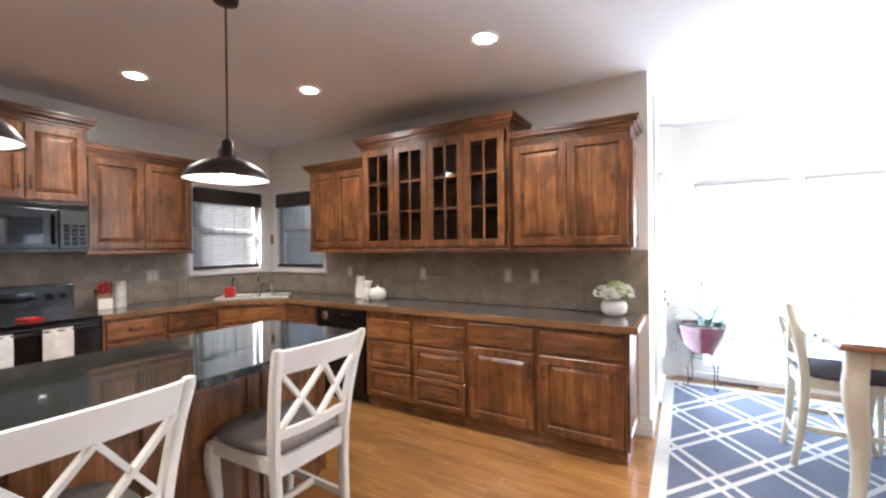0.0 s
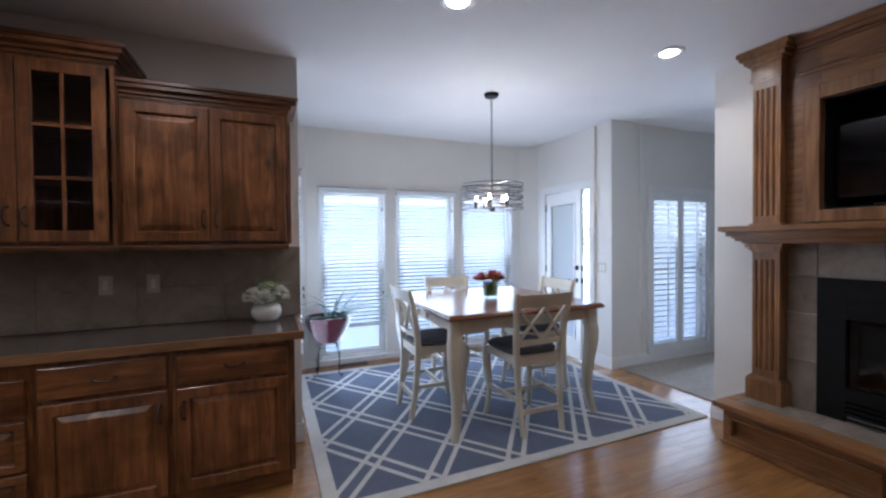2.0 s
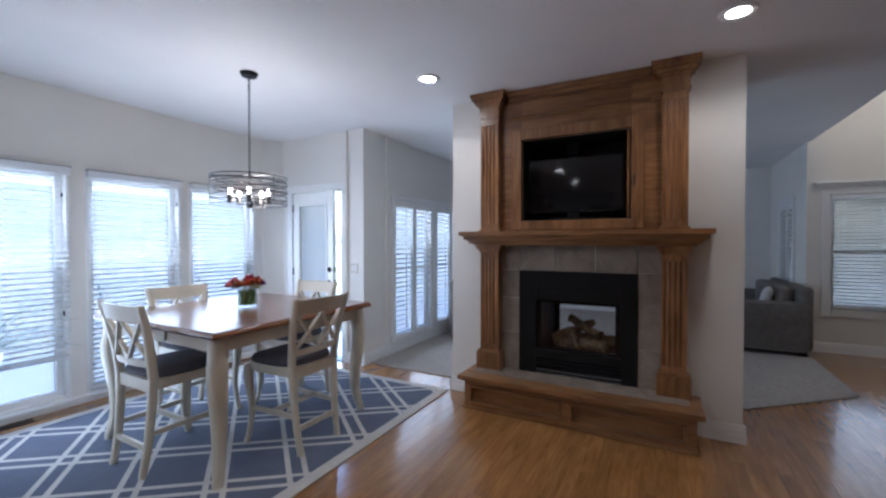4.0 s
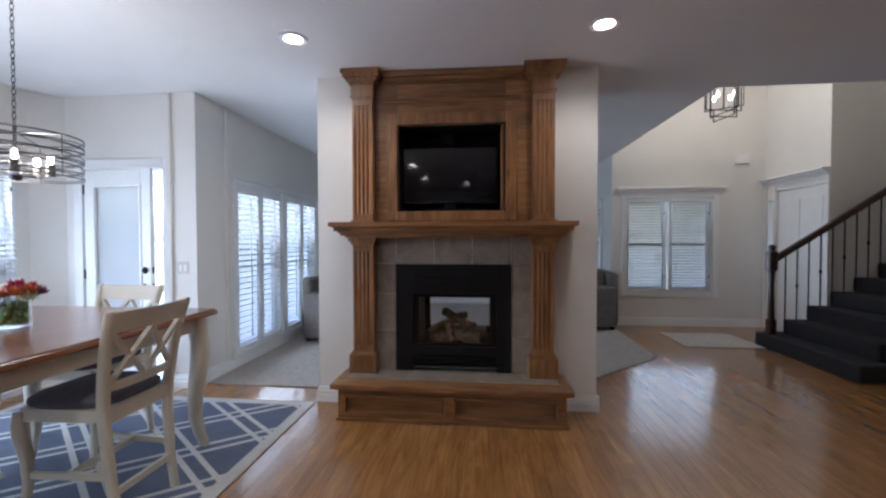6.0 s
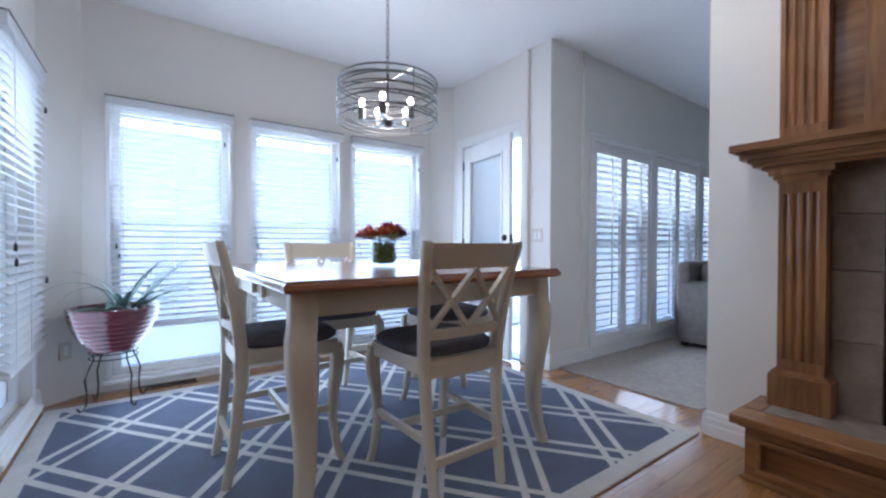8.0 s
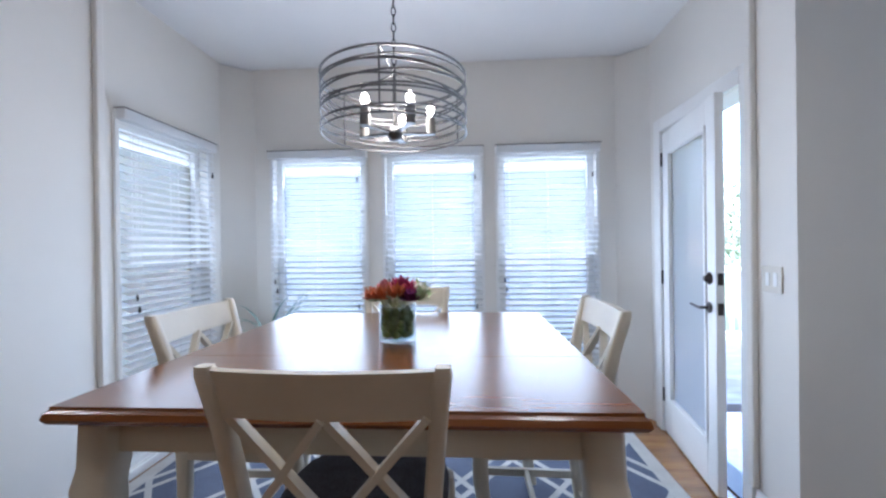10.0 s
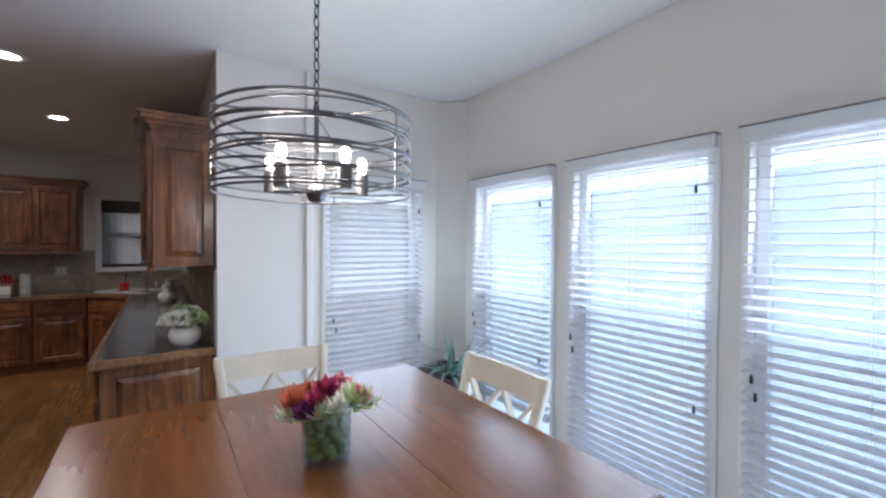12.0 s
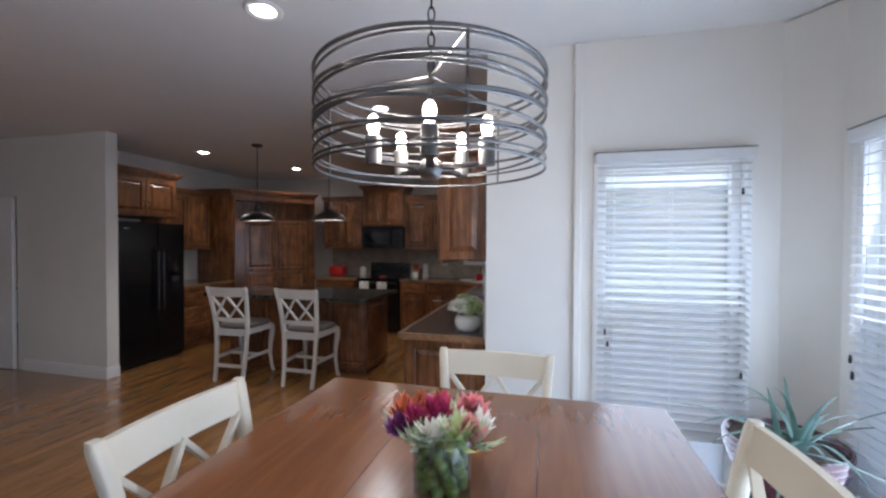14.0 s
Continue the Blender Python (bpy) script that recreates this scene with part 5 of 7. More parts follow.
# ---------- chairs and dining table ----------
def chair(name, frame_mat, seat_mat, label, group):
    t = thing(name, pose(0, 0, 0), label, "chair", group)
    for s in (-1, 1):
        b = bmesh.new()
        squares(b, [(s * 0.172, -0.255, 0.0, 0.034, 0.036), (s * 0.178, -0.225, 0.18, 0.036, 0.04), (s * 0.187, -0.205, 0.42, 0.038, 0.046), (s * 0.195, -0.202, 0.58, 0.038, 0.05),
                    (s * 0.208, -0.22, 0.74, 0.037, 0.046), (s * 0.222, -0.25, 0.9, 0.037, 0.042), (s * 0.235, -0.283, 1.02, 0.038, 0.038), (s * 0.237, -0.288, 1.042, 0.03, 0.03)])
        part("back_leg", b, frame_mat, t, smooth=50)
        f = bmesh.new()
        squares(f, [(s * 0.212, 0.235, 0.0, 0.034, 0.036), (s * 0.205, 0.215, 0.06, 0.03, 0.032), (s * 0.196, 0.196, 0.2, 0.033, 0.036), (s * 0.198, 0.198, 0.32, 0.04, 0.044), (s * 0.208, 0.212, 0.43, 0.052, 0.054), (s * 0.21, 0.215, 0.5, 0.054, 0.055), (s * 0.206, 0.208, 0.56, 0.05, 0.05)])
        part("front_leg", f, frame_mat, t, smooth=50)
        part("side_stretcher", bar(bmesh.new(), (s * 0.183, -0.21, 0.25), (s * 0.198, 0.2, 0.25), 0.018, 0.032), frame_mat, t)
        part("seat_rail", bar(bmesh.new(), (s * 0.196, -0.2, 0.545), (s * 0.21, 0.2, 0.545), 0.022, 0.06), frame_mat, t)
    part("front_stretcher", bar(bmesh.new(), (-0.19, 0.0, 0.25), (0.19, 0.0, 0.25), 0.018, 0.03), frame_mat, t)
    part("rear_stretcher", bar(bmesh.new(), (-0.172, -0.232, 0.17), (0.172, -0.232, 0.17), 0.018, 0.034), frame_mat, t)
    part("seat_rail", bar(bmesh.new(), (-0.2, 0.212, 0.545), (0.2, 0.212, 0.545), 0.022, 0.06), frame_mat, t)
    part("seat_rail", bar(bmesh.new(), (-0.185, -0.203, 0.535), (0.185, -0.203, 0.535), 0.022, 0.075), frame_mat, t)
    c = bmesh.new()
    rows = []
    for o, z in ((0.012, 0.576), (0.0, 0.59), (0.0, 0.606), (0.018, 0.622), (0.07, 0.632), (0.15, 0.635)):
        r = []
        for i in range(28):
            a = 2 * math.pi * i / 28
            cx, sy = math.cos(a), math.sin(a)
            p = 4.5
            k = (abs(cx) ** p + abs(sy) ** p) ** (-1 / p)
            w = (0.225 if sy > 0 else 0.225 - 0.02 * min(1, -sy)) - o
            r.append((k * cx * w, 0.015 + k * sy * (0.225 - o), z))
        rows.append(r)
    loft(c, rows)
    part("seat", c, seat_mat, t, "upholstered seat", smooth=60)
    # curved top rail and lower rail
    for z0, z1, nm in ((0.935, 1.035, "top_rail"), (0.655, 0.695, "lower_rail")):
        b = bmesh.new()
        rings_ = []
        for i in range(9):
            u = -1 + i / 4
            hw_ = 0.225 if nm == "top_rail" else 0.2
            bow = -0.022 * (1 - u * u)
            ya = {0.935: -0.262, 0.655: -0.212}[z0] + bow
            yb = {1.035: -0.287, 0.695: -0.216}[z1] + bow
            rings_.append([(u * hw_, ya - 0.011, z0), (u * hw_, ya + 0.011, z0), (u * (hw_ + 0.004), yb + 0.011, z1), (u * (hw_ + 0.004), yb - 0.011, z1)])
        loft(b, rings_)
        part(nm, b, frame_mat, t, smooth=40)
    tops = (-0.205, 0.0, 0.205)
    bots = (-0.185, 0.0, 0.185)
    for i, j in ((0, 1), (1, 0), (1, 2), (2, 1)):
        d_ = 0.004 if i < j else -0.004
        yt = -0.264 - (0.02 if i == 1 else 0.002)
        yb_ = -0.216 - (0.02 if j == 1 else 0.002)
        part("lattice_bar", bar(bmesh.new(), (tops[i], yt + d_, 0.938), (bots[j], yb_ + d_, 0.692), 0.016, 0.026, (0, 1, 0)), frame_mat, t)
    return t


c0 = chair("dining_chair", CREAM, FABRIC, "cream wooden counter chair with a lattice back and blue-grey seat", "chairs round the dining table")
c0.matrix_basis = pose(1.495, 3.60, 0.011)
copy_thing(c0, pose(0.945, 4.15, 0.011, 0, 0, -90))
copy_thing(c0, pose(1.42, 4.64, 0.011, 0, 0, 180))
copy_thing(c0, pose(2.03, 4.2, 0.011, 0, 0, 90))
s0 = chair("bar_stool", IVORY, FABRIC_T, "ivory wooden counter stool with a lattice back and taupe seat", "stools at the island")
s0.matrix_basis = pose(-1.545, 1.835, 0, 0, 0, 90)
copy_thing(s0, pose(-1.50, 1.005, 0, 0, 0, 92))

tb = thing("dining_table", pose(1.475, 4.12, 0.011), "square counter-height table with a cherry top and cream cabriole legs", "table")
HB = 0.684
for i in range(3):
    y0, y1 = -HB + i * 2 * HB / 3, -HB + (i + 1) * 2 * HB / 3
    part("tabletop_board", slab(-HB, HB, y0 + 0.0006, y1 - 0.0006, 0.884, 0.906, 0.0012), CHERRY, tb)
eb = bmesh.new()
rows = []
for o, z in ((-0.012, 0.862), (0.004, 0.866), (0.012, 0.878), (0.008, 0.892), (-0.002, 0.9), (-0.004, 0.9045)):
    q = HB + o
    rows.append([(q, -q, z), (q, q, z), (-q, q, z), (-q, -q, z)])
rows = [[(-HB + 0.03, -HB + 0.03, 0.862)] and [(HB - 0.06, -HB + 0.06, 0.862), (HB - 0.06, HB - 0.06, 0.862), (-HB + 0.06, HB - 0.06, 0.862), (-HB + 0.06, -HB + 0.06, 0.862)]] + rows
loft(eb, rows, cap=False)
part("edge_moulding", eb, CHERRY, tb, smooth=30)
ap = HB - 0.075
for x0, x1, y0, y1 in ((-ap, ap, -ap - 0.012, -ap + 0.012), (-ap, ap, ap - 0.012, ap + 0.012), (-ap - 0.012, -ap + 0.012, -ap + 0.02, ap - 0.02), (ap - 0.012, ap + 0.012, -ap + 0.02, ap - 0.02)):
    part("apron", slab(x0, x1, y0, y1, 0.77, 0.861, 0.003), CREAM, tb)
for sx_ in (-1, 1):
    for sy_ in (-1, 1):
        b = bmesh.new()
        prof = [(0.0, 0.02, 0.05), (0.03, 0.018, 0.052), (0.09, 0.004, 0.056), (0.2, -0.012, 0.064), (0.34, -0.012, 0.074), (0.48, 0.0, 0.084), (0.6, 0.011, 0.092), (0.69, 0.012, 0.094), (0.74, 0.004, 0.09), (0.861, 0.0, 0.09)]
        squares(b, [(sx_ * (ap + o), sy_ * (ap + o), z, w, w) for z, o, w in prof])
        part("leg", b, CREAM, tb, smooth=50)
for s in (-1, 1):
    for k in (-0.1, 0.1):
        part("leaf_bracket", slab(-ap - 0.03, -ap - 0.0125, k - 0.01, k + 0.01, 0.79, 0.858, 0.003) if s < 0 else slab(ap + 0.0125, ap + 0.03, k - 0.01, k + 0.01, 0.79, 0.858, 0.003), CREAM, tb)


# ---------- fireplace ----------
fp = thing("fireplace_surround", pose(0, 0, 0), "stained alder fireplace surround with fluted columns, mantel and tiled hearth", "fireplace")
XW = 2.925
part("hearth_base", slab(2.632, XW - 0.001, 1.035, 2.745, 0.0015, 0.234, 0.002), MANTEL_H, fp)
part("base_moulding", slab(2.572, 2.584, 1.02, 2.76, 0.0015, 0.022, 0.004), MANTEL_H, fp)
for y0, y1, z0, z1 in ((1.035, 2.745, 0.0015, 0.045), (1.035, 2.745, 0.198, 0.234), (1.035, 1.09, 0.0455, 0.1975), (1.865, 1.925, 0.0455, 0.1975), (2.70, 2.745, 0.0455, 0.1975)):
    part("hearth_rail", slab(2.585, 2.6315, y0, y1, z0, z1, 0.003), MANTEL_H, fp)
for y0, y1 in ((1.09, 1.865), (1.925, 2.70)):
    b = bmesh.new()
    for a, c, z0, z1 in ((y0, y1, 0.0455, 0.065), (y0, y1, 0.178, 0.1975), (y0, y0 + 0.02, 0.065, 0.178), (y1 - 0.02, y1, 0.065, 0.178)):
        bx(b, 2.57, 2.6315, a + 0.0005, c - 0.0005, z0, z1, 0.004)
    part("panel_moulding", b, MANTEL_H, fp)
b = bmesh.new()
for o, z0, z1 in ((0.025, 0.235, 0.25), (0.055, 0.2505, 0.29)):
    bx(b, 2.585 - o, 2.68, 1.035 - o * 0.8, 2.745 + o * 0.8, z0, z1, 0.006)
bx(b, 2.6805, XW - 0.001, 1.035 - 0.04, 1.07, 0.2505, 0.29, 0.004)
bx(b, 2.6805, XW - 0.001, 2.71, 2.745 + 0.04, 0.2505, 0.29, 0.004)
part("hearth_rim", b, MANTEL_H, fp)
part("hearth_bed", slab(2.681, XW - 0.001, 1.071, 2.709, 0.2505, 0.284), GROUT, fp)
for i in range(4):
    w = 1.638 / 4
    part("hearth_tile", slab(2.683, XW - 0.002, 1.071 + i * w + 0.002, 1.071 + (i + 1) * w - 0.002, 0.2842, 0.291, 0.002), TILE, fp)

# tiles round the firebox
for y0, y1, z0, z1 in [(2.362, 2.53, 0.292, 0.62), (2.362, 2.53, 0.623, 0.93), (2.362, 2.53, 0.933, 1.178), (2.362, 2.53, 1.181, 1.395),
                       (1.25, 1.411, 0.292, 0.58), (1.25, 1.411, 0.583, 0.89), (1.25, 1.411, 0.893, 1.178), (1.25, 1.411, 1.181, 1.395),
                       (2.045, 2.359, 1.178, 1.395), (1.73, 2.042, 1.178, 1.395), (1.414, 1.727, 1.178, 1.395)]:
    part("surround_tile", slab(2.914, XW - 0.0008, y0 + 0.0012, y1 - 0.0012, z0, z1, 0.0015), TILE, fp)


def column(yc, w, x0, z0, z1, flutes=4):
    """Fluted flat column standing on its base block, its face at x0."""
    b = bmesh.new()
    g = w / (flutes + 0.9)
    prof = [(XW - 0.001, yc - w / 2), (x0, yc - w / 2)]
    y = yc - w / 2 + g * 0.5
    for k in range(flutes):
        prof += [(x0, y + g * 0.14), (x0 + 0.007, y + g * 0.3), (x0 + 0.0095, y + g * 0.5), (x0 + 0.007, y + g * 0.7), (x0, y + g * 0.86)]
        y += g
    prof += [(x0, yc + w / 2), (XW - 0.001, yc + w / 2)]
    loft(b, [[(px, py, z) for px, py in prof] for z in (z0 + 0.05, z1 - 0.05)])
    bx(b, x0, XW - 0.001, yc - w / 2, yc + w / 2, z0, z0 + 0.0499)
    bx(b, x0, XW - 0.001, yc - w / 2, yc + w / 2, z1 - 0.0499, z1)
    part("column_shaft", b, MANTEL, fp)


for yc in (2.613, 1.17):
    bb = bmesh.new()
    bx(bb, 2.795, XW - 0.001, yc - 0.112, yc + 0.112, 0.292, 0.44, 0.003)
    for o, z0, z1 in ((0.106, 0.4405, 0.452), (0.098, 0.4525, 0.462)):
        bx(bb, 2.8 + (0.112 - o), XW - 0.001, yc - o, yc + o, z0, z1, 0.003)
    part("column_base", bb, MANTEL, fp)
    column(yc, 0.168, 2.825, 0.4625, 1.33)
    cb_ = stack([(x0, XW - 0.001, yc - o, yc + o, z0, z1) for o, x0, z0, z1 in ((0.088, 2.818, 1.3305, 1.345), (0.1, 2.806, 1.3455, 1.365), (0.115, 2.79, 1.3655, 1.394))])
    part("column_capital", cb_, MANTEL, fp)
    b2 = bmesh.new()
    bx(b2, 2.81, XW - 0.001, yc - 0.1, yc + 0.1, 1.5165, 1.535, 0.003)
    part("column_base", b2, MANTEL, fp)
    column(yc, 0.168, 2.825, 1.5355, 2.515)
    cc = stack([(x0, XW - 0.001, yc - o, yc + o, z0, z1) for o, x0, z0, z1 in ((0.09, 2.816, 2.5155, 2.53), (0.098, 2.81, 2.5305, 2.54), (0.092, 2.816, 2.5405, 2.63), (0.105, 2.803, 2.6305, 2.65), (0.125, 2.785, 2.6505, 2.68), (0.145, 2.765, 2.6805, 2.705), (0.158, 2.752, 2.7055, 2.737))])
    part("column_capital", cc, MANTEL, fp)
mb = stack([(x0, XW - 0.001, 1.03 - o, 2.755 + o, z0, z1) for o, x0, z0, z1 in ((0.0, 2.80, 1.395, 1.41), (0.03, 2.77, 1.4105, 1.43), (0.045, 2.755, 1.4305, 1.445), (0.07, 2.73, 1.4455, 1.475), (0.085, 2.705, 1.4755, 1.482), (0.1, 2.69, 1.4825, 1.516))], 0.004)
part("mantel_shelf", mb, MANTEL_H, fp)
# overmantel round the niche
for y0, y1, z0, z1 in ((1.2545, 1.4628, 1.5165, 2.69), (2.3372, 2.5285, 1.5165, 2.69), (1.463, 2.337, 1.5165, 1.608), (1.463, 2.337, 2.312, 2.69)):
    part("overmantel_panel", slab(2.89, XW - 0.001, y0, y1, z0, z1), MANTEL_H, fp)
fb_ = bmesh.new()
for y0, y1, z0, z1 in ((1.375, 1.463, 1.53, 2.40), (2.337, 2.425, 1.53, 2.40), (1.463, 2.337, 2.312, 2.40), (1.463, 2.337, 1.53, 1.608)):
    bx(fb_, 2.872, 2.889, y0, y1, z0, z1, 0.004)
part("niche_frame", fb_, MANTEL, fp)
sb_ = bmesh.new()
for x0, z0, z1 in ((2.876, 2.49, 2.51), (2.868, 2.511, 2.525), (2.87, 2.64, 2.66), (2.855, 2.661, 2.69), (2.835, 2.691, 2.737)):
    bx(sb_, x0, 2.889 if z1 < 2.69 else XW - 0.001, 1.33, 2.455, z0, z1, 0.004)
part("crown", sb_, MANTEL_H, fp)
for q in ((2.9255, 3.3, 1.464, 1.474, 1.609, 2.311), (2.9255, 3.3, 2.326, 2.336, 1.609, 2.311), (2.9255, 3.3, 1.474, 2.326, 1.609, 1.619), (2.9255, 3.3, 1.474, 2.326, 2.301, 2.311), (3.29, 3.3, 1.474, 2.326, 1.619, 2.301)):
    part("niche_lining", slab(*q), BLACK_M, fp, "black niche lining")
part("pocket_door", slab(2.90, 3.15, 1.4755, 1.495, 1.6195, 2.30, 0.003), MANTEL, fp)
pull_b = bmesh.new()
tube(pull_b, [(2.871, 1.44, 1.86), (2.85, 1.44, 1.87), (2.848, 1.44, 1.9), (2.85, 1.44, 1.93), (2.871, 1.44, 1.94)], 0.005, 6)
part("handle", pull_b, BRONZE, fp)

tv = thing("television", pose(3.0, 1.92, 1.62), "black flat television in the niche above the mantel, switched off", "television")
part("bezel", slab(0.0, 0.06, -0.395, 0.395, 0.06, 0.525, 0.006), BLACK, tv)
part("screen", slab(-0.003, -0.0005, -0.38, 0.38, 0.082, 0.51), SCREEN, tv)
part("foot", slab(-0.08, 0.14, -0.18, 0.18, 0.0, 0.012, 0.004), BLACK, tv)
part("neck", slab(0.01, 0.05, -0.05, 0.05, 0.0125, 0.0595), BLACK, tv)
single("cable_box", slab(-0.06, 0.1, -0.05, 0.05, 0, 0.1, 0.006), BLACK_M, "small black device at the top of the niche", "device", m=pose(3.2, 1.95, 2.2))

fx = thing("firebox", pose(0, 0, 0), "black two-sided gas firebox with glass and ceramic logs", "fireplace insert")
fr = bmesh.new()
for y0, y1, z0, z1 in ((2.215, 2.36, 0.292, 1.176), (1.413, 1.532, 0.292, 1.176), (1.532, 2.215, 0.93, 1.176), (1.532, 2.215, 0.425, 0.5)):
    bx(fr, 2.905, 2.93, y0, y1, z0, z1, 0.002)
part("face_frame", fr, BLACK_M, fx)
ir = bmesh.new()
for y0, y1, z0, z1 in ((2.17, 2.22, 0.47, 0.95), (1.527, 1.577, 0.47, 0.95), (1.577, 2.17, 0.90, 0.95), (1.577, 2.17, 0.47, 0.52)):
    bx(ir, 2.932, 2.945, y0, y1, z0, z1, 0.002)
part("door_frame", ir, BLACK, fx)
part("glass", slab(2.938, 2.942, 1.577, 2.17, 0.52, 0.90), GLASS, fx)
part("glass", slab(3.63, 3.634, 1.577, 2.17, 0.52, 0.90), GLASS, fx)
for i in range(4):
    part("louver", slab(2.9, 2.93, 1.533, 2.214, 0.302 + i * 0.031, 0.316 + i * 0.031, 0.004), BLACK_M, fx)
part("hood", slab(2.895, 2.9045, 1.54, 2.205, 1.0, 1.05, 0.003), BLACK_M, fx)
li = bmesh.new()
bx(li, 2.935, 3.65, 1.445, 1.52, 0.33, 1.14)
bx(li, 2.935, 3.65, 2.22, 2.33, 0.33, 1.14)
bx(li, 2.95, 3.65, 1.52, 2.22, 0.33, 0.46)
bx(li, 2.95, 3.65, 1.52, 2.22, 0.96, 1.14)
part("lining", li, BLACK_M, fx)
rear = bmesh.new()
for y0, y1, z0, z1 in ((2.17, 2.335, 0.32, 1.15), (1.44, 1.577, 0.32, 1.15), (1.577, 2.17, 0.9, 1.15), (1.577, 2.17, 0.32, 0.52)):
    bx(rear, 3.651, 3.668, y0, y1, z0, z1, 0.002)
part("rear_frame", rear, BLACK_M, fx)
random.seed(4)
for p, q, r in (((3.12, 1.66, 0.53), (3.2, 2.1, 0.52), 0.05), ((3.35, 1.62, 0.53), (3.3, 2.12, 0.54), 0.055), ((3.2, 1.72, 0.6), (3.32, 2.0, 0.72), 0.042), ((3.14, 2.12, 0.56), (3.36, 1.8, 0.68), 0.04), ((3.1, 1.9, 0.5), (3.13, 1.95, 0.66), 0.035)):
    lb = bmesh.new()
    a, c = Vector(p), Vector(q)
    tube(lb, [a.lerp(c, k / 7) + Vector((random.uniform(-.008, .008), 0, random.uniform(-.012, .012))) for k in range(8)], [r * random.uniform(0.82, 1.12) for k in range(8)], 10)
    part("log", lb, LOG, fx, "charred ceramic log", smooth=60)
part("ember_bed", slab(3.02, 3.5, 1.56, 2.18, 0.461, 0.478, 0.006), SOIL, fx)


# ---------- plant, flowers, small things ----------
stand = thing("plant_stand", pose(0.245, 5.45, 0.0), "black wrought wire plant stand in the nook's corner", "plant stand")
for i in range(4):
    a = radians(90 * i + 35)
    c, s = math.cos(a), math.sin(a)
    b = bmesh.new()
    z0 = 0.0115 if 5.45 + 0.2 * s < 5.49 else 0.001
    tube(b, [(0.205 * c, 0.205 * s, z0 + 0.03), (0.195 * c, 0.195 * s, z0 + 0.006), (0.175 * c, 0.175 * s, z0 + 0.006), (0.16 * c, 0.16 * s, 0.04), (0.155 * c, 0.155 * s, 0.12), (0.165 * c, 0.165 * s, 0.2), (0.14 * c, 0.14 * s, 0.27), (0.118 * c, 0.118 * s, 0.31), (0.118 * c, 0.118 * s, 0.355)], 0.005, 7)
    part("leg", b, BLACK_M, stand, smooth=60)
for z, r in ((0.312, 0.125), (0.345, 0.125)):
    part("ring", tube(bmesh.new(), [(r * math.cos(2 * math.pi * i / 40), r * math.sin(2 * math.pi * i / 40), z) for i in range(40)], 0.004, 6, True), BLACK_M, stand, smooth=60)
for a in (35, 125):
    c, s = math.cos(radians(a)), math.sin(radians(a))
    part("cross_bar", tube(bmesh.new(), [(0.125 * c, 0.125 * s, 0.345), (-0.125 * c, -0.125 * s, 0.345)], 0.003, 6), BLACK_M, stand)
pot = thing("plant_pot", pose(0.245, 5.45, 0.35), "wide burgundy glazed ceramic bowl with ribbed sides", "plant pot")
prof = [(0.1, 0.0), (0.115, 0.004)]
for k in range(9):
    u = k / 8
    r = 0.118 + 0.118 * math.sin(u * math.pi / 2) ** 1.0
    z = 0.01 + u * 0.245
    prof += [(r, z), (r + 0.007, z + 0.012), (r + 0.001, z + 0.024)]
prof += [(0.24, 0.282), (0.228, 0.284), (0.215, 0.26), (0.18, 0.235)]
part("bowl", lathe(bmesh.new(), prof, 48), POT, pot, smooth=60)
part("soil", lathe(bmesh.new(), [(0.214, 0.245), (0.21, 0.262), (0.1, 0.268), (0.004, 0.27)], 24), SOIL, pot, smooth=60)


def leaf(bm, base, az, up, ln, w, droop, kink=0.0):
    """A thick tapering succulent leaf."""
    d = Vector((math.cos(az), math.sin(az), 0))
    side = Vector((-d.y, d.x, 0))
    n = 9
    pts, p, ang = [], Vector(base), up
    for i in range(n + 1):
        pts.append((p.copy(), ang))
        p = p + (d * math.cos(ang) + Vector((0, 0, math.sin(ang)))) * (ln / n)
        ang -= droop / n * (1 + kink * i)
    rows = []
    for i, (q, g) in enumerate(pts):
        u = i / n
        ww = w * (1 - u) ** 0.75 + 0.0012
        th = ww * 0.42
        nn = Vector((0, 0, math.cos(g))) - d * math.sin(g)
        rows.append([q + side * ww, q - nn * th * 0.9, q - side * ww, q + nn * th * 0.25])
    loft(bm, rows)
    return bm


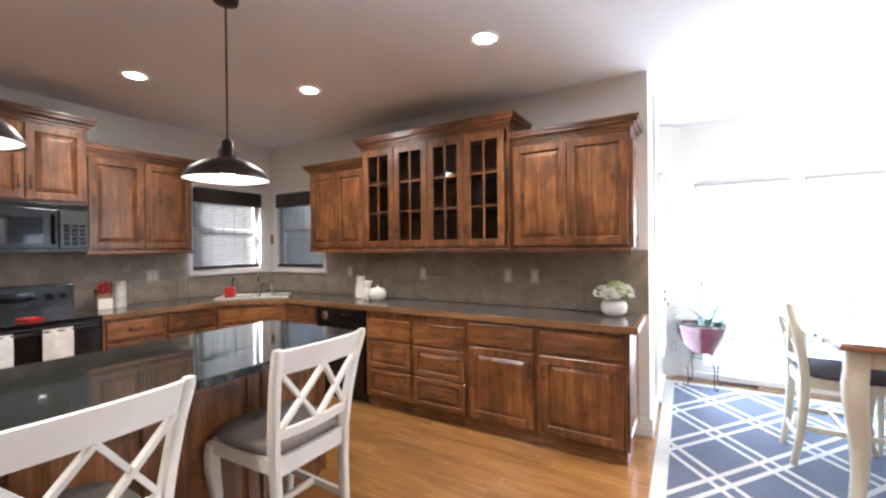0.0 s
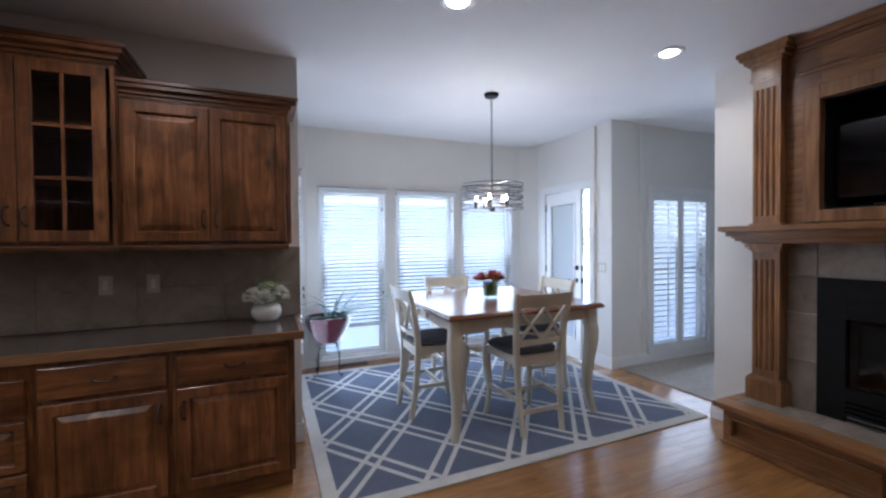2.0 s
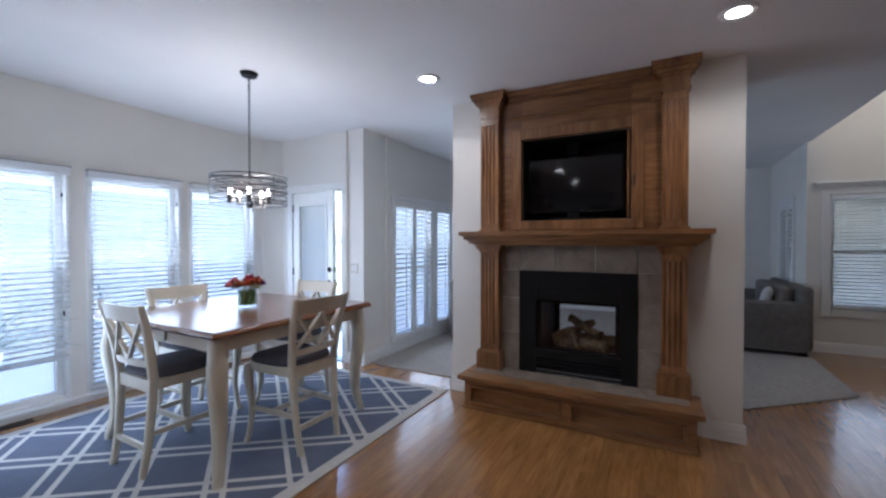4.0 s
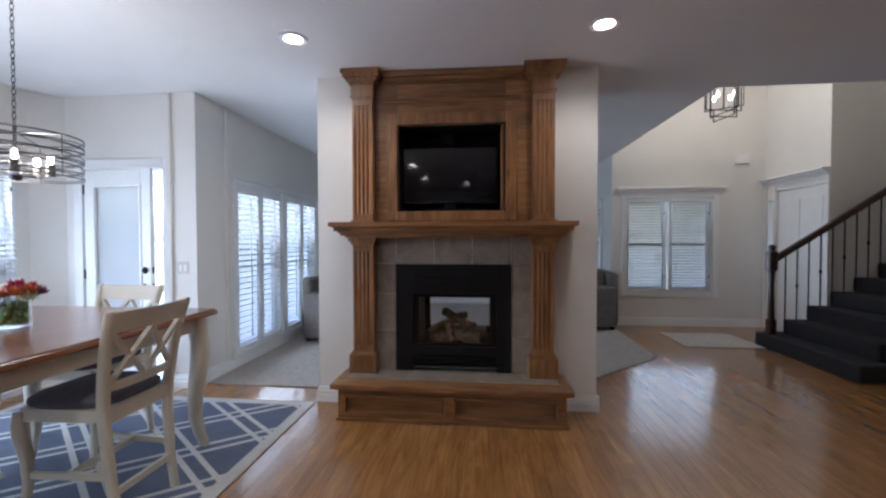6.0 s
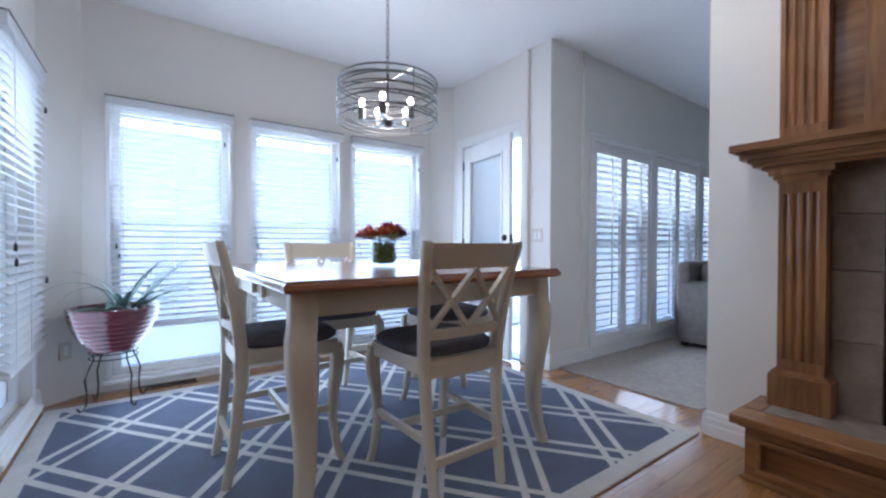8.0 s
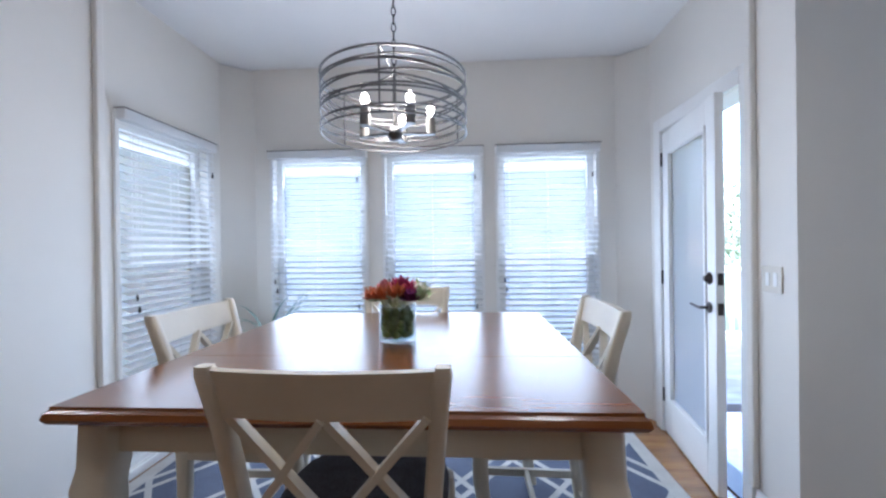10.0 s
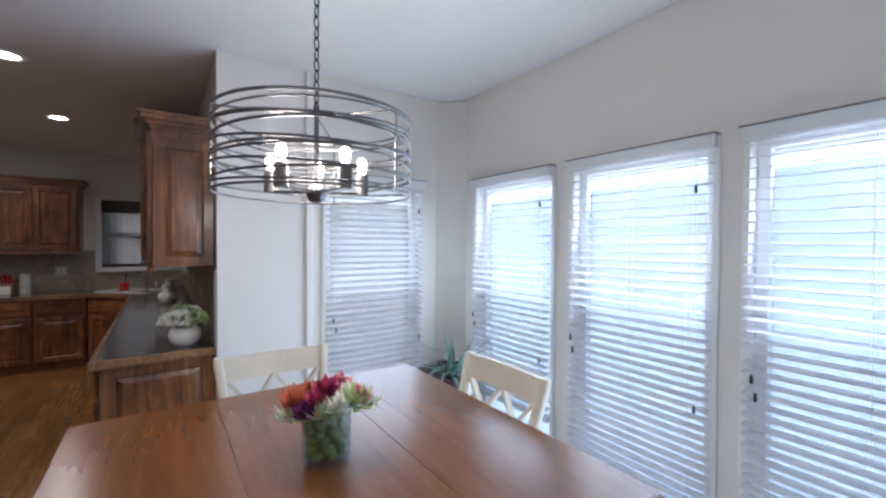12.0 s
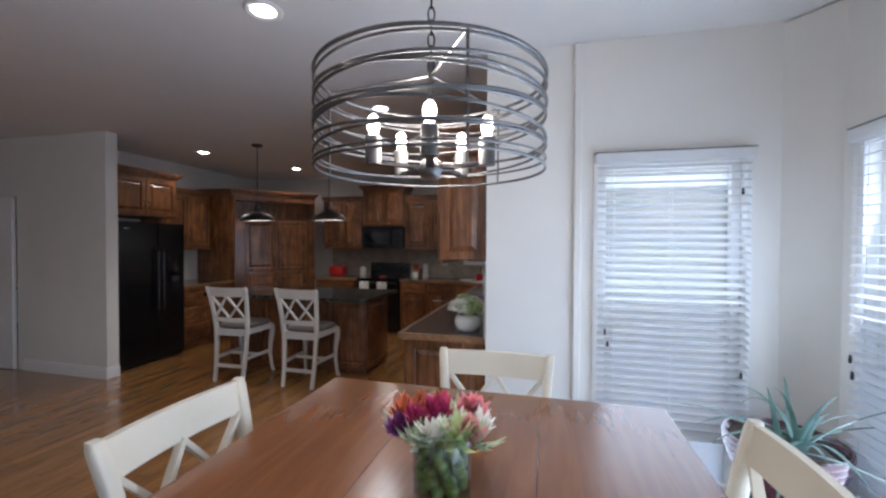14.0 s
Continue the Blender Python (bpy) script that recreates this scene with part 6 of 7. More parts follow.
random.seed(9)
aloe = thing("aloe_plant", pose(0.245, 5.45, 0.615), "grey-green aloe with long drooping leaves in a bowl", "plant")
specs = []
for i in range(8):
    specs.append((radians(random.uniform(-55, 28)), random.uniform(0.3, 1.2), random.uniform(0.42, 0.66), random.uniform(0.013, 0.019), random.uniform(0.3, 1.1), (0.1, -0.03)))
for i in range(6):
    specs.append((radians(random.uniform(60, 330)), random.uniform(0.25, 0.7), random.uniform(0.2, 0.34), random.uniform(0.011, 0.017), random.uniform(0.8, 1.6), (-0.03, -0.02)))
specs += [(radians(320), 1.2, 0.5, 0.013, 0.9, (0.08, 0)), (radians(200), 1.35, 0.42, 0.014, 2.6, (0.06, 0)), (radians(-20), 0.62, 0.6, 0.015, 0.55, (0.1, 0)), (radians(-40), 0.5, 0.56, 0.014, 0.4, (0.1, 0)), (radians(-5), 0.8, 0.56, 0.014, 1.3, (0.1, 0)), (radians(215), 1.2, 0.55, 0.012, 2.2, (0.02, 0)), (radians(12), 0.35, 0.62, 0.015, 0.5, (0.1, 0.02)), (radians(-30), 0.3, 0.58, 0.016, 0.6, (0.1, -0.02)), (radians(75), 0.7, 0.42, 0.016, 0.6, (0.05, 0.02)), (radians(-95), 0.6, 0.5, 0.016, 0.7, (0.03, 0.02)), (radians(50), 0.95, 0.46, 0.017, 0.5, (0.08, 0.0)), (radians(-75), 0.75, 0.52, 0.018, 1.2, (0.06, 0.0)), (radians(160), 1.3, 0.4, 0.015, 1.3, (0.0, 0.0))]
for az, up, ln, w, dr, off in specs:
    part("leaf", leaf(bmesh.new(), (off[0] + random.uniform(-.03, .03), off[1] + random.uniform(-.05, .05), 0.0), az, up, ln, w, dr), LEAF, aloe, smooth=50)


def petals(bm, c, rad, count, ln, w, lift, rnd):
    """A flower head: rings of pointed, cupped petals."""
    c = Vector(c)
    for i in range(count):
        a = 2 * math.pi * i / count * 2.618 + rnd.uniform(-0.2, 0.2)
        up = lift + rnd.uniform(-0.35, 0.35) + 0.9 * (i / count)
        d = Vector((math.cos(a) * math.cos(up), math.sin(a) * math.cos(up), math.sin(up)))
        s = Vector((-math.sin(a), math.cos(a), 0))
        l = ln * rnd.uniform(0.75, 1.1)
        b0 = c + d * rad * 0.2
        m_ = c + d * (l * 0.6) + Vector((0, 0, -0.12 * l))
        t = c + d * l
        n = d.cross(s) * (w * 0.16)
        v = [bm.verts.new(p) for p in (b0 - s * w * 0.2, b0 + s * w * 0.2, m_ + s * w * 0.5, t, m_ - s * w * 0.5, m_ + n)]
        for q in ((0, 1, 5), (1, 2, 5), (2, 3, 5), (3, 4, 5), (4, 0, 5)):
            bm.faces.new([v[k] for k in q])
    return bm


rnd = random.Random(3)
JX, JY, JZ = 1.503, 4.122, 0.918
jar = thing("glass_jar", pose(JX, JY, JZ), "clear glass cylinder jar filled with green pebbles on the table", "vase")
jp = [(0.06, 0.0), (0.07, 0.002), (0.0725, 0.01), (0.0725, 0.145), (0.071, 0.147), (0.0695, 0.145), (0.0695, 0.014), (0.004, 0.012)]
part("glass", lathe(bmesh.new(), jp, 40), JAR_GLASS, jar, smooth=50).visible_shadow = False
k = 0
for lay in range(5):
    for i in range(8 if lay % 2 == 0 else 7):
        a = 2 * math.pi * (i + 0.5 * lay) / (8 if lay % 2 == 0 else 7) + 0.2 * lay
        rr = 0.05 + rnd.uniform(-0.003, 0.002)
        b = bmesh.new()
        bmesh.ops.create_icosphere(b, subdivisions=2, radius=0.0165 * rnd.uniform(0.86, 1.05))
        part("pebble", b, LIME, jar, smooth=80, m=pose(rr * math.cos(a), rr * math.sin(a), 0.03 + lay * 0.0215, 0, 0, 0))
part("pebble_core", lathe(bmesh.new(), [(0.03, 0.014), (0.036, 0.05), (0.036, 0.09), (0.03, 0.12)], 12), LIME, jar)
bq = thing("flower_bouquet", pose(JX, JY, JZ + 0.13), "bouquet of artificial pink, magenta and orange flowers with pale leaves", "flowers")
for cx, cy, cz, mt, n_, ln, w, lift in ((0.01, -0.005, 0.065, PETAL_M, 26, 0.058, 0.03, 0.5), (-0.035, 0.035, 0.05, PETAL_P, 26, 0.05, 0.036, 0.6), (0.005, -0.055, 0.05, PETAL_O, 28, 0.058, 0.018, 0.3), (-0.03, -0.045, 0.045, PETAL_O, 22, 0.05, 0.018, 0.3), (0.035, -0.05, 0.035, PETAL_V, 26, 0.045, 0.024, 0.5), (-0.05, -0.02, 0.04, PETAL_O, 22, 0.05, 0.018, 0.25), (-0.06, 0.035, 0.03, PETAL_P, 22, 0.045, 0.02, 0.3),
                                       (0.045, 0.03, 0.045, PETAL_G, 26, 0.062, 0.017, 0.3), (0.05, -0.02, 0.03, LEAF_P, 24, 0.075, 0.022, 0.1), (0.03, 0.055, 0.03, LEAF_P, 24, 0.07, 0.018, 0.1), (-0.045, 0.01, 0.02, LEAF_P, 26, 0.075, 0.02, 0.05), (0.0, -0.06, 0.015, LEAF_P, 18, 0.07, 0.018, 0.0), (0.03, -0.03, 0.06, PETAL_M, 18, 0.045, 0.02, 0.5), (0.02, 0.02, 0.04, PETAL_W, 22, 0.055, 0.016, 0.3), (0.05, 0.0, 0.05, PETAL_W, 24, 0.05, 0.016, 0.3), (0.035, 0.045, 0.05, PETAL_P, 22, 0.045, 0.03, 0.6), (-0.01, 0.05, 0.035, PETAL_W, 20, 0.05, 0.016, 0.2)):
    part("flower_head", petals(bmesh.new(), (cx * 1.75, cy * 1.75, cz * 0.95 + 0.0), 0.02, n_ + 8, ln * (0.95 if mt is LEAF_P else 1.2), w * (0.9 if mt is LEAF_P else 1.25), lift + (0.25 if mt is LEAF_P else 0), rnd), mt, bq)
for i in range(9):
    a = rnd.uniform(0, 6.28)
    part("stem", tube(bmesh.new(), [(0.03 * math.cos(a), 0.03 * math.sin(a), -0.06), (0.035 * math.cos(a), 0.035 * math.sin(a), 0.04)], 0.003, 5), LEAF_P, bq)

# white vase with hydrangea on the worktop
vx, vy = -0.36, 3.83
vs = single("flower_vase", lathe(bmesh.new(), [(0.045, 0.0), (0.062, 0.004), (0.085, 0.03), (0.094, 0.065), (0.085, 0.1), (0.066, 0.115), (0.062, 0.116), (0.08, 0.098), (0.088, 0.065), (0.07, 0.02)], 36), CERAMIC, "round white ceramic vase at the end of the worktop", "vase", smooth=50, m=pose(vx, vy, ZC))
hy = thing("hydrangea_bouquet", pose(vx, vy, ZC + 0.105), "white and pale green artificial hydrangeas in a vase", "flowers")
for cx, cy, cz, mt in ((-0.075, -0.02, 0.035, PETAL_W), (0.0, 0.03, 0.06, PETAL_W), (0.072, -0.035, 0.045, PETAL_W), (0.065, 0.055, 0.04, PETAL_G), (-0.02, -0.08, 0.025, PETAL_W), (0.02, -0.02, 0.075, PETAL_G), (-0.045, 0.05, 0.03, PETAL_W)):
    b = bmesh.new()
    for i in range(64):
        u, a = rnd.uniform(-0.4, 1), rnd.uniform(0, 6.28)
        rr = 0.058
        q = Vector((rr * math.cos(a) * math.sqrt(1 - u * u * 0.9), rr * math.sin(a) * math.sqrt(1 - u * u * 0.9), rr * u))
        petals(b, Vector((cx, cy, cz + 0.015)) + q, 0.004, 4, 0.021, 0.023, 0.2, rnd)
    part("flower_head", b, mt, hy)
for i in range(3):
    part("leaf", leaf(bmesh.new(), (0, 0, 0.01), i * 2.1, 0.3, 0.12, 0.022, 0.7), LEAF_P, hy)

# canisters, bowl and cow figure by the dishwasher
single("pitcher", lathe(bmesh.new(), [(0.04, 0), (0.055, 0.01), (0.06, 0.06), (0.05, 0.13), (0.04, 0.19), (0.048, 0.23), (0.042, 0.232), (0.034, 0.19)], 28), CERAMIC, "tall white ceramic pitcher on the worktop", "pitcher", smooth=50, m=pose(-2.80, 3.78, ZC))
cwb = bmesh.new()
lathe(cwb, [(0.03, 0.0), (0.042, 0.01), (0.045, 0.06), (0.035, 0.1), (0.028, 0.12), (0.04, 0.14), (0.042, 0.17), (0.025, 0.19), (0.004, 0.195)], 20)
for s in (-1, 1):
    tube(cwb, [(s * 0.03, 0, 0.17), (s * 0.06, 0, 0.185), (s * 0.07, 0, 0.17)], [0.01, 0.012, 0.004], 8)
    tube(cwb, [(s * 0.03, -0.03, 0.0), (s * 0.03, -0.035, 0.07)], 0.013, 8)
single("animal_figurine", cwb, CERAMIC, "white ceramic animal figurine on the worktop", "figurine", smooth=50, m=pose(-2.68, 3.74, ZC))
bw = thing("sugar_bowl", pose(-2.56, 3.76, ZC), "round white lidded ceramic bowl on the worktop", "bowl")
part("bowl", lathe(bmesh.new(), [(0.05, 0), (0.075, 0.01), (0.092, 0.05), (0.088, 0.09), (0.08, 0.1)], 32), CERAMIC, bw, smooth=50)
part("lid", lathe(bmesh.new(), [(0.082, 0.1005), (0.07, 0.115), (0.02, 0.125), (0.012, 0.135), (0.016, 0.145), (0.004, 0.15)], 32), CERAMIC, bw, smooth=50)

# knife block, canister and board by the range
kb = thing("knife_block", pose(-4.36, 2.16, ZC, 0, 0, 80), "pale wooden knife block with red-handled knives", "knife block")
b = bmesh.new()
loft(b, [[(x, y, z) for y, z in ((-0.06, 0.0), (0.06, 0.0), (0.1, 0.17), (-0.02, 0.13))] for x in (-0.055, 0.055)])
part("block", b, EDGE, kb)
part("block_face", slab(-0.05, 0.05, -0.063, -0.0605, 0.004, 0.1), CERAMIC, kb)
for i in range(5):
    x = -0.042 + i * 0.021
    part("knife_handle", bar(bmesh.new(), (x, 0.0 + 0.02 * (i % 2), 0.14 + 0.007 * (i % 2)), (x, -0.05 + 0.02 * (i % 2), 0.225 + 0.01 * (i % 3)), 0.014, 0.022), RED, kb)
single("paper_towel_roll", lathe(bmesh.new(), [(0.02, 0), (0.05, 0), (0.05, 0.24), (0.02, 0.24)], 28), TOWEL, "upright white paper towel roll on the worktop", "paper towel", smooth=40, m=pose(-4.42, 2.3, ZC))
single("red_toaster", slab(-0.14, 0.14, -0.09, 0.09, 0.0, 0.19, 0.03), RED, "rounded red toaster on the worktop beside the pantry", "toaster", smooth=40, m=pose(-4.3, 0.66, ZC, 0, 0, 90))
single("white_canister", lathe(bmesh.new(), [(0.05, 0), (0.055, 0.01), (0.055, 0.15), (0.05, 0.16), (0.02, 0.165), (0.012, 0.18), (0.003, 0.185)], 28), CERAMIC, "white ceramic canister beside the range", "canister", smooth=50, m=pose(-4.38, 1.12, ZC))
cf = thing("coffee_maker", pose(-2.3, -0.95, ZC, 0, 0, 180), "black coffee maker with a steel jug beside the refrigerator", "coffee maker")
part("base", slab(-0.1, 0.1, -0.14, 0.12, 0, 0.03, 0.01), BLACK, cf)
part("tower", slab(-0.1, 0.1, 0.02, 0.12, 0.0305, 0.36, 0.012), BLACK, cf)
part("head", slab(-0.1, 0.1, -0.13, 0.0195, 0.25, 0.36, 0.015), BLACK, cf)
part("jug", lathe(bmesh.new(), [(0.05, 0.031), (0.065, 0.06), (0.062, 0.15), (0.04, 0.2), (0.045, 0.21)], 24, 0, -0.06), CHROME, cf, smooth=50)

# sink, tap and soap holder set across the corner
sk = thing("corner_sink", pose(-4.0, 3.4, ZC, 0, 0, 46), "white double-bowl sink set across the worktop corner", "sink")
b = bmesh.new()
for q in ((-0.36, 0.36, -0.22, -0.19), (-0.36, 0.36, 0.19, 0.22), (-0.36, -0.33, -0.19, 0.19), (0.33, 0.36, -0.19, 0.19), (-0.015, 0.015, -0.19, 0.19)):
    bx(b, q[0], q[1], q[2], q[3], 0.001, 0.014, 0.004)
part("rim", b, CERAMIC, sk)
part("basin", slab(-0.33, -0.015, -0.19, 0.19, 0.0012, 0.003), CHROME, sk)
part("basin", slab(0.015, 0.33, -0.19, 0.19, 0.0012, 0.003), CHROME, sk)
tp = thing("kitchen_tap", pose(-4.14, 3.54, ZC + 0.001, 0, 0, 46), "chrome arched kitchen tap behind the sink", "tap")
part("base", lathe(bmesh.new(), [(0.03, 0), (0.03, 0.01), (0.018, 0.02), (0.016, 0.1)], 20), CHROME, tp, smooth=40)
part("spout", tube(bmesh.new(), [(0, 0, 0.1), (0, -0.01, 0.17), (0, -0.06, 0.215), (0, -0.13, 0.21), (0, -0.165, 0.17), (0, -0.17, 0.14)], 0.011, 10), CHROME, tp, smooth=60)
part("lever", tube(bmesh.new(), [(0.015, 0, 0.09), (0.06, -0.01, 0.13)], 0.006, 8), CHROME, tp)
part("sprayer", lathe(bmesh.new(), [(0.018, 0), (0.014, 0.03), (0.012, 0.1), (0.006, 0.11)], 16, 0.14, 0.0), CHROME, tp, smooth=40)
sp = thing("brush_holder", pose(-4.28, 3.28, ZC, 0, 0, 46), "red sink caddy with a dark brush", "sink caddy")
part("cup", slab(-0.05, 0.05, -0.035, 0.035, 0, 0.1, 0.012), RED, sp, smooth=40)
part("brush", tube(bmesh.new(), [(0.02, 0, 0.08), (0.03, 0, 0.17), (0.04, 0, 0.2)], [0.006, 0.006, 0.014], 8), BLACK_M, sp)
single("corner_plaque", slab(-0.05, 0.05, -0.012, 0.0, -0.06, 0.06, 0.003), EDGE, "small tan plaque in the window corner", "plaque", m=pose(-4.46, 3.986, 1.56))


def outlet(m, gang=1, switch=False):
    t = thing("light_switch" if switch else "wall_outlet", m, "almond plastic switch plate on the wall" if switch else "almond plastic outlet plate on the backsplash", "switch" if switch else "outlet", "wall plates")
    w = 0.035 + 0.023 * (gang - 1)
    part("plate", slab(-w, w, -0.006, 0, -0.058, 0.058, 0.003), PLASTIC, t)
    for i in range(gang):
        x = (i - (gang - 1) / 2) * 0.046
        part("rocker", slab(x - 0.012, x + 0.012, -0.009, -0.0062, -0.03, 0.03, 0.002), WHITE, t)
    return t


for x in (-1.253, -1.01, -2.15, -3.13):
    outlet(pose(x, 3.9755, 1.178))
outlet(pose(-4.5265, 2.62, 1.178, 0, 0, 90), 2)
outlet(pose(3.119, 4.415, 1.12, 0, 0, -90), 2, True)
outlet(pose(-0.02, 5.698, 0.33, 0, 0, 40))
vn = thing("floor_vent", pose(0.56, 5.67, 0.001), "dark slotted metal floor vent below the windows", "floor vent")
part("frame", slab(-0.16, 0.16, -0.045, 0.045, 0, 0.004, 0.001), BRONZE, vn)
for i in range(14):
    part("slat", slab(-0.145 + i * 0.0215, -0.133 + i * 0.0215, -0.035, 0.035, 0.0042, 0.007), BLACK_M, vn)
single("door_chime", slab(-0.1, 0.1, -0.05, 0, -0.07, 0.07, 0.008), WHITE, "white door chime box on the foyer wall", "door chime", m=pose(6.399, -2.36, 2.62, 0, 0, -90))


# ---------- family room seating ----------
def sofa(m, w, label):
    t = thing("sofa", m, label, "sofa")
    for s in (-1, 1):
        b = bmesh.new()
        x = s * (w / 2 - 0.12)
        loft(b, [[(x + 0.12 * cx, y, z) for cx, z in ((-1, 0.06), (1, 0.06), (1, 0.45), (1.1, 0.55), (0.8, 0.64), (0, 0.67), (-0.8, 0.64), (-1.1, 0.55), (-1, 0.45))] for y in (-0.42, -0.40, 0.38, 0.4)])
        part("arm", b, SOFA, t, smooth=50)
    part("base", slab(-w / 2 + 0.245, w / 2 - 0.245, -0.38, 0.4, 0.06, 0.3, 0.02), SOFA, t)
    n = 2 if w > 1.4 else 1
    sw = (w - 0.5) / n
    for i in range(n):
        x0 = -w / 2 + 0.25 + i * sw
        part("seat_cushion", slab(x0 + 0.003, x0 + sw - 0.003, -0.42, 0.2, 0.301, 0.46, 0.045), SOFA, t, smooth=50)
        part("back_cushion", slab(x0 + 0.003, x0 + sw - 0.003, 0.12, 0.32, 0.462, 0.84, 0.06), SOFA, t, smooth=50)
    part("back", slab(-w / 2 + 0.06, w / 2 - 0.06, 0.33, 0.47, 0.06, 0.86, 0.05), SOFA, t, smooth=50)
    for sx_ in (-1, 1):
        for sy_ in (-0.35, 0.38):
            part("foot", slab(sx_ * (w / 2 - 0.1) - 0.03, sx_ * (w / 2 - 0.1) + 0.03, sy_ - 0.03, sy_ + 0.03, 0.0, 0.059), BLACK_M, t)
    return t


sofa(pose(6.8, 0.07, 0.012, 0, 0, 180), 1.85, "taupe upholstered sofa with rolled arms on the carpet")
single("throw_pillow", slab(-0.2, 0.2, -0.06, 0.06, 0, 0.36, 0.055), PILLOW, "pale grey throw pillow on the sofa", "pillow", smooth=50, m=pose(6.34, 0.06, 0.475, -16, 0, 165))
sofa(pose(5.35, 3.62, 0.012, 0, 0, 0), 1.1, "taupe upholstered armchair below the shuttered windows")


# ---------- outside ----------
def house(m, w, d, h, label, wins, gable=True):
    t = thing("house", m, label, "house", "neighbouring houses")
    part("wall", slab(-w / 2, w / 2, 0, d, 0, h), SIDING, t)
    b = bmesh.new()
    o = 0.5
    e = h - 0.02
    ridge = h + d * 0.33
    loft(b, [[(-w / 2 - o, -o, e), (w / 2 + o, -o, e), (w / 2 + o, d + o, e), (-w / 2 - o, d + o, e)], [(-w / 2 - o, -o, e + 0.2), (w / 2 + o, -o, e + 0.2), (w / 2 + o, d + o, e + 0.2), (-w / 2 - o, d + o, e + 0.2)],
             [(-w / 2 + d * 0.4, d / 2 - 0.05, ridge), (w / 2 - d * 0.4, d / 2 - 0.05, ridge), (w / 2 - d * 0.4, d / 2 + 0.05, ridge), (-w / 2 + d * 0.4, d / 2 + 0.05, ridge)]])
    part("roof", b, ROOF, t)
    for x, z, ww, hh in wins:
        wn_ = part("window", slab(x - ww / 2, x + ww / 2, -0.04, -0.002, z, z + hh), WHITE, t)
        part("pane", slab(x - ww / 2 + 0.08, x - 0.03, -0.055, -0.041, z + 0.08, z + hh - 0.08), DARKWIN, wn_)
        part("pane", slab(x + 0.03, x + ww / 2 - 0.08, -0.055, -0.041, z + 0.08, z + hh - 0.08), DARKWIN, wn_)
    return t


WSET = [(-3.2, 3.4, 1.0, 1.3), (0.2, 3.4, 1.0, 1.3), (3.2, 3.4, 1.0, 1.3), (-3.0, 0.3, 1.4, 2.0), (0.6, 0.3, 1.8, 2.1), (3.4, 0.4, 1.4, 1.6)]
house(pose(4.5, 30, -2.8, 0, 0, 1), 10.5, 9, 5.2, "two-storey house with pale siding and grey hip roof", WSET)
house(pose(27, 60, -2.8, 0, 0, -6), 15, 8, 5.0, "pale two-storey house with a low grey roof far off", WSET)
house(pose(-15, 33, -2.8, 0, 0, 12), 13, 9, 5.4, "pale two-storey house standing far across the lawn", WSET)
house(pose(30, 4, -2.8, 0, 0, -80), 12, 9, 5.5, "pale neighbouring house beyond the family room", WSET)


def tree(m, h, label, conifer=False, seed=1):
    r_ = random.Random(seed)
    t = thing("tree", m, label, "tree", "garden trees")
    tr = bmesh.new()
    tube(tr, [(0, 0, 0), (0.03, 0.02, h * 0.3), (-0.02, 0.04, h * 0.65), (0, 0, h * (0.97 if conifer else 0.8))], [h * 0.028, h * 0.02, h * 0.012, 0.02], 8)
    if not conifer:
        for i in range(7):
            a = i * 2.4
            z0 = h * (0.28 + 0.07 * i)
            tube(tr, [(0, 0, z0), (h * 0.12 * math.cos(a), h * 0.12 * math.sin(a), z0 + h * 0.1), (h * 0.22 * math.cos(a), h * 0.22 * math.sin(a), z0 + h * 0.16)], [h * 0.01, h * 0.007, 0.015], 6)
    part("trunk", tr, BARK, t)
    cr = bmesh.new()
    for i in range(8000):
        if conifer:
            u = r_.random() ** 0.8
            z = h * (0.08 + 0.92 * u)
            rad = (1 - u) * h * 0.2 * r_.uniform(0.35, 1.05) + 0.05
            a = r_.uniform(0, 6.283)
            c = Vector((rad * math.cos(a), rad * math.sin(a), z - rad * 0.3))
        else:
            while True:
                c = Vector((r_.uniform(-1, 1), r_.uniform(-1, 1), r_.uniform(-1, 1)))
                if 0.25 < c.length < 1 + 0.16 * math.sin(5 * c.x + seed) * math.cos(4 * c.y):
                    break
            c = Vector((c.x * h * 0.3, c.y * h * 0.3, h * 0.62 + c.z * h * 0.36))
        s = h * r_.uniform(0.006, 0.014)
        n = Vector((r_.uniform(-1, 1), r_.uniform(-1, 1), r_.uniform(-1, 1))).normalized()
        a_ = n.orthogonal().normalized() * s
        b_ = n.cross(a_)
        v = [bm_v for bm_v in (cr.verts.new(c + a_), cr.verts.new(c + b_ * 0.6), cr.verts.new(c - a_), cr.verts.new(c - b_ * 0.6))]
        cr.faces.new(v)
    part("crown", cr, FOLIAGE, t)
    return t


tree(pose(-1.9, 21, -2.8), 10.5, "tall dark conifer standing on the lawn", True, 2)
tree(pose(0.9, 27.5, -2.8), 3.9, "small clipped conifer beside the pale house", True, 5)
tree(pose(-18, 13, -2.8), 8, "leafy garden tree outside the nook's side window", False, 3)
tree(pose(-11, 4.5, -2.8), 9, "broad leafy tree near the kitchen windows", False, 7)
tree(pose(-16, 27, -2.8), 9, "leafy tree at the edge of the lawn", False, 11)
tree(pose(14, 19, -2.8), 8, "leafy tree beyond the patio door", False, 13)
tree(pose(22, 14, -2.8), 9, "leafy tree seen from the family room", False, 17)
tree(pose(-14, -1, -2.8), 9, "leafy tree beside the kitchen", False, 19)
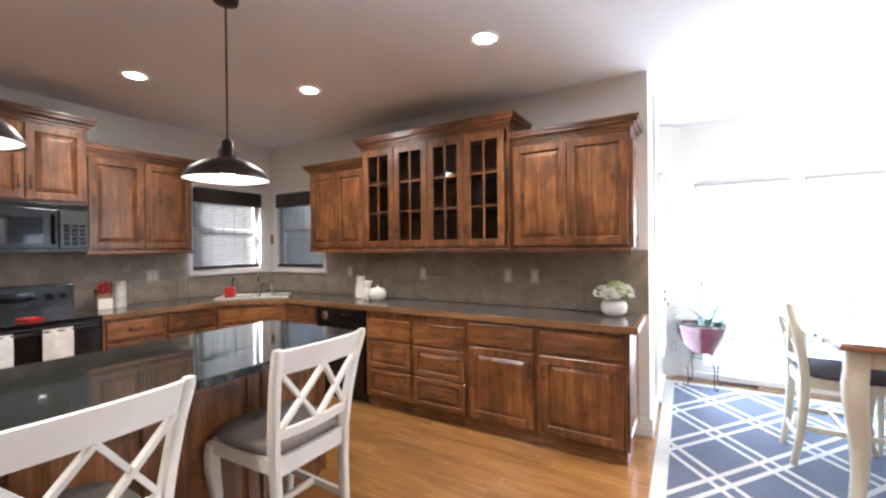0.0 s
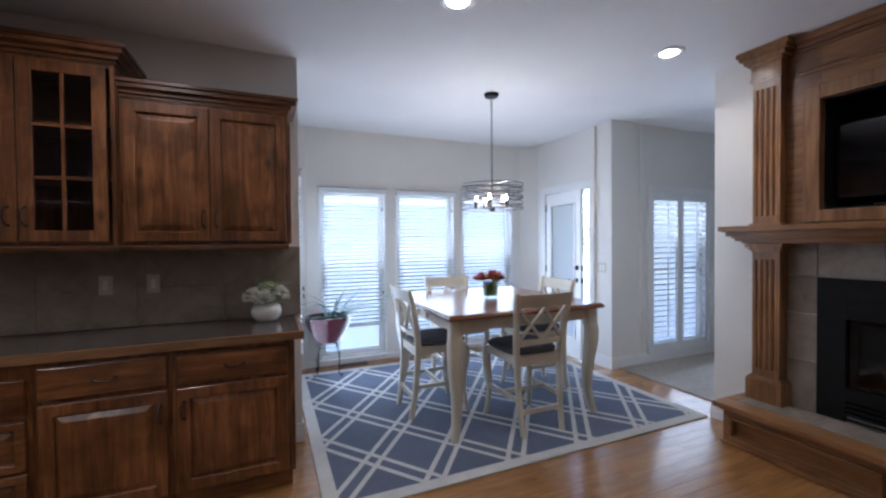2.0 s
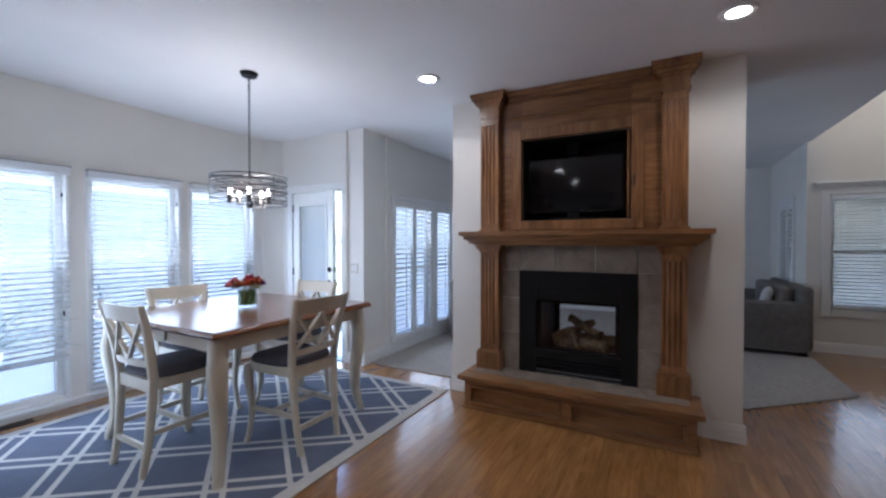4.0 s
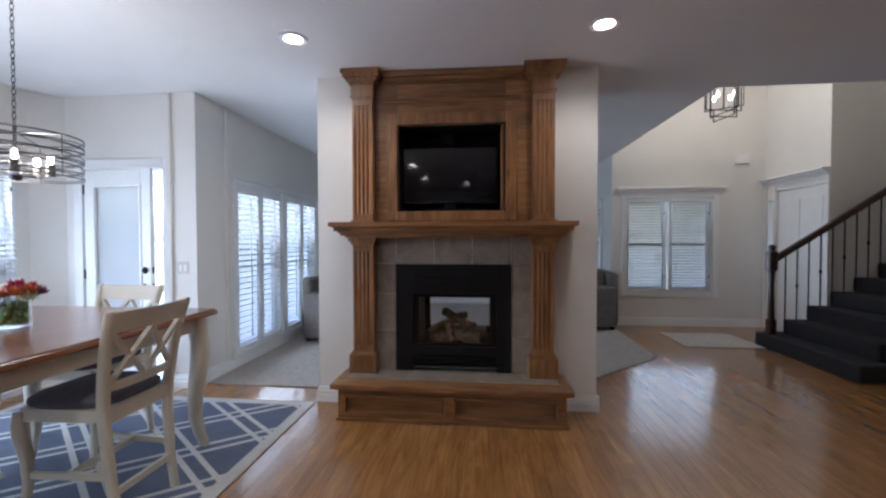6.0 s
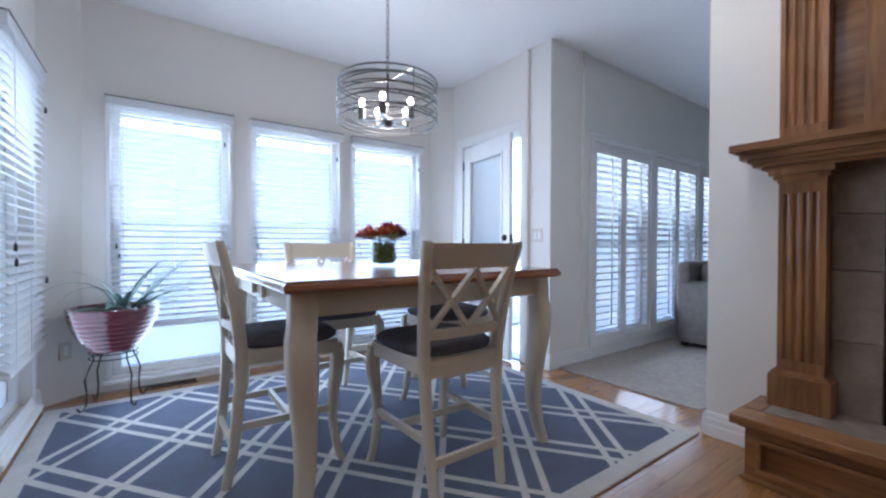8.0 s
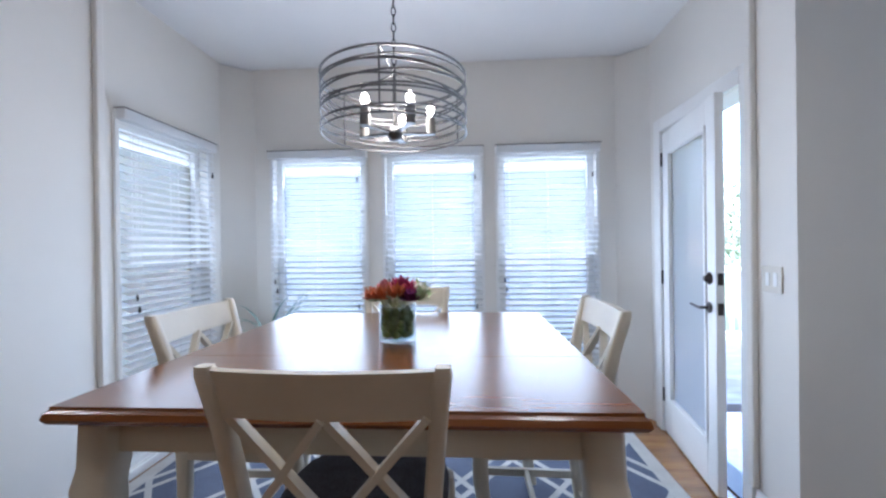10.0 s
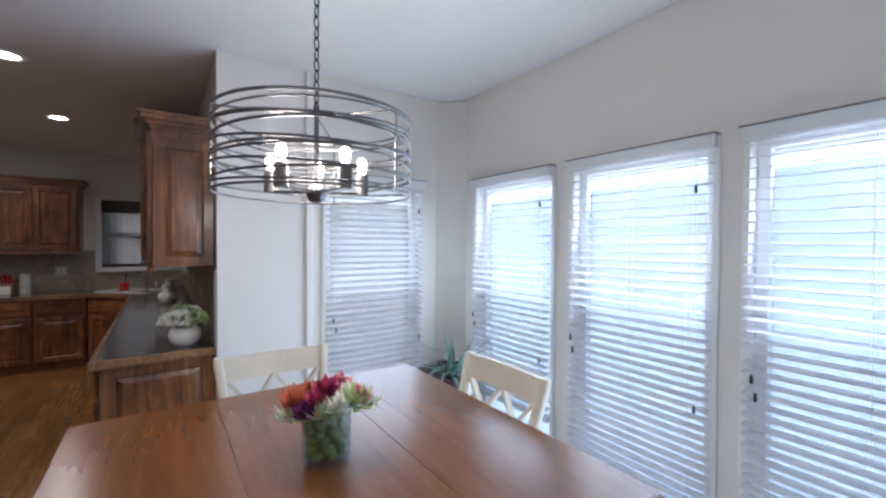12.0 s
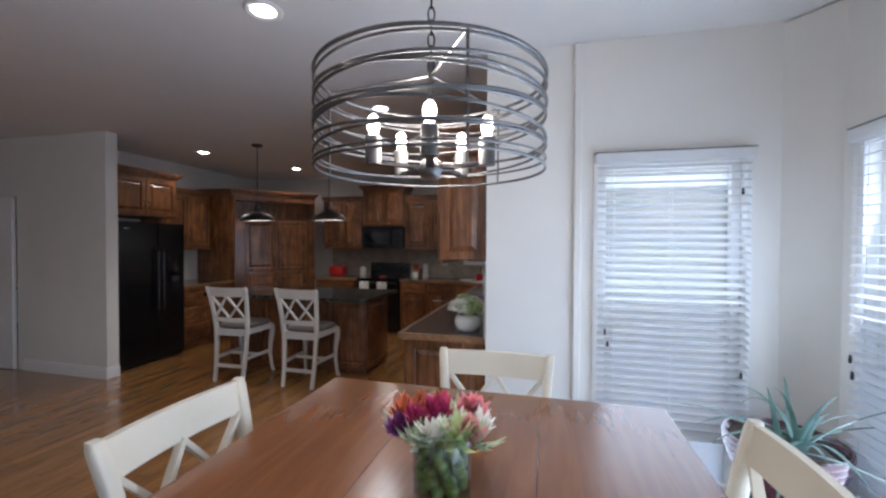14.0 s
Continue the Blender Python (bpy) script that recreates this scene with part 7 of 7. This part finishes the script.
for px_, py_ in ((3.4, 8.05), (6.5, 8.05), (4.95, 8.05)):
    single("deck_post", slab(px_ - 0.06, px_ + 0.06, py_ - 0.06, py_ + 0.06, -2.8, -0.302), DECK, "square wooden post under the deck", "post", "deck posts")
single("patio_deck", slab(3.3, 6.6, 4.46, 8.2, -0.3, -0.02, 0.01), DECK, "pale weathered wooden deck outside the patio door", "deck")
rl = thing("deck_railing", pose(0, 0, -0.02), "white deck railing with slim balusters", "railing")
part("top_rail", slab(3.3, 6.6, 8.1, 8.19, 0.92, 0.98, 0.008), WHITE, rl)
part("bottom_rail", slab(3.3, 6.6, 8.12, 8.17, 0.08, 0.13, 0.005), WHITE, rl)
bmh = mesh_of("baluster", slab(-0.018, 0.018, -0.018, 0.018, 0.13, 0.92), WHITE)
for i in range(26):
    o = new("baluster", bmh)
    o.parent, o.matrix_basis = rl, pose(3.36 + i * 0.126, 8.145, 0)
for x in (3.35, 4.95, 6.55):
    part("post", slab(x - 0.045, x + 0.045, 8.1, 8.19, 0.001, 1.05, 0.006), WHITE, rl)

# steps from the deck down to the lawn, with a railing on each side
ds = thing("deck_stairs", pose(0, 0, 0), "weathered wooden steps from the deck down to the lawn", "stairs")
for k in range(14):
    part("step", slab(3.27 - 0.26 * (k + 1), 3.29 - 0.26 * k, 6.55, 8.0, -0.24 - 0.19 * k, -0.2 - 0.19 * k, 0.006), DECK, ds)
for y_ in (6.5, 8.02):
    part("stringer", bar(bmesh.new(), (3.28, y_, -0.25), (-0.35, y_, -2.79), 0.04, 0.26), DECK, ds)
    sr = thing("stair_railing", pose(0, y_, 0), "white railing sloping down beside the deck steps", "railing", "stair railings")
    for nm_, dz in (("top_rail", 0.9), ("bottom_rail", 0.12)):
        part(nm_, bar(bmesh.new(), (3.25, 0, -0.05 + dz), (-0.35, 0, -2.68 + dz), 0.05, 0.06), WHITE, sr)
    for k in range(24):
        x_ = 3.18 - 0.148 * k
        z_ = -0.05 - (3.25 - x_) * 0.7306
        part("baluster", slab(x_ - 0.016, x_ + 0.016, -0.016, 0.016, z_ + 0.13, z_ + 0.88), WHITE, sr)
    part("post", slab(-0.46, -0.37, -0.045, 0.045, -2.799, -1.7, 0.006), WHITE, sr)


# porch outside the foyer window: a pale wall with an arch
pw = thing("porch_arch", pose(8.0, 0, 0), "pale stucco porch wall with an arched opening", "porch")
b = bmesh.new()
arc = [(-1.2 - 0.62 * math.cos(math.pi * i / 16), 1.45 + 0.62 * math.sin(math.pi * i / 16)) for i in range(17)]
for (y0, z0), (y1, z1) in zip(arc, arc[1:]):
    loft(b, [[(x, y0, z0), (x, y1, z1), (x, y1, 2.7), (x, y0, 2.7)] for x in (0.0, 0.25)])
part("arch", b, WALL, pw)
part("pier", slab(0.0, 0.25, -0.58, -0.605 + 0.02, -0.3, 2.7), WALL, pw)
part("pier", slab(0.0, 0.25, -4.0, -1.82, -0.3, 2.7), WALL, pw)
single("porch_floor", slab(6.53, 9.0, -4.2, -0.61, -0.3, -0.05, 0.01), CARPET, "pale concrete porch floor outside the foyer", "porch floor")


# ---------- oak strip floor ----------
fo = bpy.data.objects["floor"]
rng = random.Random(21)
PW = 0.083
lengths = (0.62, 0.84, 1.06, 1.28, 1.5)


def plank_bm(bm, x0, x1, y0, y1):
    g, c = 0.0002, 0.0009
    lo = [(x0 + g, y0 + g), (x1 - g, y0 + g), (x1 - g, y1 - g), (x0 + g, y1 - g)]
    hi = [(x0 + c, y0 + c), (x1 - c, y0 + c), (x1 - c, y1 - c), (x0 + c, y1 - c)]
    rows = [[bm.verts.new((x, y, z)) for x, y in q] for q, z in ((lo, -0.0118), (lo, -0.0006), (hi, 0.0))]
    for a, b in zip(rows, rows[1:]):
        for i in range(4):
            bm.faces.new((a[i], a[(i + 1) % 4], b[(i + 1) % 4], b[i]))
    bm.faces.new(rows[2])


plank_meshes = {}
for ln in lengths:
    b = bmesh.new()
    plank_bm(b, 0, ln, 0, PW)
    plank_meshes[ln] = mesh_of("plank", b, OAK)
near, rest = [], bmesh.new()
y = -5.2
while y < 5.75:
    x = -4.54 - rng.uniform(0, 1.2)
    while x < 6.4:
        ln = rng.choice(lengths)
        cx = x + ln / 2
        if -1.9 < cx < 2.8 and 0.9 < y < 3.1:
            near.append((x, y, ln))
        else:
            plank_bm(rest, x, x + ln, y, y + PW)
        x += ln
    y += PW
for x, y, ln in near:
    o = new("plank", plank_meshes[ln])
    o.parent, o.matrix_basis = fo, pose(x, y, 0)
ro = part("strip_boards", rest, OAK, fo)
ro["kind"] = "stuff"
